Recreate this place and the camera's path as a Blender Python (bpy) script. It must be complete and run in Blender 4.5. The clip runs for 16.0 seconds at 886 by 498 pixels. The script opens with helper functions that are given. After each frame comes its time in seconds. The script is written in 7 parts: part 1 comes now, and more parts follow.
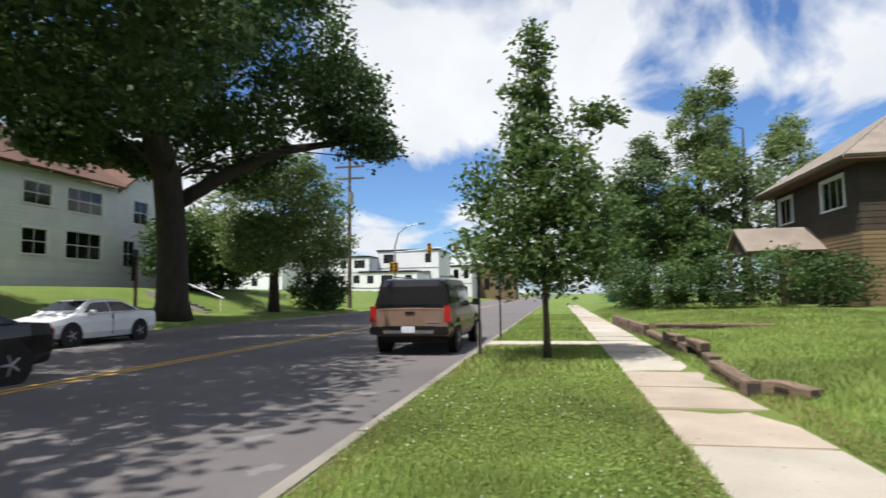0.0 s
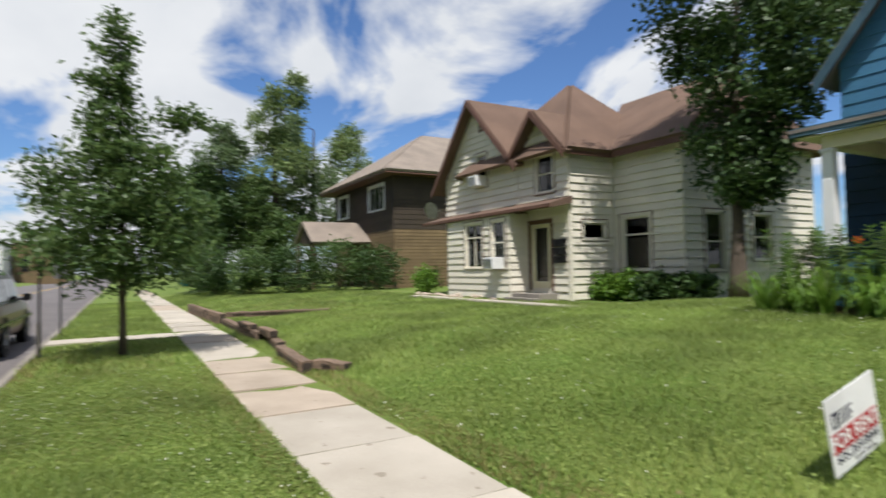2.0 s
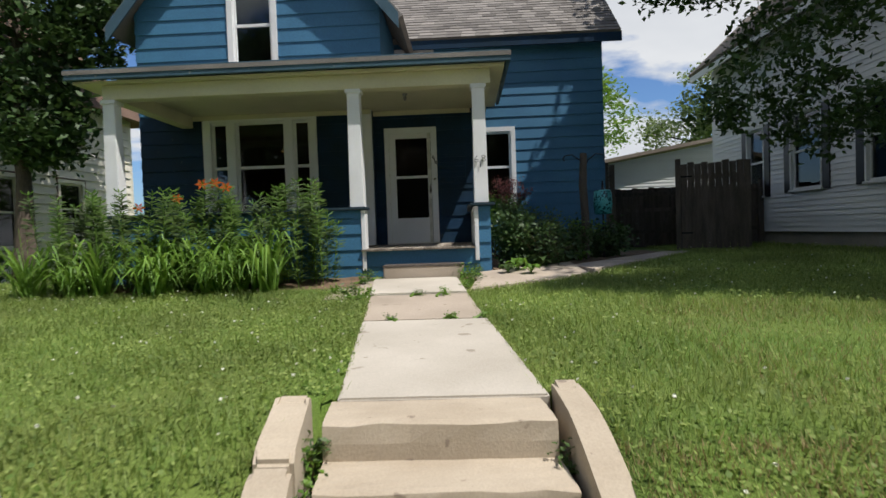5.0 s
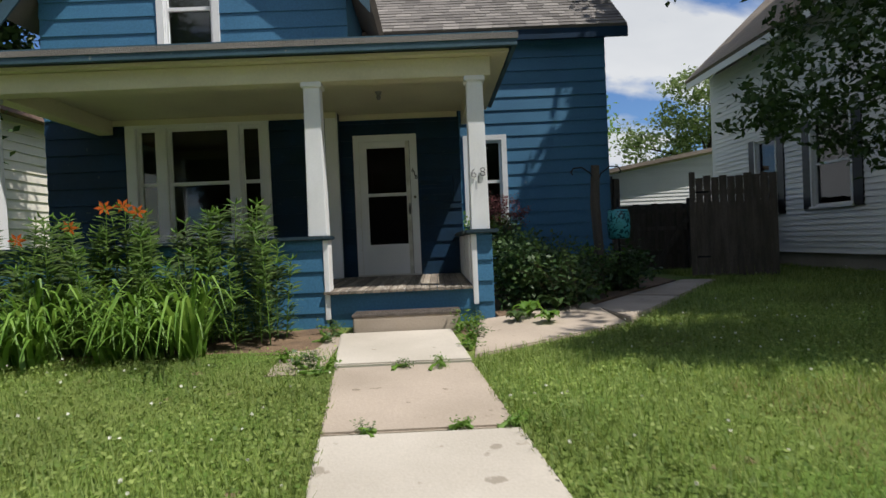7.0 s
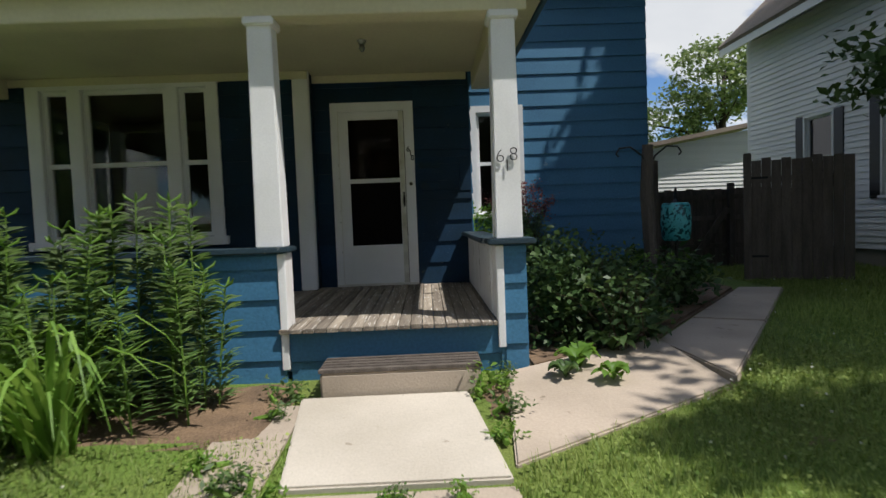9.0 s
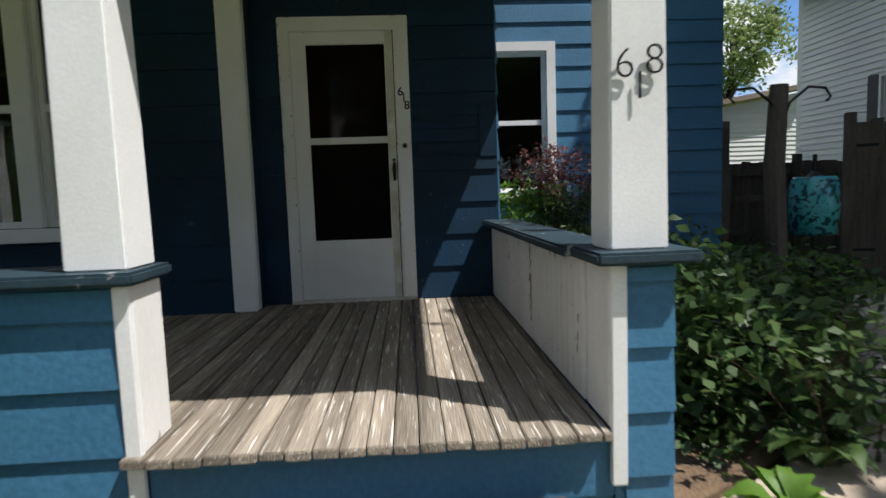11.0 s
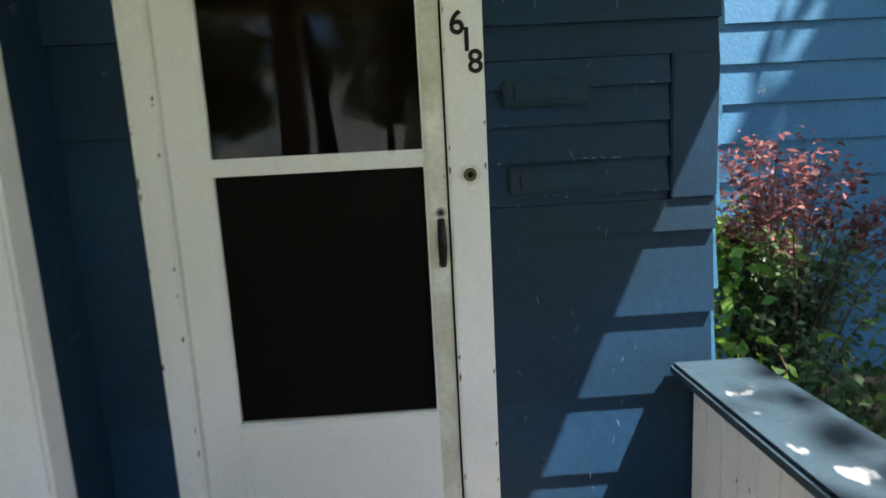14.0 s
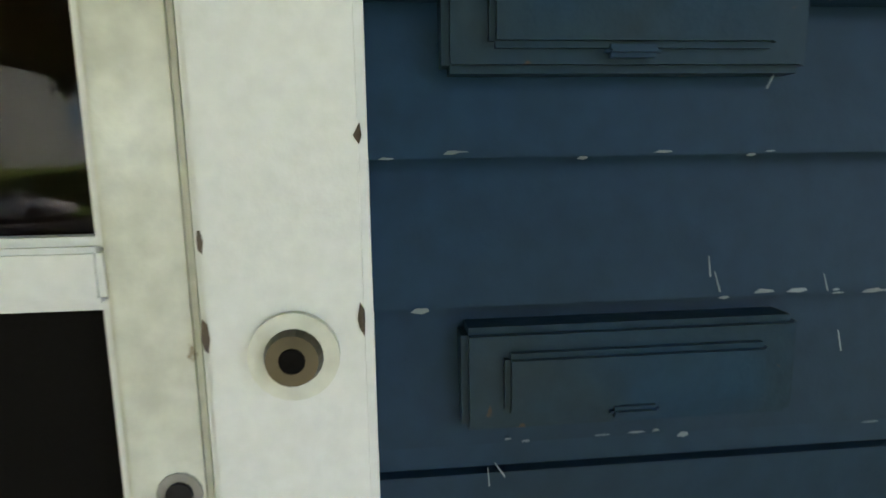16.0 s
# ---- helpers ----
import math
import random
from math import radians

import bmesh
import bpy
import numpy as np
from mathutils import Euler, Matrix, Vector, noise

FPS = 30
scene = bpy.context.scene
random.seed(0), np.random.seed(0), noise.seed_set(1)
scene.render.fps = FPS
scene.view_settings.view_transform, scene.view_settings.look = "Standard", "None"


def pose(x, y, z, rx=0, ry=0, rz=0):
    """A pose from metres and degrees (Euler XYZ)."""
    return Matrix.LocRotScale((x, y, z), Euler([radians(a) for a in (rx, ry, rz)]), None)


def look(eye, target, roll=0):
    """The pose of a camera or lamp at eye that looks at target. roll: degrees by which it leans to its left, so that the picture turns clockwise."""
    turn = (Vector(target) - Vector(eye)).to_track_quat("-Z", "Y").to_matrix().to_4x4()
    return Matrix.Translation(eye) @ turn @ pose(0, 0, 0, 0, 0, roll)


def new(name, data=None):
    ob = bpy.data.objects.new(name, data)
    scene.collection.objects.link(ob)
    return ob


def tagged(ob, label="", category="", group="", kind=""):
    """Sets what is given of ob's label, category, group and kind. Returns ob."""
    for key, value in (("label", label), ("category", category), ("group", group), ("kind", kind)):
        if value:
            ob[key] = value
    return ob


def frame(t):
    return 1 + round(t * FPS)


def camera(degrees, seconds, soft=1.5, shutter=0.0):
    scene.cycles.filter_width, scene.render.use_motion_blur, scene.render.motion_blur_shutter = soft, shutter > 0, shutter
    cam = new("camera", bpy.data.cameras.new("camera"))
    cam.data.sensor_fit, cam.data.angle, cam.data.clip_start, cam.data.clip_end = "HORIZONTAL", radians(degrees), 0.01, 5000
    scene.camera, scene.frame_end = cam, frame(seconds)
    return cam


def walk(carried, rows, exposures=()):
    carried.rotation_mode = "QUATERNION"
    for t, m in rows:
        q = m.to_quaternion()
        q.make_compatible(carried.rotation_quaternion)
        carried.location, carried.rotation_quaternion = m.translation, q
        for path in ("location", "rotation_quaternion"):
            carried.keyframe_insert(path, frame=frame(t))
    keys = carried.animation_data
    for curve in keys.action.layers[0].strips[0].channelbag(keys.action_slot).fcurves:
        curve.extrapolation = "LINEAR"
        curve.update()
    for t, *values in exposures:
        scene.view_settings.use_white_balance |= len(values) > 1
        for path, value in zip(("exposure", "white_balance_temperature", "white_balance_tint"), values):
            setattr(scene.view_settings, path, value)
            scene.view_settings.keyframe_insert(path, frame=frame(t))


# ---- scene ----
cam = camera(74.90, 16.0, soft=1.5, shutter=0.4)
# seconds, place, yaw, pitch, roll
TURN = [
    (0, 0.342, -12.570, 0.452, 101.17, 4.58, 0.74),
    (0.5, 0.193, -12.385, 0.487, 93.57, 4.62, 0.97),
    (1, 0.452, -12.600, 0.551, 84.40, 4.26, 0.93),
    (1.5, 1.044, -12.845, 0.600, 71.96, 3.39, 1.39),
    (2, 1.692, -12.856, 0.771, 60.81, 1.99, 1.08),
]
# seconds, eye, target, roll
PATH = [
    (2.5, (1.533, -12.612, 0.673), (0.11, -11.206, 0.695), 0.4),
    (3, (1.515, -12.1, 0.634), (0.444, -10.41, 0.618), -0.6),
    (3.5, (1.531, -11.75, 0.634), (0.823, -9.88, 0.584), -1.1),
    (4, (1.484, -11.38, 0.661), (1.057, -9.427, 0.587), -1.1),
    (4.5, (1.468, -11.038, 0.64), (1.289, -9.048, 0.565), -1.6),
    (7, (1.195, -8.759, 0.906), (1.221, -6.76, 0.881), -2.5),
    (7.5, (1.122, -8.407, 1.002), (1.102, -6.408, 0.964), -1.7),
    (8, (1.105, -7.962, 1.117), (1.069, -5.963, 1.058), -1.7),
    (8.5, (1.103, -7.386, 1.167), (1.109, -5.387, 1.087), -2.0),
    (11, (0.935, -4.452, 1.225), (1.047, -2.464, 1.037), -2.0),
    (11.5, (0.908, -3.896, 1.244), (0.956, -1.905, 1.058), -2.3),
    (12, (0.9, -3.448, 1.239), (0.888, -1.454, 1.093), -2.4),
    (12.5, (0.663, -2.775, 1.589), (0.73, -0.803, 1.261), -3.7),
    (13, (0.608, -2.308, 1.756), (0.706, -0.365, 1.294), -3.7),
    (13.5, (0.666, -1.927, 1.8), (0.764, 0.009, 1.308), -3.3),
    (14, (0.78, -1.633, 1.666), (0.852, 0.338, 1.335), -3.0),
    (14.5, (0.871, -1.267, 1.66), (0.951, 0.711, 1.38), -2.8),
    (15, (0.936, -0.928, 1.666), (1.029, 1.057, 1.443), -2.3),
    (15.5, (0.996, -0.561, 1.699), (1.094, 1.423, 1.466), -3.0),
    (16, (0.986, -0.396, 1.725), (1.174, 1.569, 1.408), -0.9),
]
EXPO = [(0.0, 0.38), (1.5, 0.32), (2.5, 0.08), (3.5, 0.1), (7.0, 0.02), (8.5, 0.05), (11.0, 0.4), (11.5, 0.5), (12.0, 0.8), (13.0, 1.75), (14.0, 2.17), (15.0, 2.58), (16.0, 2.78)]
walk(cam, [(t, pose(x, y, z, 90 + p, r, w)) for t, x, y, z, w, p, r in TURN] + [(t, look(eye, target, roll)) for t, eye, target, roll in PATH], exposures=EXPO)

# ---- world and sun ----
SUN_WAY = Vector((0.46, -0.27, 1.0)).normalized()
SUN_EL = math.asin(SUN_WAY.z)
SUN_AZ = math.atan2(SUN_WAY.x, SUN_WAY.y)


def make_world():
    w = bpy.data.worlds.new("summer_sky")
    scene.world = w
    w.use_nodes = True
    nt = w.node_tree
    nt.nodes.clear()
    add = nt.nodes.new
    out, bg = add("ShaderNodeOutputWorld"), add("ShaderNodeBackground")
    sky = add("ShaderNodeTexSky")
    sky.sky_type, sky.sun_disc = "NISHITA", False
    sky.sun_elevation, sky.sun_rotation = SUN_EL, SUN_AZ
    sky.air_density, sky.dust_density, sky.ozone_density = 1.0, 0.6, 2.5
    tc = add("ShaderNodeTexCoord")
    # clouds lie on a flat layer: the direction divided by its height
    sep, div, mx = add("ShaderNodeSeparateXYZ"), add("ShaderNodeVectorMath"), add("ShaderNodeMath")
    lift, comb = add("ShaderNodeMath"), add("ShaderNodeCombineXYZ")
    nt.links.new(tc.outputs["Generated"], sep.inputs[0])
    mx.operation = "MAXIMUM"
    nt.links.new(sep.outputs[2], mx.inputs[0])
    mx.inputs[1].default_value = 0.0
    lift.operation = "ADD"
    nt.links.new(mx.outputs[0], lift.inputs[0])
    lift.inputs[1].default_value = 0.3
    for k in range(3):
        nt.links.new(lift.outputs[0], comb.inputs[k])
    div.operation = "DIVIDE"
    nt.links.new(tc.outputs["Generated"], div.inputs[0])
    nt.links.new(comb.outputs[0], div.inputs[1])
    mapn = add("ShaderNodeMapping")
    mapn.inputs["Location"].default_value = CLOUD_SHIFT
    mapn.inputs["Scale"].default_value = (0.85, 1.15, 1.0)
    nt.links.new(div.outputs[0], mapn.inputs[0])
    n1 = add("ShaderNodeTexNoise")
    n1.inputs["Scale"].default_value, n1.inputs["Detail"].default_value = 1.9, 9.0
    n1.inputs["Roughness"].default_value, n1.inputs["Distortion"].default_value = 0.52, 0.35
    nt.links.new(mapn.outputs[0], n1.inputs["Vector"])
    ramp = add("ShaderNodeValToRGB")
    ramp.color_ramp.elements[0].position, ramp.color_ramp.elements[1].position = 0.43, 0.525
    nt.links.new(n1.outputs[0], ramp.inputs[0])
    n2 = add("ShaderNodeTexNoise")
    n2.inputs["Scale"].default_value, n2.inputs["Detail"].default_value = 2.6, 6.0
    nt.links.new(mapn.outputs[0], n2.inputs["Vector"])
    shade = add("ShaderNodeMixRGB")
    shade.inputs[1].default_value, shade.inputs[2].default_value = (10.0, 10.8, 12.0, 1), (17.0, 17.2, 17.5, 1)
    nt.links.new(n2.outputs[0], shade.inputs[0])
    mix = add("ShaderNodeMixRGB")
    nt.links.new(ramp.outputs[0], mix.inputs[0])
    tone = add("ShaderNodeMixRGB")
    tone.blend_type = "MULTIPLY"
    tone.inputs[0].default_value = 1.0
    tone.inputs[2].default_value = (1.35, 1.75, 2.3, 1)
    nt.links.new(sky.outputs[0], tone.inputs[1])
    nt.links.new(tone.outputs[0], mix.inputs[1])
    nt.links.new(shade.outputs[0], mix.inputs[2])
    nt.links.new(mix.outputs[0], bg.inputs[0])
    bg.inputs[1].default_value = SKY_STRENGTH
    nt.links.new(bg.outputs[0], out.inputs[0])


CLOUD_SHIFT = (3.1, 1.7, 0.0)
SKY_STRENGTH = 0.05
make_world()
sun = new("sun", bpy.data.lights.new("sun", "SUN"))
sun.data.energy, sun.data.angle, sun.data.color = 5.0, radians(0.53), (1.0, 0.96, 0.91)
sun.matrix_world = look(SUN_WAY * 60, (0, 0, 0))


# ---- materials ----
def mat(name, col, col2=None, rough=0.6, scale=3.0, fine=60.0, bump=0.15, metal=0.0, rand=0.0, grain=0.12, stretch=(1, 1, 1), worn=None, wear=0.68, spec=0.4):
    """A surface with broad stains, fine grain, relief and, where given, worn spots of another colour."""
    m = bpy.data.materials.new(name)
    m.use_nodes = True
    nt = m.node_tree
    b = nt.nodes["Principled BSDF"]
    add, link = nt.nodes.new, nt.links.new
    geo, mp = add("ShaderNodeNewGeometry"), add("ShaderNodeMapping")
    mp.inputs["Scale"].default_value = stretch
    link(geo.outputs["Position"], mp.inputs[0])
    big, small = add("ShaderNodeTexNoise"), add("ShaderNodeTexNoise")
    big.inputs["Scale"].default_value, big.inputs["Detail"].default_value = scale, 4.0
    small.inputs["Scale"].default_value, small.inputs["Detail"].default_value = fine, 3.0
    link(mp.outputs[0], big.inputs["Vector"])
    link(mp.outputs[0], small.inputs["Vector"])
    mix = add("ShaderNodeMixRGB")
    c2 = col2 or tuple(c * 0.78 for c in col)
    mix.inputs[1].default_value, mix.inputs[2].default_value = (*col, 1), (*c2, 1)
    rmp = add("ShaderNodeValToRGB")
    rmp.color_ramp.elements[0].position, rmp.color_ramp.elements[1].position = 0.35, 0.68
    link(big.outputs[0], rmp.inputs[0])
    link(rmp.outputs[0], mix.inputs[0])
    last = mix.outputs[0]
    if worn:
        wn, wr, wm = add("ShaderNodeTexNoise"), add("ShaderNodeValToRGB"), add("ShaderNodeMixRGB")
        wn.inputs["Scale"].default_value, wn.inputs["Detail"].default_value = scale * 5, 8.0
        link(mp.outputs[0], wn.inputs["Vector"])
        wr.color_ramp.elements[0].position, wr.color_ramp.elements[1].position = wear, wear + 0.03
        link(wn.outputs[0], wr.inputs[0])
        link(wr.outputs[0], wm.inputs[0])
        link(last, wm.inputs[1])
        wm.inputs[2].default_value = (*worn, 1)
        last = wm.outputs[0]
    hsv, rng = add("ShaderNodeHueSaturation"), add("ShaderNodeMapRange")
    rng.inputs[3].default_value, rng.inputs[4].default_value = 1 - grain, 1 + grain
    rng.inputs[1].default_value, rng.inputs[2].default_value = 0.3, 0.7
    link(small.outputs[0], rng.inputs[0])
    val = rng.outputs[0]
    if rand:
        info, r2, mul = add("ShaderNodeObjectInfo"), add("ShaderNodeMapRange"), add("ShaderNodeMath")
        r2.inputs[3].default_value, r2.inputs[4].default_value = 1 - rand, 1 + rand
        link(info.outputs["Random"], r2.inputs[0])
        mul.operation = "MULTIPLY"
        link(val, mul.inputs[0])
        link(r2.outputs[0], mul.inputs[1])
        val = mul.outputs[0]
    link(val, hsv.inputs["Value"])
    link(last, hsv.inputs["Color"])
    link(hsv.outputs[0], b.inputs["Base Color"])
    b.inputs["Roughness"].default_value, b.inputs["Metallic"].default_value = rough, metal
    b.inputs["Specular IOR Level"].default_value = spec
    if bump:
        bp = add("ShaderNodeBump")
        bp.inputs["Strength"].default_value, bp.inputs["Distance"].default_value = bump, 0.02
        link(small.outputs[0], bp.inputs["Height"])
        link(bp.outputs[0], b.inputs["Normal"])
    return m


def leaf_mat(name, col, col2, trans=0.35, rough=0.5):
    """Leaves: each island takes its own green, and some light passes through."""
    m = bpy.data.materials.new(name)
    m.use_nodes = True
    nt = m.node_tree
    nt.nodes.clear()
    add, link = nt.nodes.new, nt.links.new
    geo, mix = add("ShaderNodeNewGeometry"), add("ShaderNodeMixRGB")
    mix.inputs[1].default_value, mix.inputs[2].default_value = (*col, 1), (*col2, 1)
    link(geo.outputs["Random Per Island"], mix.inputs[0])
    p, t, ms, out = add("ShaderNodeBsdfPrincipled"), add("ShaderNodeBsdfTranslucent"), add("ShaderNodeMixShader"), add("ShaderNodeOutputMaterial")
    p.inputs["Roughness"].default_value = rough
    p.inputs["Specular IOR Level"].default_value = 0.35
    link(mix.outputs[0], p.inputs["Base Color"])
    hs = add("ShaderNodeHueSaturation")
    hs.inputs["Hue"].default_value, hs.inputs["Value"].default_value = 0.485, 1.7
    link(mix.outputs[0], hs.inputs["Color"])
    link(hs.outputs[0], t.inputs["Color"])
    ms.inputs[0].default_value = trans
    link(p.outputs[0], ms.inputs[1])
    link(t.outputs[0], ms.inputs[2])
    link(ms.outputs[0], out.inputs[0])
    return m


def glass_mat(name, tint=(0.75, 0.8, 0.8), gloss=1.0):
    m = bpy.data.materials.new(name)
    m.use_nodes = True
    nt = m.node_tree
    nt.nodes.clear()
    add, link = nt.nodes.new, nt.links.new
    fr, tr, gl, ms, out = add("ShaderNodeFresnel"), add("ShaderNodeBsdfTransparent"), add("ShaderNodeBsdfGlossy"), add("ShaderNodeMixShader"), add("ShaderNodeOutputMaterial")
    fr.inputs[0].default_value = 1.52
    tr.inputs[0].default_value = (*tint, 1)
    gl.inputs["Roughness"].default_value = 0.02
    gl.inputs["Color"].default_value = (gloss, gloss, gloss, 1)
    link(fr.outputs[0], ms.inputs[0])
    link(tr.outputs[0], ms.inputs[1])
    link(gl.outputs[0], ms.inputs[2])
    link(ms.outputs[0], out.inputs[0])
    return m


def glow_mat(name, col, power):
    m = bpy.data.materials.new(name)
    m.use_nodes = True
    b = m.node_tree.nodes["Principled BSDF"]
    b.inputs["Base Color"].default_value = (*col, 1)
    b.inputs["Emission Color"].default_value, b.inputs["Emission Strength"].default_value = (*col, 1), power
    return m


BLUE = mat("blue_siding_paint", (0.050, 0.165, 0.285), (0.040, 0.138, 0.245), 0.55, 1.2, 45, 0.12, rand=0.06, worn=(0.16, 0.22, 0.26), wear=0.735)
BLUE_TRIM = mat("blue_trim_paint", (0.055, 0.115, 0.155), (0.035, 0.075, 0.105), 0.6, 2.0, 50, 0.2, worn=(0.2, 0.22, 0.22), wear=0.68)
# same siding paint as BLUE, with the porch shade put into the colour
SHADED_BLUE = mat("shaded_blue_porch_paint", (0.0095, 0.034, 0.074), (0.0095, 0.027, 0.046), 0.55, 1.9, 45, 0.045, rand=0.12, worn=(0.06, 0.085, 0.09), wear=0.70, spec=0.2)
# trim blue with tree shade put into the colour, plus pale worn spots
SHADED_CAP_BLUE = mat("worn_shaded_cap_paint", (0.022, 0.045, 0.062), (0.015, 0.03, 0.042), 0.55, 2.0, 50, 0.2, worn=(0.24, 0.25, 0.25), wear=0.66)
WORN_PALE = mat("pale_worn_paint_edge", (0.2, 0.23, 0.25), (0.11, 0.14, 0.16), 0.7, 20, 90, 0.05)
# base keeps the shade-darkened porch blue; the rust stains are the slots' own
SLOT_PAINT = mat("rust_stained_blue_paint", (0.010, 0.033, 0.062), (0.016, 0.031, 0.042), 0.5, 9.0, 60, 0.08, worn=(0.07, 0.045, 0.03), wear=0.68, spec=0.15)
GRIMY = mat("grimy_door_paint", (0.70, 0.70, 0.64), (0.46, 0.45, 0.36), 0.5, 5.0, 60, 0.05, grain=0.1, worn=(0.3, 0.24, 0.16), wear=0.72)
RAIL_WHITE = mat("peeling_white_board_paint", (0.79, 0.785, 0.78), (0.69, 0.675, 0.65), 0.5, 1.8, 60, 0.06, grain=0.04, stretch=(1, 1.6, 0.7), worn=(0.2, 0.155, 0.12), wear=0.685)
WHITE = mat("white_paint", (0.79, 0.795, 0.80), (0.70, 0.70, 0.69), 0.5, 1.6, 90, 0.04, grain=0.04, worn=(0.33, 0.29, 0.23), wear=0.765)
DIRTY_WHITE = mat("grimy_white_paint", (0.70, 0.68, 0.62), (0.52, 0.50, 0.44), 0.55, 2.2, 30, 0.12, grain=0.07, worn=(0.25, 0.22, 0.17), wear=0.72)
CREAM = mat("cream_paint", (0.66, 0.62, 0.43), (0.56, 0.52, 0.36), 0.6, 1.0, 30, 0.05, grain=0.04)
PLANK = mat("weathered_porch_plank", (0.30, 0.258, 0.205), (0.155, 0.128, 0.102), 0.75, 2.5, 22, 0.35, rand=0.26, grain=0.25, stretch=(7, 0.3, 5), worn=(0.5, 0.48, 0.44), wear=0.61)
CONCRETE = mat("sunlit_concrete", (0.465, 0.42, 0.355), (0.38, 0.34, 0.28), 0.85, 1.2, 70, 0.12, rand=0.1, grain=0.06, worn=(0.27, 0.235, 0.185), wear=0.66)
OLD_CONCRETE = mat("brown_old_concrete", (0.41, 0.34, 0.27), (0.32, 0.265, 0.205), 0.88, 1.3, 60, 0.15, rand=0.08, grain=0.07, worn=(0.22, 0.18, 0.13), wear=0.67)
STEP_CONCRETE = mat("tan_step_concrete", (0.44, 0.37, 0.28), (0.36, 0.295, 0.215), 0.88, 2.0, 80, 0.12, rand=0.05, grain=0.07, worn=(0.25, 0.2, 0.15), wear=0.67)
ASPHALT = mat("faded_asphalt", (0.145, 0.13, 0.128), (0.115, 0.105, 0.105), 0.9, 0.35, 140, 0.4, grain=0.2, worn=(0.19, 0.175, 0.17), wear=0.64)
KERB = mat("grey_kerb_concrete", (0.27, 0.245, 0.21), (0.2, 0.18, 0.155), 0.9, 1.2, 60, 0.3, rand=0.06, grain=0.12)
YELLOW = mat("faded_yellow_road_paint", (0.62, 0.38, 0.05), (0.5, 0.3, 0.05), 0.7, 3, 60, 0.2, worn=(0.16, 0.14, 0.12), wear=0.6)
ROAD_WHITE = mat("white_road_paint", (0.6, 0.6, 0.58), None, 0.7, 3, 60, 0.2)
SOIL = mat("dry_soil", (0.19, 0.125, 0.075), (0.12, 0.08, 0.05), 0.95, 4, 60, 0.6, grain=0.25)
LAWN = mat("lawn_ground", (0.095, 0.165, 0.022), (0.15, 0.185, 0.04), 0.95, 0.7, 90, 0.8, grain=0.3, worn=(0.2, 0.15, 0.08), wear=0.70)
GREY_SHINGLE = mat("grey_shingle", (0.19, 0.175, 0.16), (0.13, 0.12, 0.11), 0.9, 1.6, 70, 0.5, rand=0.2, grain=0.2)
BROWN_SHINGLE = mat("brown_shingle", (0.155, 0.098, 0.07), (0.12, 0.076, 0.055), 0.9, 0.9, 50, 0.5, grain=0.2)
TAN_SHINGLE = mat("tan_shingle", (0.26, 0.215, 0.175), (0.2, 0.165, 0.135), 0.9, 0.9, 50, 0.5, grain=0.2)
RED_SHINGLE = mat("red_brown_shingle", (0.14, 0.075, 0.055), None, 0.9, 0.9, 50, 0.5, grain=0.2)
OFFWHITE_SIDING = mat("off_white_siding", (0.70, 0.655, 0.56), (0.62, 0.58, 0.49), 0.6, 0.8, 30, 0.1, rand=0.05, grain=0.05, worn=(0.4, 0.36, 0.29), wear=0.75)
WHITE_SIDING = mat("white_vinyl_siding", (0.68, 0.69, 0.68), (0.6, 0.61, 0.6), 0.55, 0.7, 30, 0.05, rand=0.04, grain=0.03)
BROWN_PAINT = mat("brown_trim_paint", (0.13, 0.065, 0.045), None, 0.6, 3, 50, 0.1)
DARK_SHINGLE_WALL = mat("dark_brown_shingle_wall", (0.045, 0.033, 0.022), (0.034, 0.025, 0.017), 0.8, 1.5, 40, 0.3, rand=0.15)
OLIVE_SIDING = mat("olive_brown_siding", (0.165, 0.115, 0.058), (0.13, 0.09, 0.045), 0.75, 1.5, 40, 0.2, rand=0.1)
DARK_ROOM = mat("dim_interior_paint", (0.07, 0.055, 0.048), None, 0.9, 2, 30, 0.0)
GLASS = glass_mat("window_glass")
DOOR_GLASS = glass_mat("storm_door_glass", (0.62, 0.56, 0.48), 0.24)
SCREEN = mat("black_insect_screen", (0.005, 0.0045, 0.0045), (0.007, 0.006, 0.0055), 0.75, 1.5, 400, 0.03, spec=0.05)
DARK_GLASS = glass_mat("dark_window_glass", (0.28, 0.3, 0.3))
BLACK_METAL = mat("black_metal", (0.02, 0.02, 0.022), None, 0.35, 6, 80, 0.05, metal=0.6)
TARNISH = mat("tarnished_brass", (0.10, 0.085, 0.06), (0.05, 0.045, 0.035), 0.4, 30, 120, 0.05, metal=0.8)
GREY_METAL = mat("dull_grey_metal", (0.32, 0.32, 0.32), None, 0.45, 5, 80, 0.05, metal=0.8)
RUST_METAL = mat("rusty_brown_metal", (0.12, 0.07, 0.045), (0.07, 0.045, 0.03), 0.7, 5, 60, 0.2, metal=0.3)
TIMBER = mat("grey_weathered_timber", (0.24, 0.165, 0.115), (0.105, 0.075, 0.055), 0.9, 3, 30, 0.6, rand=0.15, grain=0.28, stretch=(1, 6, 6))
# weathered grain over a base darkened to carry the fence's shade
FENCE_WOOD = mat("weathered_shaded_fence_wood", (0.115, 0.095, 0.08), (0.07, 0.058, 0.048), 0.88, 2, 28, 0.4, rand=0.2, grain=0.25, stretch=(6, 6, 0.8))
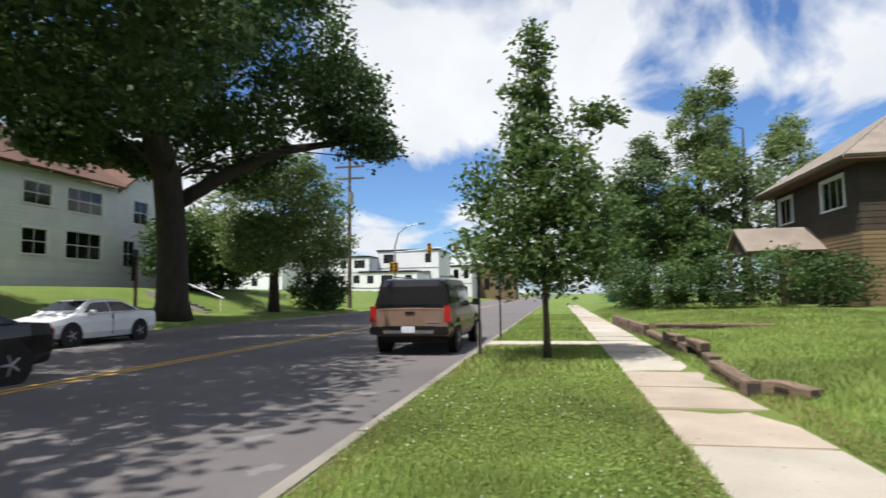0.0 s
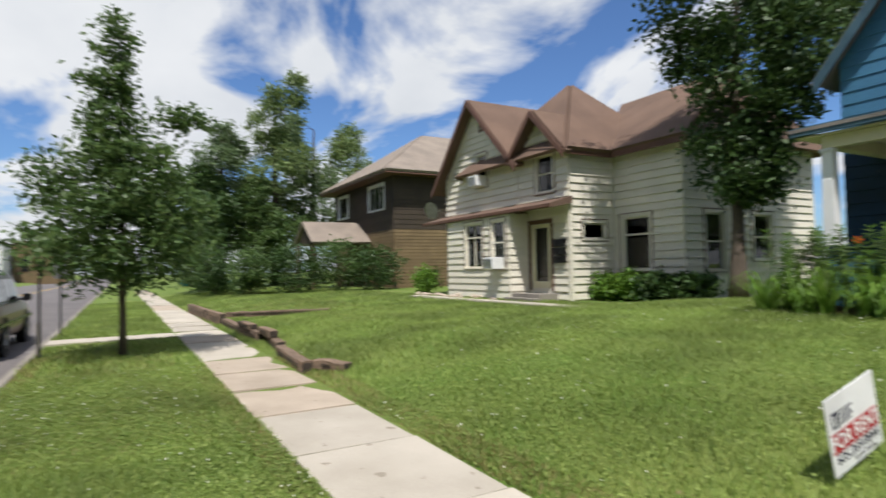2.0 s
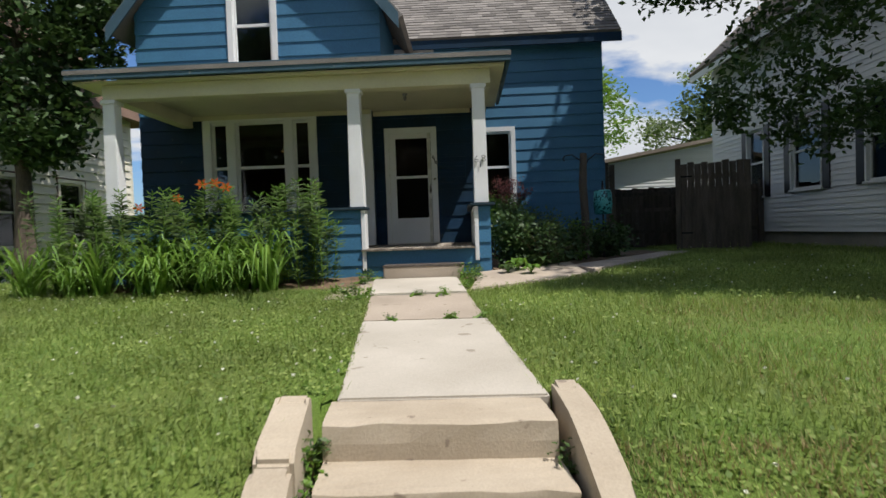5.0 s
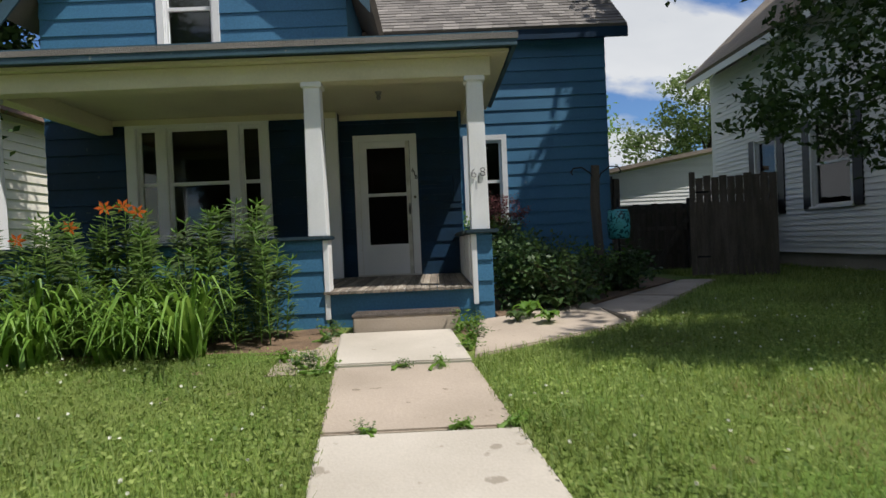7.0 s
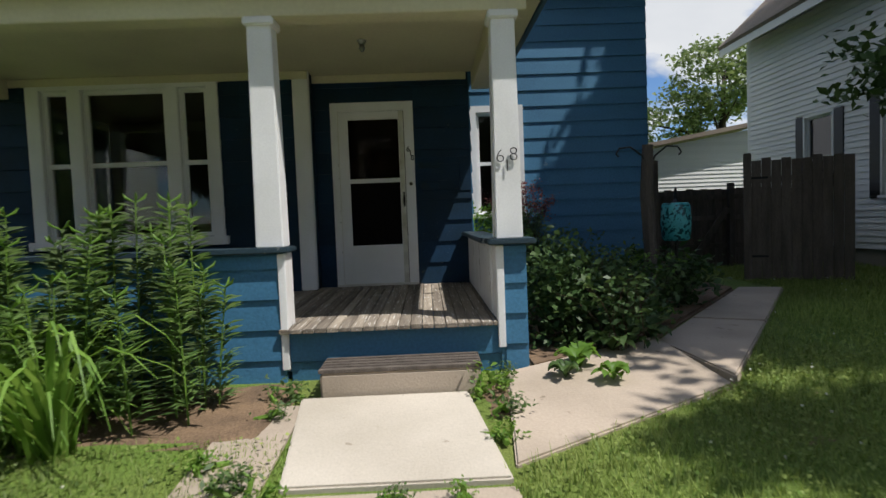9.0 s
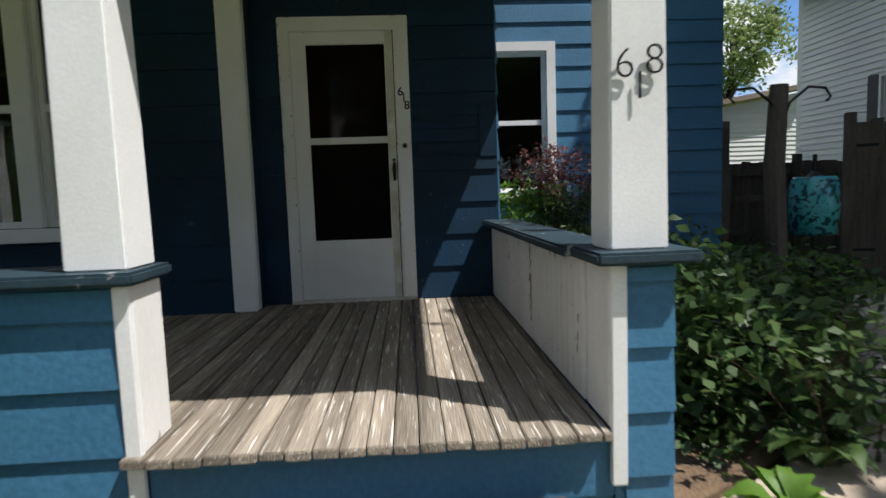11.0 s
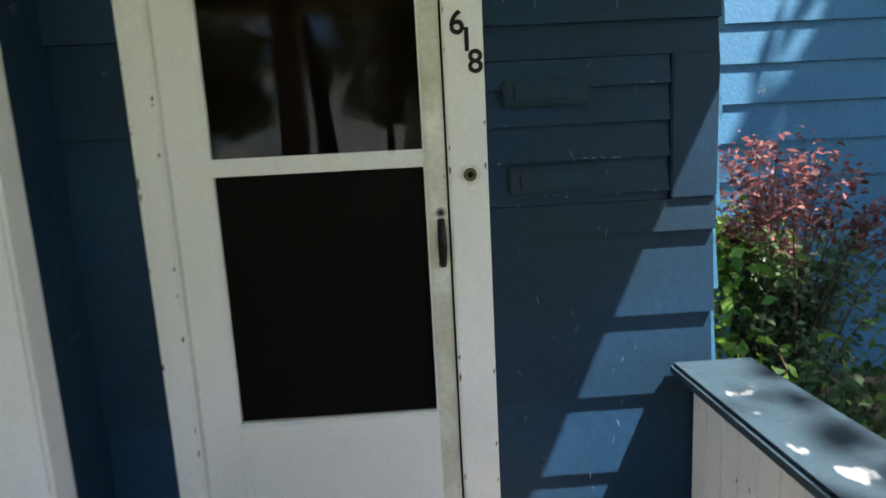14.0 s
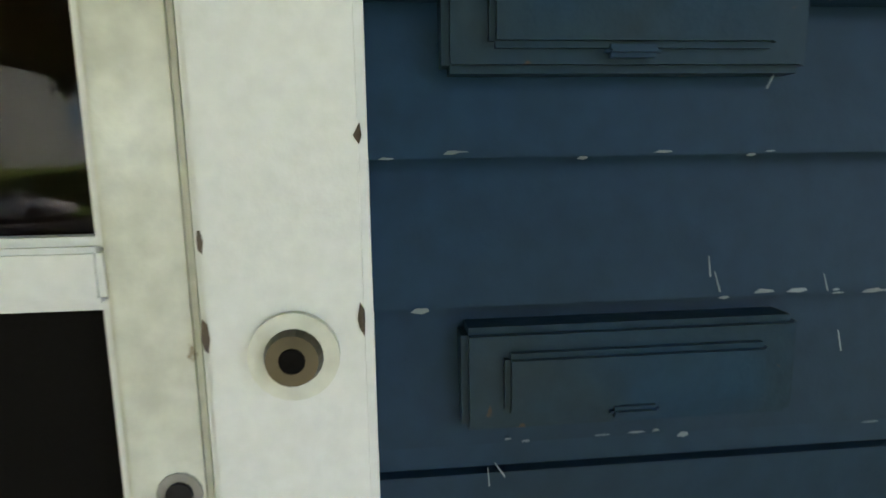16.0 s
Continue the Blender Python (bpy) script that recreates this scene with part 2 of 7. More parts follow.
BARK = mat("grey_brown_bark", (0.13, 0.1, 0.078), (0.075, 0.058, 0.045), 0.95, 3, 22, 0.9, grain=0.3, stretch=(3, 3, 0.6))
DARK_BARK = mat("dark_bark", (0.055, 0.042, 0.033), (0.035, 0.027, 0.022), 0.95, 3, 18, 0.9, grain=0.3, stretch=(3, 3, 0.5))
LEAF_DARK = leaf_mat("deep_green_leaf", (0.030, 0.068, 0.018), (0.058, 0.105, 0.028), 0.2)
LEAF_MID = leaf_mat("mid_green_leaf", (0.046, 0.095, 0.026), (0.105, 0.165, 0.052))
LEAF_SOFT = leaf_mat("soft_green_tree_leaf", (0.075, 0.125, 0.04), (0.185, 0.245, 0.09), 0.35)
LILY_STEM = leaf_mat("lily_stalk_leaf", (0.07, 0.14, 0.035), (0.16, 0.25, 0.075), 0.3)
LEAF_LIGHT = leaf_mat("light_green_leaf", (0.075, 0.17, 0.022), (0.15, 0.26, 0.04))
LEAF_GREY = leaf_mat("grey_green_leaf", (0.066, 0.112, 0.045), (0.14, 0.195, 0.09))
LEAF_RED = leaf_mat("dark_red_leaf", (0.06, 0.02, 0.022), (0.26, 0.10, 0.085))
LILY_LEAF = leaf_mat("strap_leaf", (0.09, 0.19, 0.022), (0.2, 0.33, 0.06), 0.3)
DRY_GRASS = leaf_mat("dry_grass_blade", (0.2, 0.17, 0.06), (0.34, 0.27, 0.13), 0.3, 0.7)
GRASS = leaf_mat("lawn_grass", (0.09, 0.16, 0.024), (0.27, 0.33, 0.095), 0.35, 0.6)


def patchy(m, scale, low, high):
    """Broad patches of lighter and darker growth."""
    nt = m.node_tree
    add, link = nt.nodes.new, nt.links.new
    mix = next(n for n in nt.nodes if n.bl_idname == "ShaderNodeMixRGB")
    targets = [k.to_socket for k in mix.outputs[0].links]
    geo, noise, span, mul = add("ShaderNodeNewGeometry"), add("ShaderNodeTexNoise"), add("ShaderNodeMapRange"), add("ShaderNodeVectorMath")
    noise.inputs["Scale"].default_value, noise.inputs["Detail"].default_value = scale, 4.0
    link(geo.outputs["Position"], noise.inputs["Vector"])
    span.inputs["From Min"].default_value, span.inputs["From Max"].default_value = 0.35, 0.65
    span.inputs["To Min"].default_value, span.inputs["To Max"].default_value = low, high
    link(noise.outputs[0], span.inputs["Value"])
    mul.operation = "SCALE"
    link(mix.outputs[0], mul.inputs[0])
    link(span.outputs[0], mul.inputs["Scale"])
    for k in targets:
        link(mul.outputs[0], k)


patchy(GRASS, 0.55, 0.72, 1.25)
CLOVER = leaf_mat("clover_flower", (0.6, 0.6, 0.5), (0.75, 0.74, 0.66), 0.2)
ORANGE = leaf_mat("orange_petal", (0.75, 0.13, 0.02), (0.85, 0.22, 0.04), 0.3)
BUILD_WRAP = mat("white_building_wrap", (0.72, 0.72, 0.71), (0.6, 0.6, 0.6), 0.6, 0.12, 3, 0.0, grain=0.06)


# ---- builders ----
def solid(name, bm, material, parent=None, smooth=False):
    me = bpy.data.meshes.new(name)
    bmesh.ops.recalc_face_normals(bm, faces=bm.faces[:])
    bm.to_mesh(me)
    bm.free()
    me.materials.append(material)
    if smooth:
        for p in me.polygons:
            p.use_smooth = True
    ob = new(name, me)
    ob.parent = parent
    return ob


def part(name, bm, material, parent, label="", smooth=False):
    ob = solid(name, bm, material, parent, smooth)
    return tagged(ob, label) if label else ob


def thing(name, label, category, group="", m=None):
    e = new(name)
    e.empty_display_size = 0.2
    if m is not None:
        e.matrix_world = m
    return tagged(e, label, category, group)


def box_into(bm, x0, y0, z0, x1, y1, z1, bevel=0.0, m=None):
    vs = [bm.verts.new((x, y, z)) for z in (z0, z1) for x, y in ((x0, y0), (x1, y0), (x1, y1), (x0, y1))]
    if m is not None:
        for v in vs:
            v.co = m @ v.co
    fs = [bm.faces.new([vs[i] for i in f]) for f in ((3, 2, 1, 0), (4, 5, 6, 7), (0, 1, 5, 4), (1, 2, 6, 5), (2, 3, 7, 6), (3, 0, 4, 7))]
    if bevel:
        es = list({e for f in fs for e in f.edges})
        bmesh.ops.bevel(bm, geom=es, offset=bevel, segments=2, affect="EDGES", clamp_overlap=True)
    return bm


def box(x0, y0, z0, x1, y1, z1, bevel=0.0, m=None):
    return box_into(bmesh.new(), x0, y0, z0, x1, y1, z1, bevel, m)


def prism(poly, w0, w1, m, bevel=0.0):
    """A flat outline in (u, v), made thick from w0 to w1, carried by m (u, v, w)."""
    bm = bmesh.new()
    a = [bm.verts.new(m @ Vector((u, v, w0))) for u, v in poly]
    b = [bm.verts.new(m @ Vector((u, v, w1))) for u, v in poly]
    n = len(poly)
    bm.faces.new(a[::-1])
    bm.faces.new(b)
    for i in range(n):
        bm.faces.new((a[i], a[(i + 1) % n], b[(i + 1) % n], b[i]))
    if bevel:
        bmesh.ops.bevel(bm, geom=bm.edges[:], offset=bevel, segments=2, affect="EDGES", clamp_overlap=True)
    return bm


def join(*bms):
    out = bmesh.new()
    for b in bms:
        me = bpy.data.meshes.new("tmp")
        b.to_mesh(me)
        b.free()
        out.from_mesh(me)
        bpy.data.meshes.remove(me)
    return out


def tube_into(bm, pts, radii, seg=10, cap=True):
    """A tapered tube along points."""
    rings = []
    prev = None
    for i, p in enumerate(pts):
        p = Vector(p)
        d = (Vector(pts[min(i + 1, len(pts) - 1)]) - Vector(pts[max(i - 1, 0)])).normalized()
        side = d.orthogonal().normalized() if prev is None else (prev - d * prev.dot(d)).normalized()
        prev = side
        up = d.cross(side)
        rings.append([bm.verts.new(p + (side * math.cos(a) + up * math.sin(a)) * radii[i]) for a in (2 * math.pi * k / seg for k in range(seg))])
    for r, s in zip(rings, rings[1:]):
        for k in range(seg):
            bm.faces.new((r[k], r[(k + 1) % seg], s[(k + 1) % seg], s[k]))
    if cap:
        bm.faces.new(rings[0][::-1])
        bm.faces.new(rings[-1])
    return bm


def tube(pts, radii, seg=10):
    return tube_into(bmesh.new(), pts, radii if hasattr(radii, "__len__") else [radii] * len(pts), seg)


def clip(poly, axis, value, keep_less):
    out = []
    for i, p in enumerate(poly):
        q = poly[(i + 1) % len(poly)]
        pin, qin = (p[axis] <= value) == keep_less or p[axis] == value, (q[axis] <= value) == keep_less or q[axis] == value
        if pin:
            out.append(p)
        if pin != qin:
            k = (value - p[axis]) / (q[axis] - p[axis])
            out.append((p[0] + k * (q[0] - p[0]), p[1] + k * (q[1] - p[1])))
    return out


def cut(poly, u0, v0, u1, v1):
    for axis, value, less in ((0, u0, False), (0, u1, True), (1, v0, False), (1, v1, True)):
        poly = clip(poly, axis, value, less)
        if len(poly) < 3:
            return []
    area = 0.5 * abs(sum(a[0] * b[1] - b[0] * a[1] for a, b in zip(poly, poly[1:] + poly[:1])))
    return poly if area > 1e-4 else []


def cells(outline, openings, vs_extra=()):
    """The outline less its openings, as convex pieces."""
    us = sorted({min(p[0] for p in outline), max(p[0] for p in outline)} | {o[k] for o in openings for k in (0, 2)})
    vs = sorted({min(p[1] for p in outline), max(p[1] for p in outline)} | {o[k] for o in openings for k in (1, 3)} | set(vs_extra))
    for u0, u1 in zip(us, us[1:]):
        for v0, v1 in zip(vs, vs[1:]):
            mu, mv = (u0 + u1) / 2, (v0 + v1) / 2
            if any(o[0] < mu < o[2] and o[1] < mv < o[3] for o in openings):
                continue
            p = cut(outline, u0, v0, u1, v1)
            if p:
                yield p


def wall(m, outline, openings, material, parent, thick=0.16, name="wall"):
    """A wall with real openings. m carries (u along, v up, w outward)."""
    bm = join(*[prism(p, -thick, 0, m) for p in cells(outline, openings)])
    bmesh.ops.remove_doubles(bm, verts=bm.verts[:], dist=0.0005)
    return part(name, bm, material, parent)


def siding(m, outline, openings, material, parent, step=0.245, lap=0.022, start=None):
    """Lapped boards, each a piece of its own, thicker at the lower edge."""
    v = min(p[1] for p in outline) if start is None else start
    top = max(p[1] for p in outline)
    while v < top - 0.02:
        us = sorted({min(p[0] for p in outline), max(p[0] for p in outline)} | {o[k] for o in openings for k in (0, 2) if o[1] < v + step and o[3] > v})
        runs = []
        for u0, u1 in zip(us, us[1:]):
            mu = (u0 + u1) / 2
            spans = [(v, v + step)]
            for o in openings:
                if o[0] < mu < o[2]:
                    spans = [s for a, b in spans for s in ((a, min(b, o[1])), (max(a, o[3]), b)) if s[1] - s[0] > 0.012]
            for a, b in spans:
                if runs and abs(runs[-1][1] - u0) < 1e-6 and runs[-1][2:] == (a, b):
                    runs[-1] = (runs[-1][0], u1, a, b)
                else:
                    runs.append((u0, u1, a, b))
        for u0, u1, a, b in runs:
            p = cut(outline, u0, a, u1, b)
            if not p:
                continue
            bm = bmesh.new()
            depth = [lap * (1 - 0.8 * (q[1] - v) / step) for q in p]
            lo = [bm.verts.new(m @ Vector((q[0], q[1], 0.001))) for q in p]
            hi = [bm.verts.new(m @ Vector((q[0], q[1], 0.001 + d))) for q, d in zip(p, depth)]
            bm.faces.new(hi)
            for i in range(len(p)):
                bm.faces.new((lo[i], lo[(i + 1) % len(p)], hi[(i + 1) % len(p)], hi[i]))
            part("board", bm, material, parent)
        v += step


def frame_m(origin, u, v=(0, 0, 1)):
    """A carrying matrix: u along the wall, v up, w = u x v outward."""
    u, v = Vector(u).normalized(), Vector(v).normalized()
    w = u.cross(v)
    m = Matrix((u, v, w)).transposed().to_4x4()
    m.translation = origin
    return m


def ring(u0, v0, u1, v1, t, w0, w1, m, low=None):
    """A rectangular frame of width t as one connected shape."""
    low = t if low is None else low
    bm = bmesh.new()
    rows = []
    for w in (w0, w1):
        rows.append([bm.verts.new(m @ Vector((u, v, w))) for u, v in ((u0, v0), (u1, v0), (u1, v1), (u0, v1))])
        rows.append([bm.verts.new(m @ Vector((u, v, w))) for u, v in ((u0 + t, v0 + low), (u1 - t, v0 + low), (u1 - t, v1 - t), (u0 + t, v1 - t))])
    o0, i0, o1, i1 = rows
    for i in range(4):
        j = (i + 1) % 4
        for f in ((o0[i], o0[j], i0[j], i0[i]), (o1[i], o1[j], i1[j], i1[i]), (o0[i], o0[j], o1[j], o1[i]), (i0[i], i0[j], i1[j], i1[i])):
            bm.faces.new(f)
    return bm


def window(m, u0, v0, u1, v1, parent, trim=0.1, trim_mat=None, rail=True, muntins=(), sill=True, pane_mat=None, deep=0.1, blind=None, edge=None):
    """A sash window: casing, sash, meeting rail, panes and a sill. u0..v1 is the opening."""
    trim_mat = trim_mat or WHITE
    s = 0.045
    w = part("window", ring(u0, v0, u1, v1, s, -deep * 0.6, -deep * 0.6 + 0.04, m), trim_mat, parent)
    part("jamb", ring(u0 - 0.002, v0 - 0.002, u1 + 0.002, v1 + 0.002, 0.014, -deep - 0.04, -0.003, m), trim_mat, w)
    if trim:
        part("casing", ring(u0 - trim, v0 - trim * 0.5, u1 + trim, v1 + trim, trim, 0.0, 0.045, m, trim * 0.45), trim_mat, w)
    if edge:
        part("casing_edge", ring(u0 - trim - 0.03, v0 - trim * 0.5 - 0.03, u1 + trim + 0.03, v1 + trim + 0.03, 0.029, 0.0, 0.052, m), edge, w, "thin brown edge board")
    if sill:
        part("sill", box(u0 - trim - 0.03, v0 - 0.06, -0.02, u1 + trim + 0.03, v0 - 0.005, 0.075, 0.006, m), trim_mat, w)
    cuts = [v0 + s, v1 - s]
    if rail:
        mid = (v0 + v1) / 2 if rail is True else rail
        part("meeting_rail", box(u0 + s, mid - 0.025, -deep * 0.6 - 0.01, u1 - s, mid + 0.025, -deep * 0.6 + 0.045, 0, m), trim_mat, w)
        cuts = [v0 + s, mid - 0.025, mid + 0.025, v1 - s]
    for k in muntins:
        part("muntin", box(k - 0.012, v0 + s, -deep * 0.6 - 0.002, k + 0.012, v1 - s, -deep * 0.6 + 0.03, 0, m), trim_mat, w)
    for a, b in zip(cuts[::2], cuts[1::2]):
        g = part("pane", box(u0 + s - 0.004, a - 0.004, -deep * 0.6 + 0.006, u1 - s + 0.004, b + 0.004, -deep * 0.6 + 0.012, 0, m), pane_mat or GLASS, w)
        g.visible_shadow = False
    if blind:
        part("blind", box(u0 + 0.02, v0 + 0.02, -deep - 0.03, u1 - 0.02, v1 - 0.02, -deep - 0.02, 0, m), blind, w)
    return w


def text_mesh(words, size, material, parent, m, name="lettering", depth=0.002, bold=0.0):
    cu = bpy.data.curves.new("words", "FONT")
    cu.body, cu.size, cu.extrude, cu.offset = words, size, depth, bold
    cu.align_x = "CENTER"
    cu.align_y = "CENTER"
    tmp = new("words", cu)
    bpy.context.view_layer.update()
    me = bpy.data.meshes.new_from_object(tmp.evaluated_get(bpy.context.evaluated_depsgraph_get()))
    bpy.data.objects.remove(tmp)
    me.name = name
    me.materials.clear()
    me.materials.append(material)
    me.transform(m)
    ob = new(name, me)
    ob.parent = parent
    return ob


# ---- ground ----
def smooth(a, b, x):
    k = min(1.0, max(0.0, (x - a) / (b - a)))
    return k * k * (3 - 2 * k)


def lerp_table(rows, x):
    if x <= rows[0][0]:
        return rows[0][1]
    for (a, p), (b, q) in zip(rows, rows[1:]):
        if x <= b:
            return p + (q - p) * (x - a) / (b - a)
    return rows[-1][1]


WALK_N, WALK_S = -10.45, -11.6
KERB_N, KERB_S = -14.5, -28.8
HOUSE_SIDE = [(-14.4, -0.83), (-11.6, -0.79), (-10.45, -0.79), (-10.3, -0.76), (-9.2, -0.5), (-8.1, -0.25), (-6.0, -0.16), (-4.4, -0.08), (-2.6, 0.04), (40.0, 0.06)]
FLAT_SIDE = [(-14.4, -0.83), (-11.6, -0.79), (-10.45, -0.79), (-9.8, -0.66), (-7.0, -0.44), (-1.0, -0.3), (40.0, -0.25)]
FAR_SIDE = [(-60.0, 1.6), (-41.0, 1.25), (-38.0, 0.9), (-33.5, -0.45), (-31.0, -0.62), (-28.8, -0.8)]


def ground_z(x, y):
    if 0.64 < x < 2.04 and -8.75 < y < -7.6:
        return -0.79
    if KERB_S - 0.01 < y < KERB_N + 0.01:
        return -1.25
    if y >= KERB_N:
        k = smooth(-11.0, -4.5, x)
        z = lerp_table(FLAT_SIDE, y) * (1 - k) + lerp_table(HOUSE_SIDE, y) * k
        # worn hollow at the foot of the front steps
        d = smooth(0.56, 0.78, x) * (1 - smooth(1.96, 2.14, x)) * smooth(-10.4, -9.7, y) if y < -8.7 else 0.0
        return z * (1 - d) - 0.79 * d
    return lerp_table(FAR_SIDE, y)


def make_ground():
    xs = [-2500, -900, -300, -150, -90] + [-70 + 2 * k for k in range(25)] + [-20 + 0.5 * k for k in range(41)] + [0.635, 0.645, 1.0, 1.5, 2.035, 2.045, 2.5, 3.0] + [3.5 + 0.5 * k for k in range(19)] + [13 + 2 * k for k in range(12)] + [60, 150, 500, 2500]
    ys = [-2500, -600, -200, -90, -60, -50, -45] + [-41 + k for k in range(12)] + [KERB_S, KERB_S + 0.005] + [KERB_N - 0.005, KERB_N] + [-14.3 + 0.3 * k for k in range(46)] + [-8.755, -8.745, -7.605, -7.595] + [0, 1, 2, 4, 7, 11, 16, 25, 40, 80, 200, 600, 2500]
    ys = sorted(ys)
    verts = [(x, y, ground_z(x, y) + (0.02 * noise.noise((x * 0.6, y * 0.6, 0)) if abs(x) < 60 and abs(y) < 60 else 0)) for y in ys for x in xs]
    n = len(xs)
    faces = [(j * n + i, j * n + i + 1, (j + 1) * n + i + 1, (j + 1) * n + i) for j in range(len(ys) - 1) for i in range(n - 1)]
    me = bpy.data.meshes.new("ground")
    me.from_pydata(verts, [], faces)
    me.materials.append(LAWN)
    for p in me.polygons:
        p.use_smooth = True
    tagged(new("ground", me), "green mown lawn with dry brown patches", "ground", kind="structure")


make_ground()

road = tagged(solid("road", box(-900, KERB_S, -1.2, 200, KERB_N, -0.95), ASPHALT), "faded grey asphalt street with tree shade", "road", kind="structure")
for dy in (-0.13, 0.13):
    tagged(solid("road_line", box(-300, -21.0 + dy - 0.055, -0.95, 60, -21.0 + dy + 0.055, -0.946), YELLOW), "faded double yellow centre line", "road line", kind="structure")


def kerb_row(y0, y1, name):
    x = 40.0
    while x > -90:
        tagged(solid(name, box(x - 2.98, y0, -1.2, x, y1, -0.815, 0.02), KERB), "worn grey concrete kerb", "kerb", "kerbs", "structure")
        x -= 3.0


kerb_row(KERB_N, KERB_N + 0.16, "kerb")
kerb_row(KERB_S - 0.16, KERB_S, "kerb")
tagged(solid("gutter", box(-90, KERB_N - 0.5, -0.95, 40, KERB_N, -0.94), ASPHALT), "grey gutter strip along the kerb", "gutter", kind="structure")


def make_pavement():
    e = tagged(new("pavement"), "cracked pale concrete pavement slabs", "pavement", kind="structure")
    rng = random.Random(4)
    x = 12.0
    while x > -64:
        ln = 1.52
        tilt = rng.uniform(-0.012, 0.012)
        m = pose(x - ln / 2, (WALK_N + WALK_S) / 2, -0.775 + rng.uniform(-0.008, 0.01), rng.uniform(-0.5, 0.5), degrees_of(tilt), 0)
        dark = -8.6 < x < -5.6 or rng.random() < 0.15
        part("slab", box(-ln / 2 + 0.012, -0.575, -0.1, ln / 2 - 0.012, 0.575, 0, 0.012, m), OLD_CONCRETE if dark else CONCRETE, e)
        x -= ln
    # side strip that crosses the grass to the kerb
    part("slab", box(-15.2, KERB_N + 0.17, -0.9, -14.2, WALK_S - 0.02, -0.775, 0.012), CONCRETE, e)
    return e


def degrees_of(r):
    return r * 180 / math.pi


make_pavement()


# front walk up to the porch, one slab after another
def make_front_walk():
    e = tagged(new("pavement"), "front walk of pale and brown concrete slabs", "path", kind="structure")
    for y0, y1, mtl, dz in ((-4.16, -3.02, CONCRETE, 0.012), (-5.58, -4.2, OLD_CONCRETE, 0.0), (-7.68, -5.63, CONCRETE, 0.012)):
        z0, z1 = lerp_table(HOUSE_SIDE, y0), lerp_table(HOUSE_SIDE, y1)
        xa, xb = 0.755 - (y0 + 2.9) * 0.115, 0.755 - (y1 + 2.9) * 0.115
        m = frame_m((xa, y0, z0 + dz + 0.02), (1, 0, 0), (xb - xa, y1 - y0, z1 - z0))
        xw = 0.55
        part("slab", box(-xw, 0, -0.12, xw, y1 - y0, 0, 0.012, m), mtl, e)
    # the apron rises with the ground, the strip beyond it lies level
    rise_m = frame_m((0, -4.02, -0.035), (1, 0, 0), (0, 1.32, 0.11))
    level_m = Matrix.Translation((0, 0, 0.085))
    part("slab", prism([(1.48, 0.0), (3.05, 0.9), (2.98, 2.02), (1.62, 1.32)], -0.12, 0.0, rise_m, 0.012), OLD_CONCRETE, e)
    part("slab", prism([(3.08, -3.1), (4.3, -1.38), (3.72, -1.06), (3.01, -1.97)], -0.2, 0.0, level_m, 0.012), OLD_CONCRETE, e)
    part("slab", prism([(4.32, -1.35), (5.86, 0.84), (5.34, 1.02), (3.74, -1.03)], -0.2, 0.005, level_m, 0.012), OLD_CONCRETE, e)
    z0, z1 = lerp_table(HOUSE_SIDE, -4.34), lerp_table(HOUSE_SIDE, -3.08)
    part("slab", box(-0.24, 0, -0.1, 0.22, 1.26, 0.012, 0.02, frame_m((0.06, -4.34, z0), (1, 0, 0), (0, 1.26, z1 - z0))), OLD_CONCRETE, e)
    return e


make_front_walk()


# ---- concrete steps from the pavement ----
def make_steps():
    e = thing("concrete_steps", "tan weathered concrete steps with cracked cheek walls", "steps")
    top, rise, run = -0.215, 0.17, 0.33
    y = -7.70
    skew = Matrix(((1, -0.1, 0, -0.797), (0, 1, 0, 0), (0, 0, 1, 0), (0, 0, 0, 1)))
    rngs = random.Random(14)
    for k in range(4):
        z = top - rise * k
        d = 0.34 if k == 0 else run
        bm = box(0.755, y - d, -0.95, 1.83, y + 0.02, z, 0.0, skew)
        bmesh.ops.subdivide_edges(bm, edges=bm.edges[:], cuts=7, use_grid_fill=True)
        for v in bm.verts:
            nose = v.co.z > z - 0.03 and v.co.y < y - d + 0.02
            v.co.z += rngs.uniform(-0.014, 0.002) if nose else rngs.uniform(-0.003, 0.003)
            v.co.y += rngs.uniform(0.0, 0.016) if nose else rngs.uniform(-0.003, 0.003)
        part("step", bm, STEP_CONCRETE, e)
        y -= d
    # cheek walls: two cast pieces on one side, one curved piece on the other
    for x0, x1, lean, y0, pieces in ((0.475, 0.645, -0.14, -7.76, ((0.0, 0.62), (0.635, 1.28))), (1.87, 2.01, -0.05, -7.58, ((0.0, 1.12),))):
        for a, b in pieces:
            pts = []
            for j in range(9):
                t = a + (b - a) * j / 8
                pts.append((y0 - t, -0.15 - 0.09 * t - 0.26 * max(0, t - 0.35) ** 1.4 + rngs.uniform(-0.006, 0.006)))
            poly = pts + [(pts[-1][0] + 0.03, -0.95), (pts[0][0], -0.95)]
            m = Matrix(((lean, 0, 1, x0 - lean * y0), (1, 0, 0, 0), (0, 1, 0, 0), (0, 0, 0, 1)))
            part("cheek_wall", prism(poly, 0, x1 - x0, m, 0.02), STEP_CONCRETE, e)
    return e


make_steps()

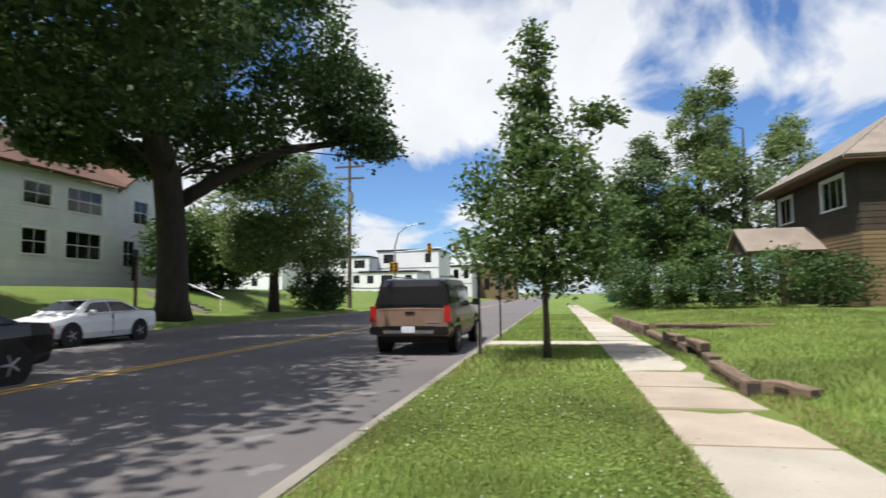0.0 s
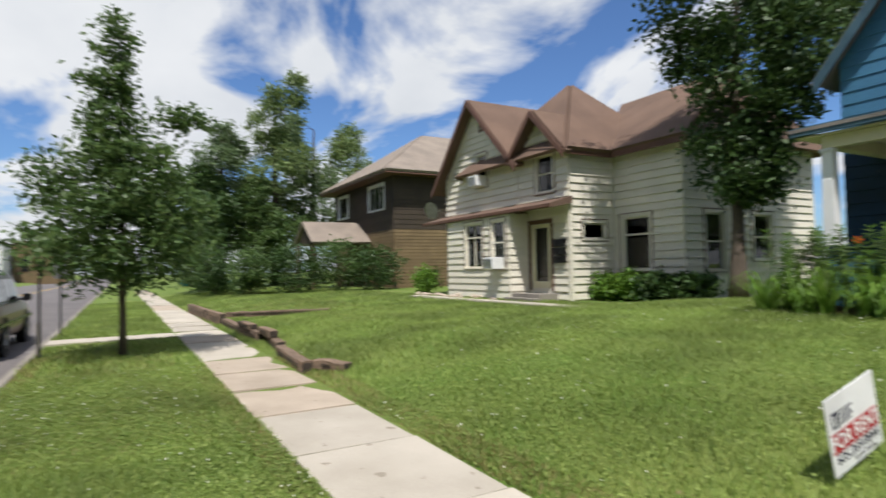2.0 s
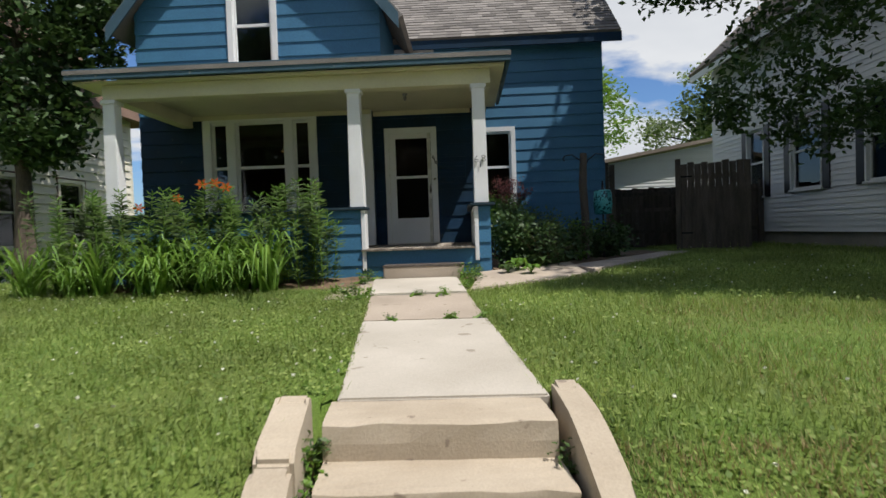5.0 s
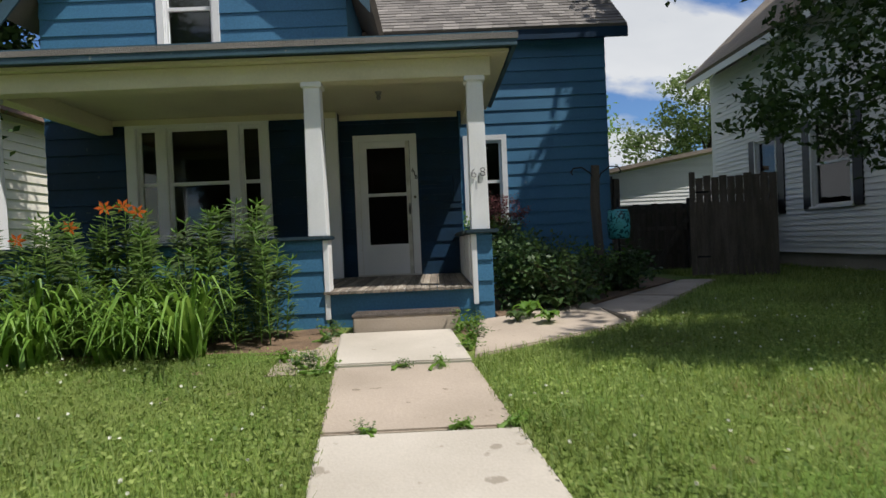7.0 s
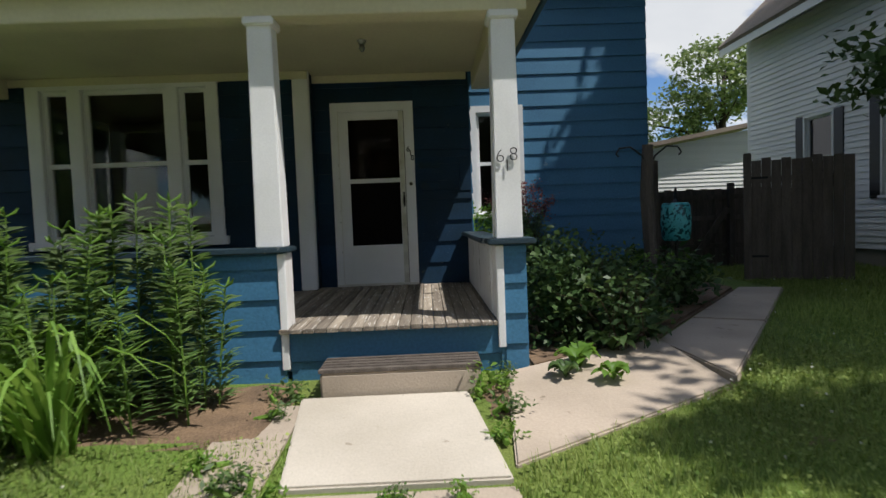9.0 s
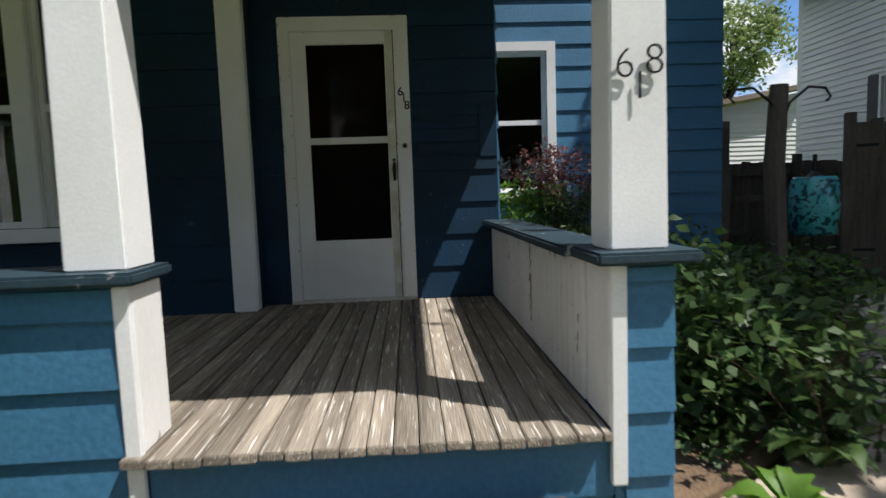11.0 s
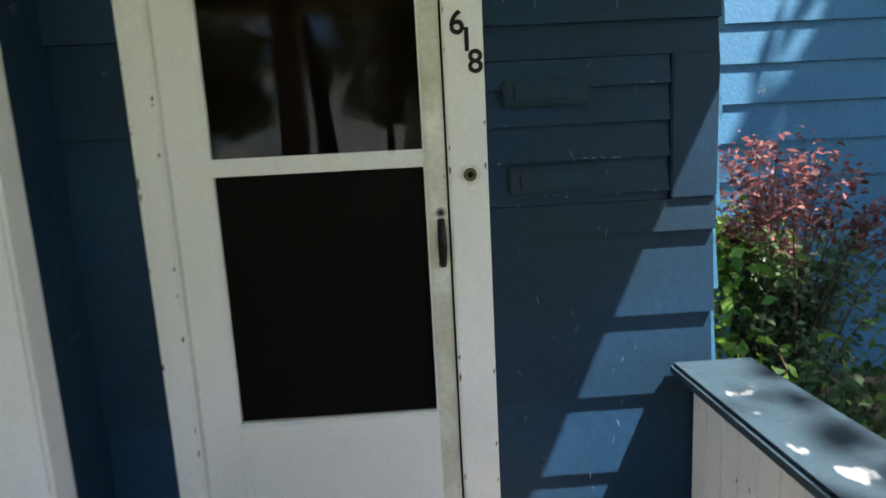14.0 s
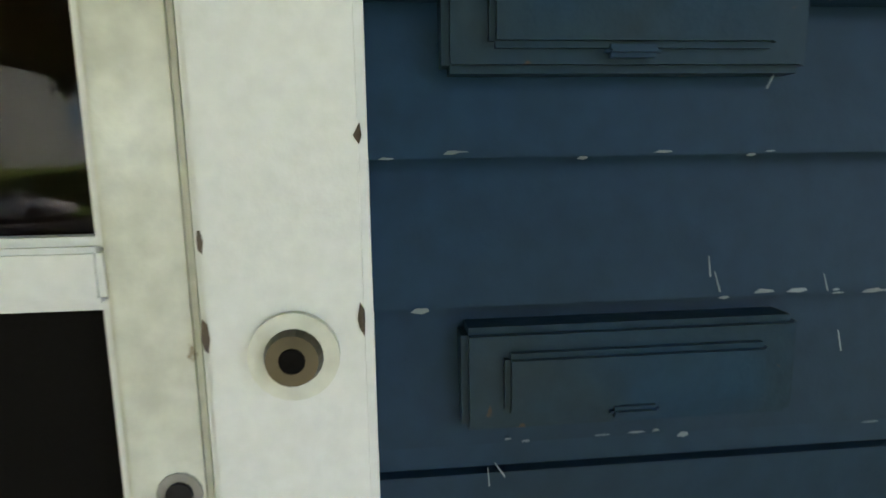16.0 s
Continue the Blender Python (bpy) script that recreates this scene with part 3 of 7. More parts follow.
# ---- blue house ----
FL = 0.43          # porch floor
FRONT = -0.24      # wall with the large window
WING = 1.95        # wall set back beside the porch
blue = thing("house", "blue clapboard house with white trim and a front porch", "house")
front_m = frame_m((0, FRONT, 0), (1, 0, 0))
door_m = frame_m((0, 0, 0), (1, 0, 0))
wing_m = frame_m((0, WING, 0), (1, 0, 0))
GAB_L, GAB_R, GAB_C, EAVE, PEAK = -4.4, 0.05, -2.17, 4.75, 7.45
gable = [(GAB_L, 0.0), (GAB_R, 0.0), (GAB_R, EAVE), (GAB_C, PEAK), (GAB_L, EAVE)]
big_open = [(-3.09, 1.09, -2.79, 2.735), (-2.645, 1.09, -1.735, 2.735), (-1.595, 1.09, -1.285, 2.735)]
upper_open = [(-2.6, 3.73, -1.9, 5.2)]
low_left = [(GAB_L, 0.0), (-0.17, 0.0), (-0.17, 2.88), (GAB_L, 2.88)]
high_left = [(GAB_L, 2.88), (GAB_R, 2.88), (GAB_R, EAVE), (GAB_C, PEAK), (GAB_L, EAVE)]
w1 = wall(front_m, low_left, big_open, SHADED_BLUE, blue)
siding(front_m, low_left, [(-3.24, 0.98, -1.16, 2.79)], SHADED_BLUE, w1, start=0.43 - 0.245)
w2 = wall(front_m, high_left, upper_open, BLUE, blue)
siding(front_m, high_left, [(-2.7, 3.64, -1.8, 5.3)], BLUE, w2, start=2.9)
# left side, and the rest of the shell
side_m = frame_m((GAB_L, FRONT + 8, 0), (0, -1, 0))
w3 = wall(side_m, [(0, 0), (8, 0), (8, EAVE), (0, EAVE)], [], BLUE, blue)
siding(side_m, [(0, 0), (8, 0), (8, EAVE), (0, EAVE)], [], BLUE, w3)
part("wall", box(-4.3, 7.6, 0, 4.4, 7.75, 6.4), BLUE, blue)
part("wall", box(4.32, WING + 0.17, 0, 4.48, 7.6, EAVE), BLUE, blue)
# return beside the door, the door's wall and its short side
part("wall", box(-0.33, FRONT + 0.165, 0.2, -0.172, 0.16, 4.7), SHADED_BLUE, blue)
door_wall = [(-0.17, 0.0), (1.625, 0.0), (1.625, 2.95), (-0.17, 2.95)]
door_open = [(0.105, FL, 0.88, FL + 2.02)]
w4 = wall(door_m, door_wall, door_open, SHADED_BLUE, blue)
siding(door_m, [(-0.17, FL), (1.625, FL), (1.625, 1.5), (-0.17, 1.5)], [(0.02, FL, 0.975, 2.555)], SHADED_BLUE, w4, start=FL)
siding(door_m, [(0.975, 1.502), (1.488, 1.502), (1.488, 1.897), (0.975, 1.897)], [], SHADED_BLUE, w4, step=0.0988, start=1.4272)
siding(door_m, [(-0.17, 1.5), (1.625, 1.5), (1.625, 2.95), (-0.17, 2.95)], [(0.02, FL, 0.975, 2.555), (0.975, 1.5, 1.625, 1.9)], SHADED_BLUE, w4, start=1.5)
part("corner_board", box(1.491, -0.026, 1.502, 1.624, -0.001, 1.898, 0.004), SHADED_BLUE, blue)
w5m = frame_m((1.625, 0, 0), (0, 1, 0))
w5 = wall(w5m, [(0, 0), (WING, 0), (WING, 3.0), (0, 3.0)], [], BLUE, blue)
siding(w5m, [(0, 0), (WING, 0), (WING, 3.0), (0, 3.0)], [], BLUE, w5)
wing = [(1.625, 0.0), (4.48, 0.0), (4.48, EAVE), (1.625, EAVE)]
wing_open = [(1.88, 1.22, 2.49, 2.74)]
w6 = wall(wing_m, wing, wing_open, BLUE, blue)
siding(wing_m, wing, [(1.79, 1.1, 2.585, 2.83)], BLUE, w6, step=0.237, start=-0.035)
upper_wing = [(0.05, 2.95), (1.625, 2.95), (1.625, EAVE), (0.05, EAVE)]
w7 = wall(wing_m, upper_wing, [(0.05, 4.12, 0.82, 4.5)], BLUE, blue)
siding(wing_m, upper_wing, [(0.0, 4.05, 0.89, 4.57)], BLUE, w7, start=2.95)
part("wall", box(-0.1, FRONT + 0.16, 2.9, 0.049, WING, EAVE), BLUE, blue)
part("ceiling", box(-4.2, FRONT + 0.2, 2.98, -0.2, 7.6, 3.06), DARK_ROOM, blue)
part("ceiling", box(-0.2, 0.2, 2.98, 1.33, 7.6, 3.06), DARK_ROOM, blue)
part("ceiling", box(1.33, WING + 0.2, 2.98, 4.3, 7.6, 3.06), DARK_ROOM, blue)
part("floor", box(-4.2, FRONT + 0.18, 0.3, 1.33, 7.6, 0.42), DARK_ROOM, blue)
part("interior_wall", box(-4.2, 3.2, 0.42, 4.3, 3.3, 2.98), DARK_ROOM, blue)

# windows of the blue house
bw = part("window", box(-3.09, 2.735, -0.02, -1.285, 2.79, 0.05, 0.006, front_m), WHITE, blue, "wide white triple window casing")
for a, b, c, d in ((-3.24, 1.05, -3.09, 2.79), (-2.79, 1.09, -2.645, 2.735), (-1.735, 1.09, -1.595, 2.735), (-1.285, 1.05, -1.16, 2.79)):
    part("mullion", box(a, b, -0.02, c, d, 0.05, 0.006, front_m), WHITE, bw)
part("sill", box(-3.29, 0.99, -0.02, -1.12, 1.085, 0.09, 0.008, front_m), WHITE, bw)
for a, b, c, d in big_open:
    window(front_m, a, b, c, d, blue, trim=0, rail=1.915, sill=False, pane_mat=GLASS)
window(front_m, -2.6, 3.73, -1.9, 5.2, blue, trim=0.1, pane_mat=GLASS)
window(wing_m, 1.88, 1.22, 2.49, 2.74, blue, trim=0.095, pane_mat=GLASS)
window(wing_m, 0.05, 4.12, 0.82, 4.5, blue, trim=0.07, rail=False, pane_mat=GLASS)
part("corner_board", box(-0.345, FRONT - 0.035, FL, -0.168, FRONT + 0.06, 2.9, 0.01), WHITE, blue, "worn white corner board")

# storm door with two panes
door = part("door", box(0.105, FL + 0.02, -0.03, 0.211, FL + 2.02, 0.012, 0.004, door_m), WHITE, blue, "white storm door with a pane above a screen")
part("stile", box(0.803, FL + 0.02, -0.03, 0.859, FL + 2.02, 0.012, 0.004, door_m), GRIMY, door, "grimy white latch stile")
part("rail", box(0.211, FL + 0.02, -0.03, 0.803, 0.897, 0.0115, 0.004, door_m), WHITE, door)
part("rail", box(0.211, 2.364, -0.03, 0.803, FL + 2.02, 0.0115, 0.004, door_m), WHITE, door)
part("rail", box(0.211, 1.634, -0.03, 0.803, 1.671, 0.014, 0.004, door_m), WHITE, door)
part("pane_stop", ring(0.21, 0.896, 0.804, 1.635, 0.007, -0.012, 0.004, door_m), WHITE, door)
part("pane_stop", ring(0.21, 1.67, 0.804, 2.365, 0.007, -0.012, 0.004, door_m), WHITE, door)
part("screen", box(0.209, 0.895, -0.018, 0.805, 1.636, -0.014, 0, door_m), SCREEN, door, "black insect screen")
g = part("pane", box(0.209, 1.669, -0.018, 0.805, 2.366, -0.013, 0, door_m), DOOR_GLASS, door)
g.visible_shadow = False
# solid black strip stands in for the shade between stile and casing
part("gap", box(0.857, FL + 0.02, -0.02, 0.872, FL + 2.02, 0.002, 0, door_m), SCREEN, door, "black strip for the shade beside the latch stile")
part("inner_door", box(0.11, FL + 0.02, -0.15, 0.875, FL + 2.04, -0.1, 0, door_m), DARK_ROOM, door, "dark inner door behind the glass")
part("kick_panel", join(box(0.225, 0.545, 0.011, 0.76, 0.556, 0.016, 0.002, door_m), box(0.225, 0.545, 0.011, 0.236, 0.8, 0.016, 0, door_m)), WHITE, door)
part("handle", join(tube([(0.838, -0.012, 1.47), (0.838, -0.044, 1.458), (0.838, -0.052, 1.413), (0.838, -0.044, 1.368), (0.838, -0.03, 1.348)], [0.009, 0.011, 0.013, 0.011, 0.007], 8), box(0.827, 1.342, 0.01, 0.849, 1.482, 0.018, 0.003, door_m)), BLACK_METAL, door, "black metal pull handle")
part("latch_hole", tube([(0.838, -0.008, 1.498), (0.838, -0.0135, 1.498)], 0.0155, 14), GREY_METAL, door)
part("latch_button", tube([(0.838, -0.01, 1.498), (0.838, -0.016, 1.498)], 0.009, 14), BLACK_METAL, door)
casing = part("door_casing", join(box(0.02, FL, -0.01, 0.1, 2.555, 0.03, 0.006, door_m), box(0.865, FL, -0.01, 0.975, 2.555, 0.03, 0.006, door_m), box(0.1, FL + 2.022, -0.01, 0.865, 2.555, 0.029, 0.006, door_m)), WHITE, blue, "white painted door casing")
part("threshold", box(0.02, FL - 0.01, -0.08, 0.975, FL + 0.022, 0.05, 0.006, door_m), DIRTY_WHITE, blue)
part("deadbolt", join(tube([(0.924, -0.03, 1.6), (0.924, -0.036, 1.6)], 0.029, 24), ), GRIMY, casing, "grimy round lock plate")
part("keyhole", tube([(0.924, -0.034, 1.6), (0.924, -0.044, 1.6)], [0.0195, 0.0165], 20), TARNISH, casing, "tarnished round lock cylinder")
part("key_slot", tube([(0.924, -0.044, 1.6), (0.924, -0.0455, 1.6)], [0.0085, 0.008], 16), SCREEN, casing)
rng = random.Random(23)
flakes = bmesh.new()
for k in range(46):
    uu = rng.choice((0.027, 0.092, 0.87, 0.968)) + rng.gauss(0, 0.001)
    vv, s = rng.uniform(FL + 0.05, 2.5), rng.uniform(0.002, 0.0045)
    flakes.faces.new([flakes.verts.new(door_m @ Vector((uu + math.cos(q * 1.05) * s * rng.uniform(0.5, 1), vv + math.sin(q * 1.05) * s * rng.uniform(1, 4), 0.0312))) for q in range(6)])
tagged(part("flaked_paint", flakes, BARK, casing), "small flakes of missing paint", kind="stuff")
scuffs = bmesh.new()
for k in range(60):
    uu, vv, s = rng.uniform(-1.6, -0.4) if k < 20 else rng.uniform(1.02, 1.4), rng.uniform(0.6, 2.4), rng.uniform(0.0012, 0.003)
    base_w = 0.022 if k >= 20 else 0.265
    a0 = rng.uniform(-0.6, 0.6) + 1.57
    scuffs.faces.new([scuffs.verts.new(door_m @ Vector((uu + math.cos(a0) * c * s * 4 - math.sin(a0) * d * s * 0.35, vv + math.sin(a0) * c * s * 4 + math.cos(a0) * d * s * 0.35, base_w + 0.002))) for c, d in ((-1, -1), (1, -0.6), (1, 0.7), (-1, 1))])
# pale wear along the lower edges of the narrow boards
for k in range(34):
    uu, vv = rng.uniform(0.985, 1.47), 1.526 + 0.0988 * rng.randrange(4) + rng.uniform(-0.001, 0.004)
    wide, high = rng.uniform(0.002, 0.008), rng.uniform(0.0006, 0.0022)
    scuffs.faces.new([scuffs.verts.new(door_m @ Vector((uu + c * wide, vv + d * high * rng.uniform(0.5, 1.4), 0.0245))) for c, d in ((-1, -0.6), (0.2, -1), (1, -0.3), (0.8, 0.8), (-0.4, 1))])
tagged(part("scratched_paint", scuffs, WORN_PALE, blue), "pale scratches in the wall paint", kind="stuff")
part("hinge_strip", box(0.094, FL + 0.02, -0.012, 0.106, FL + 2.04, 0.012, 0.002, door_m), DIRTY_WHITE, casing)
for ch, uu, vv in (("6", 0.905, 1.998), ("1", 0.93, 1.954), ("8", 0.951, 1.897)):
    text_mesh(ch, 0.085, BLACK_METAL, casing, door_m @ pose(uu, vv, 0.031), "numeral", 0.003, 0.0015)
for v0, uu in ((1.775, 1.022), (1.54, 1.032)):
    s = part("mail_slot", box(uu, v0, 0.0, uu + 0.238, v0 + 0.072, 0.034, 0.005, door_m), SLOT_PAINT, blue, "painted-over mail slot in the wall")
    part("flap", box(uu + 0.028, v0 + 0.014, 0.03, uu + 0.212, v0 + 0.056, 0.042, 0.004, door_m), SLOT_PAINT, s)
    part("flap_tab", box(uu + 0.1, v0 + 0.008, 0.034, uu + 0.135, v0 + 0.016, 0.043, 0.003, door_m), SHADED_BLUE, s)

# ---- porch ----
porch = thing("porch", "white posts and blue half walls round a plank porch", "porch")
for k, (x0, x1) in enumerate(((-3.63, -3.43), (-0.15, 0.05), (1.586, 1.786))):
    post = bmesh.new()
    cx = (x0 + x1) / 2
    a, b = 0.1, 0.086
    y0 = -2.5
    lo = [post.verts.new((cx + sx * a, y0 + sy * a, 1.02)) for sx, sy in ((-1, -1), (1, -1), (1, 1), (-1, 1))]
    hi = [post.verts.new((cx + sx * b, y0 + sy * b, 2.62)) for sx, sy in ((-1, -1), (1, -1), (1, 1), (-1, 1))]
    post.faces.new(lo[::-1])
    post.faces.new(hi)
    for i in range(4):
        post.faces.new((lo[i], lo[(i + 1) % 4], hi[(i + 1) % 4], hi[i]))
    bmesh.ops.bevel(post, geom=post.edges[:], offset=0.008, segments=2, affect="EDGES")
    p = part("post", post, WHITE, porch, "tapered white porch post with flaking paint")
    part("capital", box(cx - 0.11, y0 - 0.11, 2.6, cx + 0.11, y0 + 0.11, 2.66, 0.01), WHITE, p)
    if k == 2:
        pm = frame_m((0, y0 - 0.1, 0), (1, 0, 0))
        for ch, uu, vv, s in (("6", 1.635, 1.615, 0.14), ("1", 1.684, 1.545, 0.13), ("8", 1.732, 1.625, 0.14)):
            text_mesh(ch, s, BLACK_METAL, p, pm @ pose(uu, vv, 0.012), "numeral", 0.003, -0.003)
pw_m = frame_m((0, -2.6, 0), (1, 0, 0))
lw = wall(pw_m, [(-3.55, -0.1), (0.03, -0.1), (0.03, 0.98), (-3.55, 0.98)], [], BLUE, porch, 0.19, "half_wall")
siding(pw_m, [(-3.55, -0.1), (0.03, -0.1), (0.03, 0.965), (-3.55, 0.965)], [], BLUE, lw, step=0.222, start=0.87 - 0.222 * 5)
part("cap", box(-3.62, -2.67, 0.98, 0.09, -2.36, 1.022, 0.01), SHADED_CAP_BLUE, lw, "grey-blue half wall cap")
part("end_board", box(0.035, -2.61, FL, 0.06, -2.4, 0.975, 0.004), RAIL_WHITE, lw, "white board at the wall end")
part("end_board", box(0.005, -2.628, FL - 0.3, 0.058, -2.602, 0.975, 0.004), WHITE, lw)
part("inner_boards", box(-3.4, -2.408, FL, 0.03, -2.395, 0.975), WHITE, lw)
rp = wall(frame_m((0, -2.6, 0), (1, 0, 0)), [(1.6, -0.05), (1.8, -0.05), (1.8, 0.98), (1.6, 0.98)], [], BLUE, porch, 0.22, "pier")
siding(frame_m((0, -2.6, 0), (1, 0, 0)), [(1.635, -0.05), (1.8, -0.05), (1.8, 0.965), (1.635, 0.965)], [], BLUE, rp, step=0.222, start=0.92 - 0.222 * 5)
part("cap", box(1.52, -2.68, 0.98, 1.87, -2.34, 1.022, 0.01), SHADED_CAP_BLUE, rp, "grey-blue cap with flaking paint")
part("end_board", box(1.575, -2.615, FL, 1.6, -2.38, 0.975, 0.004), RAIL_WHITE, rp, "peeling white board")
part("end_board", box(1.58, -2.63, FL - 0.2, 1.634, -2.602, 0.975, 0.004), WHITE, rp)
rail = part("half_wall", box(1.58, -2.38, 0.0, 1.72, -0.03, 0.975), BLUE, porch)
rail_m = frame_m((1.58, -0.03, 0), (0, -1, 0))
u = 0.0
while u < 2.34:
    part("board", box(u + 0.002, FL + 0.01, 0.001, min(u + 0.083, 2.345), 0.972, 0.016, 0.003, rail_m), RAIL_WHITE, rail)
    u += 0.085
part("cap", box(1.49, -2.36, 0.98, 1.74, -0.03, 1.02, 0.01), SHADED_CAP_BLUE, rail, "grey-blue rail cap with worn paint")
rng = random.Random(19)
chips = bmesh.new()
spots = [(1.42 + rng.gauss(0, 0.012), rng.uniform(0.55, 0.96), 0.012) for _ in range(26)] + [(0.72 + rng.gauss(0, 0.05), rng.uniform(0.8, 0.95), 0.01) for _ in range(7)] + [(rng.uniform(0.1, 2.3), rng.uniform(0.45, 0.96), 0.005) for _ in range(40)] + [(2.25 + rng.gauss(0, 0.02), rng.uniform(0.45, 0.75), 0.012) for _ in range(3)] + [(rng.uniform(0.1, 2.3), rng.uniform(0.945, 0.97), 0.008) for _ in range(16)]
for uu, vv, s in spots:
    ring_v = [chips.verts.new(rail_m @ Vector((uu + math.cos(k * 0.9) * s * rng.uniform(0.4, 1.0), vv + math.sin(k * 0.9) * s * rng.uniform(0.8, 2.4), 0.0172))) for k in range(7)]
    chips.faces.new(ring_v)
tagged(part("chipped_paint", chips, TIMBER, rail), "bare grey wood where paint has flaked", kind="stuff")
side2 = frame_m((1.72, -2.38, 0), (0, 1, 0))
siding(side2, [(0, 0.0), (2.35, 0.0), (2.35, 0.95), (0, 0.95)], [], BLUE, rail, start=0.0)
left_rail = part("half_wall", box(-3.5, -2.38, 0.0, -3.38, FRONT - 0.03, 0.975), BLUE, porch)
part("cap", box(-3.62, -2.36, 0.98, -3.36, FRONT - 0.03, 1.02, 0.01), BLUE_TRIM, left_rail)
# floor planks run from the wall to the front edge
deck = part("deck_frame", box(-3.5, -2.55, 0.1, 1.6, -0.02, FL - 0.035), BLUE, porch)
rng = random.Random(11)
x = -3.36
while x < 1.56:
    wdt = 0.086
    yb = FRONT - 0.028 if x < -0.2 else -0.028
    yf = -2.38 if x + wdt < 0.04 else -2.66 + rng.uniform(-0.012, 0.012)
    part("plank", box(x + 0.002, yf, FL - 0.032, min(x + wdt - 0.003, 1.572), yb, FL + rng.uniform(-0.003, 0.002), 0.004), PLANK, porch)
    x += wdt
part("skirt", box(0.06, -2.6, 0.18, 1.6, -2.57, FL - 0.034, 0.004), BLUE, porch, "blue skirt board under the porch edge")
part("skirt", box(0.06, -2.585, -0.05, 1.6, -2.56, 0.178, 0.004), BLUE, porch)
# beam, ceiling and shallow roof
part("beam", join(box(-3.6, -2.6, 2.655, 1.86, -2.4, 2.86, 0.006), box(-3.6, -2.4, 2.655, -3.4, FRONT - 0.05, 2.86, 0.006), box(1.66, -2.4, 2.655, 1.86, -0.05, 2.86, 0.006)), CREAM, porch, "cream painted porch beam")
part("ceiling", box(-3.95, -2.7, 2.865, 2.05, FRONT - 0.03, 2.9), CREAM, porch, "cream porch ceiling")
part("ceiling", box(-0.165, FRONT - 0.03, 2.865, 2.05, -0.03, 2.9), CREAM, porch)
part("frieze", join(box(-3.6, FRONT - 0.06, 2.78, -0.17, FRONT - 0.026, 2.862, 0.004), box(-0.165, -0.06, 2.78, 1.6, -0.026, 2.862, 0.004)), CREAM, porch)
part("fascia", join(box(-4.02, -2.79, 2.9, 2.13, -2.74, 3.05, 0.006), box(2.08, -2.74, 2.9, 2.13, 0.0, 3.05, 0.006), box(-4.02, -2.74, 2.9, -3.97, FRONT, 3.05, 0.006)), BLUE_TRIM, porch, "grey-blue painted fascia board")
part("roof", join(prism([(-2.8, 3.03), (FRONT - 0.03, 3.56), (FRONT - 0.03, 3.5), (-2.8, 2.97)], -4.03, 0.05, Matrix(((0, 0, 1, 0), (1, 0, 0, 0), (0, 1, 0, 0), (0, 0, 0, 1)))),
                  prism([(-2.8, 3.03), (WING, 3.95), (WING, 3.89), (-2.8, 2.97)], 0.055, 2.14, Matrix(((0, 0, 1, 0), (1, 0, 0, 0), (0, 1, 0, 0), (0, 0, 0, 1))))), GREY_SHINGLE, porch)
lamp = thing("ceiling_lamp", "small bare bulb holder under the porch ceiling", "lamp")
part("holder", tube([(0.55, -1.3, 2.865), (0.55, -1.3, 2.83)], [0.045, 0.03], 12), GREY_METAL, lamp)
part("bulb", tube([(0.55, -1.3, 2.83), (0.55, -1.3, 2.79), (0.55, -1.3, 2.76)], [0.02, 0.03, 0.012], 12), GREY_METAL, lamp)
stoop = thing("porch_step", "low concrete stoop with ridged grey mat", "step")
part("step", box(0.34, -3.0, -0.05, 1.41, -2.62, 0.185, 0.015), OLD_CONCRETE, stoop)
for k in range(5):
    part("slat", box(0.33, -2.995 + k * 0.075, 0.186, 1.42, -2.94 + k * 0.075, 0.212, 0.004), FENCE_WOOD, stoop)

# roofs of the blue house
def slab_roof(corners, thick, material, parent, name="roof"):
    """A roof plane through three or four points, with thickness."""
    bm = bmesh.new()
    n = (Vector(corners[1]) - Vector(corners[0])).cross(Vector(corners[2]) - Vector(corners[0])).normalized()
    if n.z < 0:
        n = -n
    lo = [bm.verts.new(Vector(c)) for c in corners]
    hi = [bm.verts.new(Vector(c) + n * thick) for c in corners]
    bm.faces.new(lo[::-1])
    bm.faces.new(hi)
    k = len(corners)
    for i in range(k):
        bm.faces.new((lo[i], lo[(i + 1) % k], hi[(i + 1) % k], hi[i]))
    return part(name, bm, material, parent)


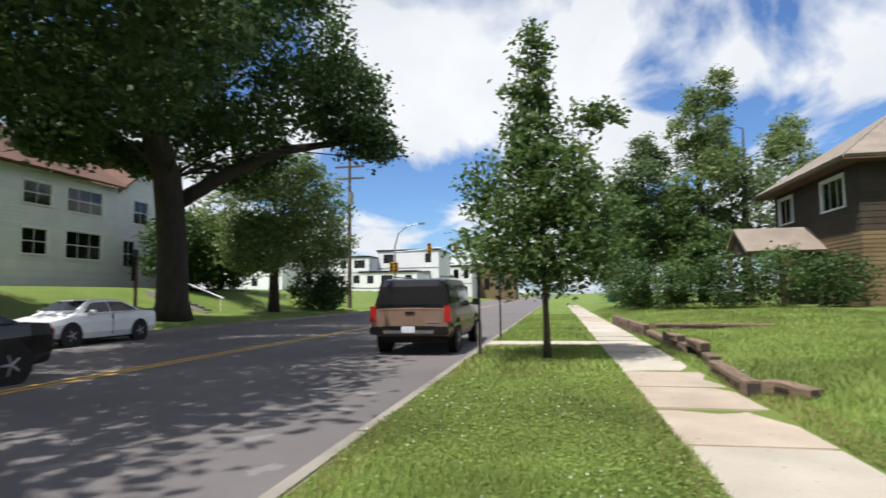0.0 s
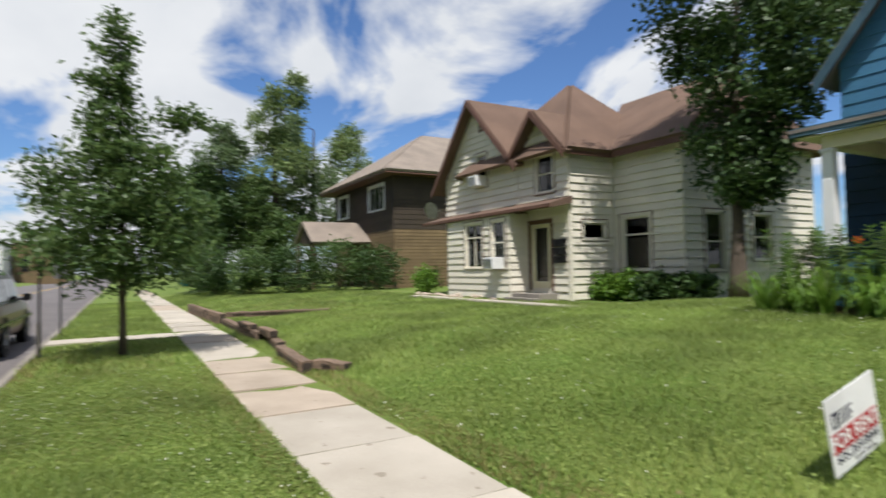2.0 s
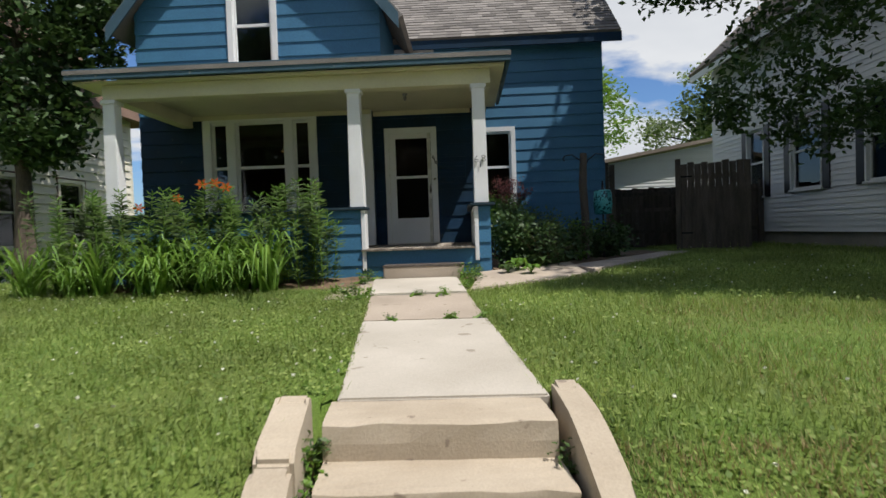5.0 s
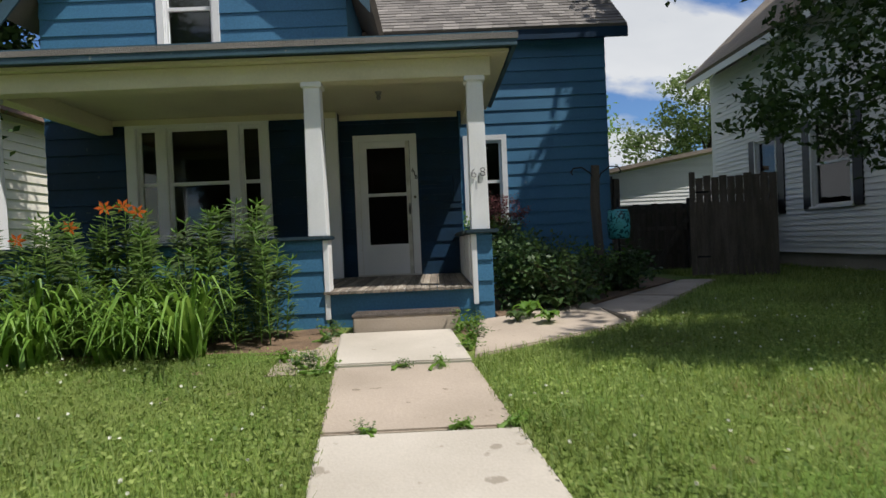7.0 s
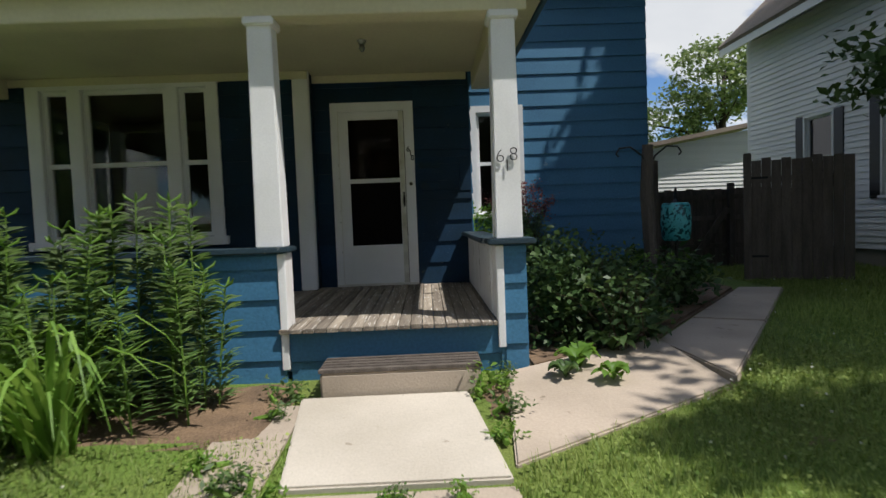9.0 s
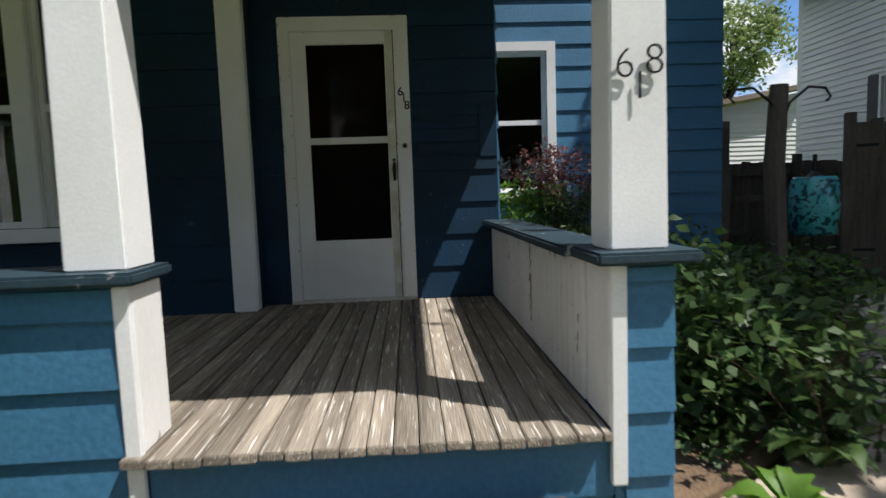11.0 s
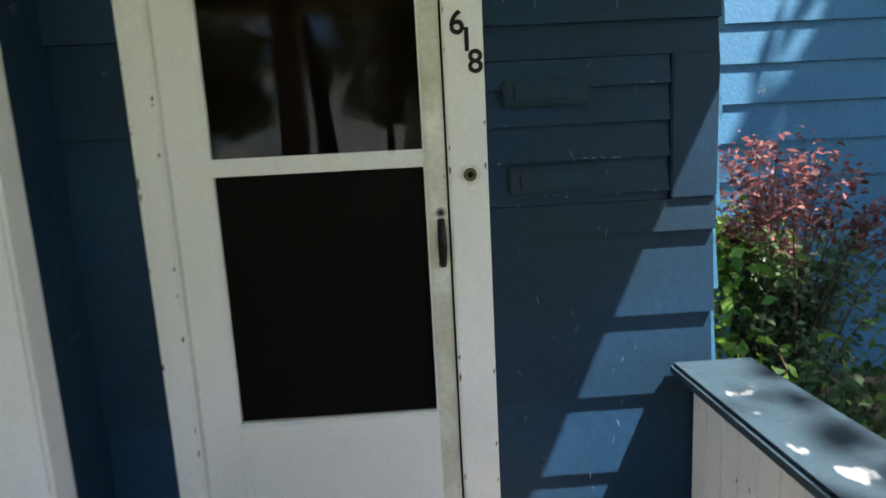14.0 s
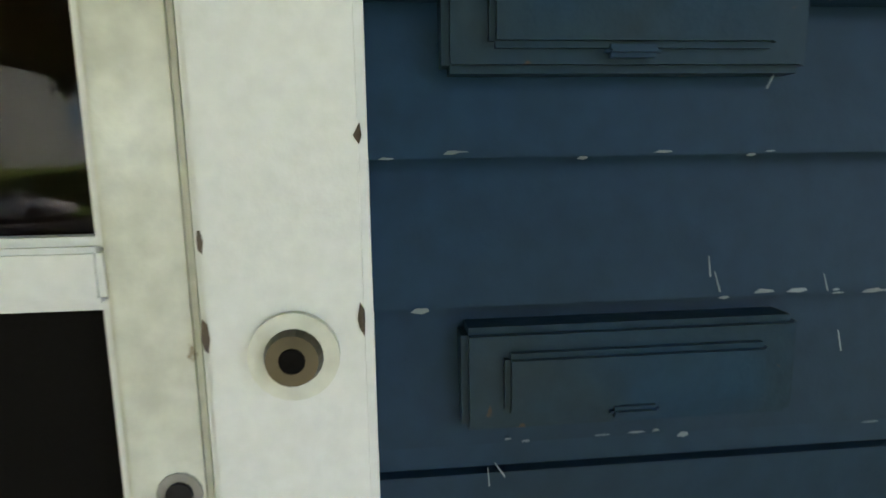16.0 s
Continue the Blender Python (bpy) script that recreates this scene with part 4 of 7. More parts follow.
def shingle_rows(corners, material, parent, step=0.145, wide=0.3, limit=10 ** 6, seed=1):
    """Shingle courses over a roof plane given as eave-left, eave-right, ridge-right, ridge-left: one joined part."""
    a, b, c, d = [Vector(p) for p in corners]
    rng = random.Random(seed)
    n = (b - a).cross(d - a).normalized()
    if n.z < 0:
        n = -n
    rows = int((d - a).length / step)
    verts, faces = [], []
    for r in range(rows):
        t0, t1 = r / rows, (r + 1.15) / rows
        l0, r0, l1, r1 = a.lerp(d, t0), b.lerp(c, t0), a.lerp(d, min(t1, 1)), b.lerp(c, min(t1, 1))
        cols = max(1, int((r0 - l0).length / wide))
        off = rng.random()
        for k in range(-1, cols + 1):
            s0, s1 = (k + off) / cols, (k + off + 0.96) / cols
            s0, s1 = max(0, min(1, s0)), max(0, min(1, s1))
            if s1 - s0 < 0.002:
                continue
            h = 0.012 + 0.008 * rng.random()
            i = len(verts)
            p0, p1, q0, q1 = l0.lerp(r0, s0), l0.lerp(r0, s1), l1.lerp(r1, s0), l1.lerp(r1, s1)
            verts += [p0, p1, p0 + n * h, p1 + n * h, q1 + n * 0.003, q0 + n * 0.003]
            faces += [(i, i + 1, i + 3, i + 2), (i + 2, i + 3, i + 4, i + 5)]
    me = bpy.data.meshes.new("shingles")
    me.from_pydata([tuple(v) for v in verts], [], faces)
    me.materials.append(material)
    ob = new("shingles", me)
    ob.parent = parent
    return tagged(ob, kind="stuff")


SHINGLE_MIX = leaf_mat("weathered_shingle_mix", (0.11, 0.10, 0.092), (0.25, 0.23, 0.21), 0.0, 0.9)
BROWN_MIX = leaf_mat("brown_shingle_mix", (0.095, 0.064, 0.05), (0.15, 0.103, 0.08), 0.0, 0.9)
TAN_MIX = leaf_mat("tan_shingle_mix", (0.2, 0.165, 0.135), (0.3, 0.25, 0.2), 0.0, 0.9)
r1 = slab_roof([(0.05, WING - 0.2, EAVE - 0.12), (4.83, WING - 0.2, EAVE - 0.12), (4.83, 5.2, 7.6), (0.05, 5.2, 7.6)], 0.1, GREY_SHINGLE, blue)
slope_n = Vector((0, -(7.6 - EAVE + 0.12), 5.2 - WING + 0.2)).normalized() * 0.1
shingle_rows([Vector(p) + slope_n for p in ((-0.9, WING - 0.2, EAVE - 0.12), (4.83, WING - 0.2, EAVE - 0.12), (4.83, 5.2, 7.6), (-0.9, 5.2, 7.6))], SHINGLE_MIX, r1, seed=2)
slab_roof([(-4.6, 8.6, EAVE - 0.3), (4.83, 8.6, EAVE - 0.3), (4.83, 5.2, 7.6), (-4.6, 5.2, 7.6)], 0.1, GREY_SHINGLE, blue)
rise = (PEAK - EAVE) / (GAB_C - GAB_L)
OH = 0.3
for s in (-1, 1):
    xe = GAB_C + s * (GAB_C - GAB_L + 0.36)
    ze = EAVE - rise * 0.36 + 0.03
    yf = FRONT - OH
    r = slab_roof([(xe, yf, ze), (GAB_C, yf, PEAK + 0.03), (GAB_C, 6.0, PEAK + 0.03), (xe, 6.0 if s < 0 else 4.6, ze)], 0.09, GREY_SHINGLE, blue)
    nn = Vector((s * rise, 0, 1)).normalized() * 0.095
    part("barge_board", prism([(xe, ze - 0.17), (GAB_C, PEAK - 0.17), (GAB_C, PEAK + 0.11), (xe, ze + 0.1)], yf - 0.03, yf, Matrix(((1, 0, 0, 0), (0, 0, 1, 0), (0, 1, 0, 0), (0, 0, 0, 1)))), BLUE_TRIM, r, "grey-blue barge board")
# eave shade is carried here by the darkened copy of the blue
part("fascia", box(0.3, WING - 0.24, EAVE - 0.26, 4.85, WING - 0.2, EAVE - 0.06, 0.004), SHADED_BLUE, blue)
part("soffit", box(0.3, WING - 0.2, EAVE - 0.2, 4.5, WING - 0.001, EAVE - 0.17), SHADED_BLUE, blue)
part("gable_wall", prism([(WING, EAVE), (7.6, EAVE), (5.2, 7.55)], 4.32, 4.48, Matrix(((0, 0, 1, 0), (1, 0, 0, 0), (0, 1, 0, 0), (0, 0, 0, 1)))), BLUE, blue)


# ---- off-white house next door ----
def make_white_house():
    h = thing("house", "off-white clapboard house with brown shingle roofs", "house")
    fm = frame_m((0, -0.6, 0), (1, 0, 0))
    fx0, fx1, top = -20.0, -12.3, 4.55
    gc, gpk, gr = -17.54, 7.2, -14.9
    base = [(fx0, -0.5), (fx1, -0.5), (fx1, 2.75), (fx0, 2.75)]
    bay_open = [(-14.25, 0.08, -13.2, 2.2)]
    lower = wall(fm, base, bay_open, OFFWHITE_SIDING, h)
    siding(fm, base, [(o[0] - 0.12, o[1] - 0.1, o[2] + 0.12, o[3] + 0.12) for o in bay_open], OFFWHITE_SIDING, lower, lap=0.052)
    up = [(fx0, 2.75), (-14.9, 2.75), (-14.9, top), (gc, gpk), (fx0, top)]
    up_open = [(-17.55, 3.95, -16.9, 5.15)]
    wu = wall(fm, up, up_open, OFFWHITE_SIDING, h)
    siding(fm, up, [(-17.65, 3.85, -16.8, 5.25)], OFFWHITE_SIDING, wu, lap=0.052)
    dm = fm
    dorm = [(-14.88, 2.75), (fx1, 2.75), (fx1, top), (-13.6, 5.8), (-14.88, top)]
    wd = wall(dm, dorm, [(-13.85, 3.25, -13.05, 4.45)], OFFWHITE_SIDING, h)
    siding(dm, dorm, [(-13.97, 3.13, -12.93, 4.57)], OFFWHITE_SIDING, wd, lap=0.052)
    window(fm, -17.55, 3.95, -16.9, 5.15, h, 0.09, OFFWHITE_SIDING, pane_mat=DARK_GLASS, edge=BROWN_PAINT)
    window(fm, -13.85, 3.25, -13.05, 4.45, h, 0.11, OFFWHITE_SIDING, pane_mat=DARK_GLASS, edge=BROWN_PAINT)
    # bay that stands out under the shallow roof
    bm_ = frame_m((0, -1.42, 0), (1, 0, 0))
    bay = [(-18.5, -0.5), (-14.38, -0.5), (-14.38, 2.6), (-18.5, 2.6)]
    panes = [(-17.15, 0.8, -16.04, 2.4), (-15.4, 0.78, -14.64, 2.4)]
    wb = wall(bm_, bay, panes, OFFWHITE_SIDING, h, 0.12, "bay_wall")
    siding(bm_, bay, [(o[0] - 0.12, o[1] - 0.08, o[2] + 0.12, o[3] + 0.12) for o in panes], OFFWHITE_SIDING, wb, lap=0.045)
    window(bm_, *panes[0], h, 0.09, OFFWHITE_SIDING, rail=1.9, muntins=(-16.6,), blind=CREAM, edge=BROWN_PAINT)
    window(bm_, *panes[1], h, 0.09, OFFWHITE_SIDING, rail=1.65, blind=CREAM, edge=BROWN_PAINT)
    bs = frame_m((-14.38, -1.42, 0), (0, 1, 0))
    wb2 = wall(bs, [(0, -0.5), (0.82, -0.5), (0.82, 2.6), (0, 2.6)], [], OFFWHITE_SIDING, h, 0.12, "bay_wall")
    siding(bs, [(0, -0.5), (0.82, -0.5), (0.82, 2.6), (0, 2.6)], [], OFFWHITE_SIDING, wb2, lap=0.045)
    part("bay_wall", box(-18.5, -1.3, -0.5, -18.38, -0.6, 2.6), OFFWHITE_SIDING, h)
    d = part("door", join(box(-14.25, 0.08, -0.05, -14.05, 2.2, -0.01, 0.004, fm), box(-13.4, 0.08, -0.05, -13.2, 2.2, -0.01, 0.004, fm), box(-14.05, 0.08, -0.05, -13.4, 0.3, -0.01, 0.004, fm), box(-14.05, 2.08, -0.05, -13.4, 2.2, -0.01, 0.004, fm)), CREAM, h, "cream storm door with a tall dark pane")
    part("pane", box(-14.06, 0.29, -0.04, -13.39, 2.09, -0.03, 0, fm), DARK_GLASS, d)
    part("door_casing", join(box(-14.38, 0.0, 0.001, -14.26, 2.35, 0.05, 0, fm), box(-13.19, 0.0, 0.001, -13.07, 2.35, 0.05, 0, fm), box(-14.26, 2.21, 0.001, -13.19, 2.35, 0.05, 0, fm)), BROWN_PAINT, h, "brown door casing")
    # side wall, rear wing and its far side
    sm = frame_m((fx1, -0.6, 0), (0, 1, 0))
    side = [(0, -0.5), (1.9, -0.5), (1.9, top), (0, top)]
    ws = wall(sm, side, [(0.55, 1.65, 1.45, 2.15)], OFFWHITE_SIDING, h)
    siding(sm, side, [(0.45, 1.55, 1.55, 2.25)], OFFWHITE_SIDING, ws, lap=0.052)
    window(sm, 0.55, 1.65, 1.45, 2.15, h, 0.1, OFFWHITE_SIDING, rail=False, pane_mat=DARK_GLASS, edge=BROWN_PAINT)
    wm = frame_m((0, 1.3, 0), (1, 0, 0))
    rear = [(fx1, -0.5), (-9.6, -0.5), (-9.6, top), (fx1, top)]
    wr = wall(wm, rear, [(-11.9, 0.65, -10.85, 2.3)], OFFWHITE_SIDING, h)
    siding(wm, rear, [(-12.03, 0.52, -10.72, 2.43)], OFFWHITE_SIDING, wr, lap=0.052)
    window(wm, -11.9, 0.65, -10.85, 2.3, h, 0.12, OFFWHITE_SIDING, rail=1.75, blind=OFFWHITE_SIDING, edge=BROWN_PAINT)
    em = frame_m((-9.6, 1.3, 0), (0, 1, 0))
    east = [(0, -0.5), (6.5, -0.5), (6.5, top), (0, top)]
    we = wall(em, east, [(0.9, 0.6, 1.7, 2.3), (3.2, 0.9, 4.1, 2.3)], OFFWHITE_SIDING, h)
    siding(em, east, [(0.8, 0.5, 1.8, 2.4), (3.1, 0.8, 4.2, 2.4)], OFFWHITE_SIDING, we, lap=0.052)
    window(em, 0.9, 0.6, 1.7, 2.3, h, 0.1, OFFWHITE_SIDING, pane_mat=DARK_GLASS, edge=BROWN_PAINT)
    window(em, 3.2, 0.9, 4.1, 2.3, h, 0.1, OFFWHITE_SIDING, pane_mat=DARK_GLASS, edge=BROWN_PAINT)
    part("wall", box(fx0 - 0.0, -0.4, -0.5, fx0 + 0.16, 8, top), OFFWHITE_SIDING, h)
    part("wall", box(fx0, 7.8, -0.5, -9.6, 8, top), OFFWHITE_SIDING, h)
    part("corner_board", box(fx1 - 0.1, -0.65, -0.5, fx1 + 0.05, -0.5, 2.8, 0.01), OFFWHITE_SIDING, h)
    part("interior_wall", box(fx0 + 0.2, 3.0, -0.4, -9.8, 3.1, 4.5), DARK_ROOM, h)
    # roofs
    pk = (-15.0, 2.0, 7.55)
    roofs = [
        [(fx0 - 0.5, -1.05, top - 0.6), (gc, -1.05, gpk + 0.05), (gc, 2.5, gpk + 0.05), (fx0 - 0.5, 4, top - 0.6)],
        [(-14.5, -1.05, top - 0.35), (gc, -1.05, gpk + 0.05), (gc, 2.5, gpk + 0.05), (-14.6, -0.6, top - 0.25)],
        [(-14.95, -1.0, top - 0.1), (-13.6, -1.0, 5.87), (-13.6, 0.55, 5.87), (-14.95, -0.85, top - 0.1)],
        [(-12.0, -1.0, top - 0.3), (-13.6, -1.0, 5.87), (-13.6, 0.55, 5.87), (-12.0, -0.85, top - 0.3)],
        [(-18.6, -0.95, top - 0.17), (-12.0, -0.95, top - 0.17), pk],
        [(-12.0, -0.95, top - 0.17), (-12.0, 5.0, top - 0.17), pk],
        [(-12.0, 5.0, top - 0.17), (-20.4, 5.0, top - 0.17), pk],
        [(-20.4, 5.0, top - 0.17), (-18.6, -0.95, top - 0.17), pk],
        [(-12.4, 0.95, top - 0.15), (-9.1, 0.95, top - 0.15), (-10.2, 4.3, 6.95), (-14.6, 4.3, 6.95)],
        [(-9.1, 0.95, top - 0.15), (-9.1, 8.3, top - 0.15), (-10.2, 4.3, 6.95)],
        [(-9.1, 8.3, top - 0.15), (fx0 - 0.4, 8.3, top - 0.15), (-14.6, 4.3, 6.95), (-10.2, 4.3, 6.95)],
    ]
    for c in roofs:
        slab_roof(c, 0.12, BROWN_SHINGLE, h)
    for a, b in (((fx0 - 0.5, top - 0.6), (gc, gpk + 0.05)), ((-14.5, top - 0.35), (gc, gpk + 0.05)), ((-14.95, top - 0.1), (-13.6, 5.87)), ((-12.0, top - 0.3), (-13.6, 5.87))):
        part("barge_board", prism([(a[0], a[1] - 0.14), (b[0], b[1] - 0.14), (b[0], b[1] + 0.1), (a[0], a[1] + 0.1)], -1.1, -1.06, Matrix(((1, 0, 0, 0), (0, 0, 1, 0), (0, 1, 0, 0), (0, 0, 0, 1)))), BROWN_PAINT, h)
    part("fascia", box(-12.05, -0.95, top - 0.3, -12.0, 1.0, top - 0.1), BROWN_PAINT, h)
    part("fascia", box(-12.0, 0.93, top - 0.3, -9.1, 0.97, top - 0.1), BROWN_PAINT, h)
    part("porch_roof", prism([(-1.5, 2.72), (-0.6, 2.98), (-0.6, 2.75), (-1.5, 2.58)], -20.5, -12.15, Matrix(((0, 0, 1, 0), (1, 0, 0, 0), (0, 1, 0, 0), (0, 0, 0, 1)))), BROWN_SHINGLE, h, "shallow roof over the bay and door")
    part("gutter", box(-20.5, -1.56, 2.6, -12.12, -1.5, 2.7, 0.01), BROWN_PAINT, h)
    part("step", box(-14.5, -1.4, -0.5, -12.9, -0.6, -0.08, 0.02), KERB, h)
    part("step", box(-14.4, -1.7, -0.5, -12.8, -1.4, -0.2, 0.02), KERB, h)
    part("gable_vent", box(-17.35, 6.05, 0.0, -17.05, 6.35, 0.05, 0.004, fm), BROWN_PAINT, h)
    h.location.x = 0.22
    return h


make_white_house()


def air_conditioner(m, label="white window air conditioner"):
    e = thing("air_conditioner", label, "air conditioner", m=m)
    part("case", box(-0.3, -0.38, -0.2, 0.3, 0.1, 0.2, 0.015), WHITE, e)
    for k in range(7):
        part("louvre", box(-0.26, -0.392, -0.15 + k * 0.045, 0.26, -0.38, -0.125 + k * 0.045), GREY_METAL, e)
    return e


air_conditioner(pose(-14.78, -1.54, 0.94))
air_conditioner(pose(-17.0, -0.72, 4.12))


def meter_box(m):
    e = thing("mailboxes", "black metal mailboxes fixed beside the door", "mailbox", m=m)
    for j in range(2):
        for i in range(3):
            b = part("box", box(-0.28 + j * 0.29, -0.12, i * 0.26, -0.02 + j * 0.29, 0, i * 0.26 + 0.22, 0.012), BLACK_METAL, e)
            part("lid", box(-0.285 + j * 0.29, -0.14, i * 0.26 + 0.17, -0.015 + j * 0.29, 0.0, i * 0.26 + 0.225, 0.006), BLACK_METAL, b)
    return e


meter_box(pose(-12.5, -0.625, 0.9))


# ---- brown house beyond ----
def make_brown_house():
    h = thing("house", "dark brown shingled house with olive lower siding", "house")
    x0, x1, y0, y1, mid, top = -40.0, -29.5, 1.3, 14.0, 3.2, 6.6
    fm, em = frame_m((0, y0, 0), (1, 0, 0)), frame_m((x1, y0, 0), (0, 1, 0))
    lo = [(x0, -0.6), (x1, -0.6), (x1, mid), (x0, mid)]
    hi = [(x0, mid), (x1, mid), (x1, top), (x0, top)]
    wins = [(-33.3, 4.55, -30.9, 6.05), (-39.2, 4.55, -37.2, 6.05)]
    a = wall(fm, lo, [], OLIVE_SIDING, h)
    siding(fm, lo, [], OLIVE_SIDING, a, 0.2)
    b = wall(fm, hi, wins, DARK_SHINGLE_WALL, h)
    siding(fm, hi, [(w[0] - 0.15, w[1] - 0.15, w[2] + 0.15, w[3] + 0.15) for w in wins], DARK_SHINGLE_WALL, b, 0.3)
    for w in wins:
        window(fm, *w, h, 0.14, WHITE, rail=False, muntins=(w[0] + 0.8, w[0] + 1.6), pane_mat=DARK_GLASS)
    lo2, hi2 = [(0, -0.6), (y1 - y0, -0.6), (y1 - y0, mid), (0, mid)], [(0, mid), (y1 - y0, mid), (y1 - y0, top), (0, top)]
    c = wall(em, lo2, [], OLIVE_SIDING, h)
    siding(em, lo2, [], OLIVE_SIDING, c, 0.2)
    d = wall(em, hi2, [(6.0, 5.6, 7.4, 6.1)], DARK_SHINGLE_WALL, h)
    siding(em, hi2, [(5.9, 5.5, 7.5, 6.2)], DARK_SHINGLE_WALL, d, 0.3)
    window(em, 6.0, 5.6, 7.4, 6.1, h, 0.08, WHITE, rail=False, pane_mat=DARK_GLASS)
    part("wall", box(x0, y0 + 0.2, -0.6, x0 + 0.2, y1, top), OLIVE_SIDING, h)
    part("wall", box(x0, y1 - 0.2, -0.6, x1, y1, top), OLIVE_SIDING, h)
    e, rz = 0.9, 10.2
    r = [(x0 - e, y0 - e, top - 0.1), (x1 + e, y0 - e, top - 0.1), (x1 + e, y1 + e, top - 0.1), (x0 - e, y1 + e, top - 0.1)]
    ra, rb = (-34.8, 6.0, rz), (-34.8, 9.0, rz)
    for q in ([r[0], r[1], ra], [r[1], r[2], rb, ra], [r[2], r[3], rb], [r[3], r[0], ra, rb]):
        slab_roof(q, 0.15, TAN_SHINGLE, h)
    part("soffit", box(x0 - e, y0 - e, top - 0.2, x1 + e, y1 + e, top - 0.12), BROWN_PAINT, h)
    # small porch gable at the front
    for s in (-1, 1):
        slab_roof([(-35.2 + s * 2.1, -2.6, 2.5), (-35.2, -2.6, 3.9), (-35.2, y0, 3.9), (-35.2 + s * 2.1, y0, 2.5)], 0.12, TAN_SHINGLE, h, "porch_roof")
    part("porch_gable", prism([(-36.9, 2.5), (-33.5, 2.5), (-35.2, 3.75)], -2.4, -2.3, Matrix(((1, 0, 0, 0), (0, 0, 1, 0), (0, 1, 0, 0), (0, 0, 0, 1)))), DARK_SHINGLE_WALL, h)
    for s in (-1, 1):
        part("porch_post", box(-35.2 + s * 1.7 - 0.1, -2.5, -0.6, -35.2 + s * 1.7 + 0.1, -2.3, 2.5), BROWN_PAINT, h)
    return h


make_brown_house()
air_conditioner(pose(-29.35, 5.4, 2.1, 0, 0, 90), "white air conditioner set in the olive wall")


# ---- white house on the other side, garage and fence ----
def make_right_house():
    h = thing("house", "white vinyl-sided house with a grey roof", "house")
    m = frame_m((9.0, 7.1, 0), (0, -1, 0))
    o = [(0, 0.35), (9.5, 0.35), (9.5, 5.1), (0, 5.1)]
    op = [(2.05, 1.25, 2.85, 2.95), (4.1, 1.3, 5.2, 3.0), (6.6, 1.3, 7.6, 3.0)]
    w = wall(m, o, op, WHITE_SIDING, h)
    siding(m, o, [(a - 0.3, b - 0.08, c + 0.3, d + 0.08) for a, b, c, d in op], WHITE_SIDING, w, 0.115, 0.024)
    for a, b, c, d in op:
        window(m, a, b, c, d, h, 0.05, WHITE_SIDING, pane_mat=DARK_GLASS)
        for s in (a - 0.3, c + 0.05):
            part("shutter", box(s, b - 0.05, 0.0, s + 0.25, d + 0.05, 0.04, 0.004, m), BLACK_METAL, h, "dark window shutter")
    part("foundation", box(9.04, -2.4, -0.3, 17, 7.0, 0.34), KERB, h)
    part("wall", box(9.0, 7.11, 0.35, 17, 7.25, 5.1), WHITE_SIDING, h)
    part("wall", box(9.0, -2.55, 0.35, 17, -2.41, 5.1), WHITE_SIDING, h)
    part("wall", box(16.9, -2.4, 0.35, 17, 7.1, 5.1), WHITE_SIDING, h)
    slab_roof([(8.5, -3.0, 5.0), (8.5, 7.5, 5.0), (13, 7.5, 9.2), (13, -3.0, 9.2)], 0.14, TAN_SHINGLE, h)
    slab_roof([(17.5, -3.0, 5.0), (17.5, 7.5, 5.0), (13, 7.5, 9.2), (13, -3.0, 9.2)], 0.14, TAN_SHINGLE, h)
    part("gable_wall", prism([(9.0, 5.1), (17.0, 5.1), (13, 8.9)], 7.1, 7.24, Matrix(((1, 0, 0, 0), (0, 0, 1, 0), (0, 1, 0, 0), (0, 0, 0, 1)))), WHITE_SIDING, h)
    part("fascia", box(8.46, -3.0, 4.88, 8.5, 7.5, 5.1), WHITE_SIDING, h)
    return h


make_right_house()


def make_garage():
    h = thing("garage", "low white-sided garage with a shallow roof", "garage")
    m = frame_m((6.4, 10.0, 0), (1, 0, 0))
    o = [(0, 0), (4.6, 0), (4.6, 3.5), (0, 2.75)]
    w = wall(m, o, [], WHITE_SIDING, h)
    siding(m, o, [], WHITE_SIDING, w, 0.115, 0.024)
    part("wall", box(6.24, 10.0, 0, 6.4, 15, 2.75), WHITE_SIDING, h)
    slab_roof([(6.1, 9.7, 2.75), (11.2, 9.7, 3.6), (11.2, 15, 3.6), (6.1, 15, 2.75)], 0.12, TAN_SHINGLE, h)
    return h


make_garage()


def make_fence():
    e = thing("fence", "weathered brown wooden board fence", "fence")
    rng = random.Random(3)
    x, y = 4.75, 4.4
    while x < 8.95:
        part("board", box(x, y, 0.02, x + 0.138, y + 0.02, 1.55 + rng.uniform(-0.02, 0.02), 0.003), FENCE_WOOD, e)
        x += 0.142
    for z in (0.4, 0.95, 1.35):
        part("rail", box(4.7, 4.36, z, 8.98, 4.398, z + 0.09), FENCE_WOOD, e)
    for x in (4.72, 6.95, 8.88):
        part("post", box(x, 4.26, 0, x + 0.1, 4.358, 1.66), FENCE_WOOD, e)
    return e


make_fence()


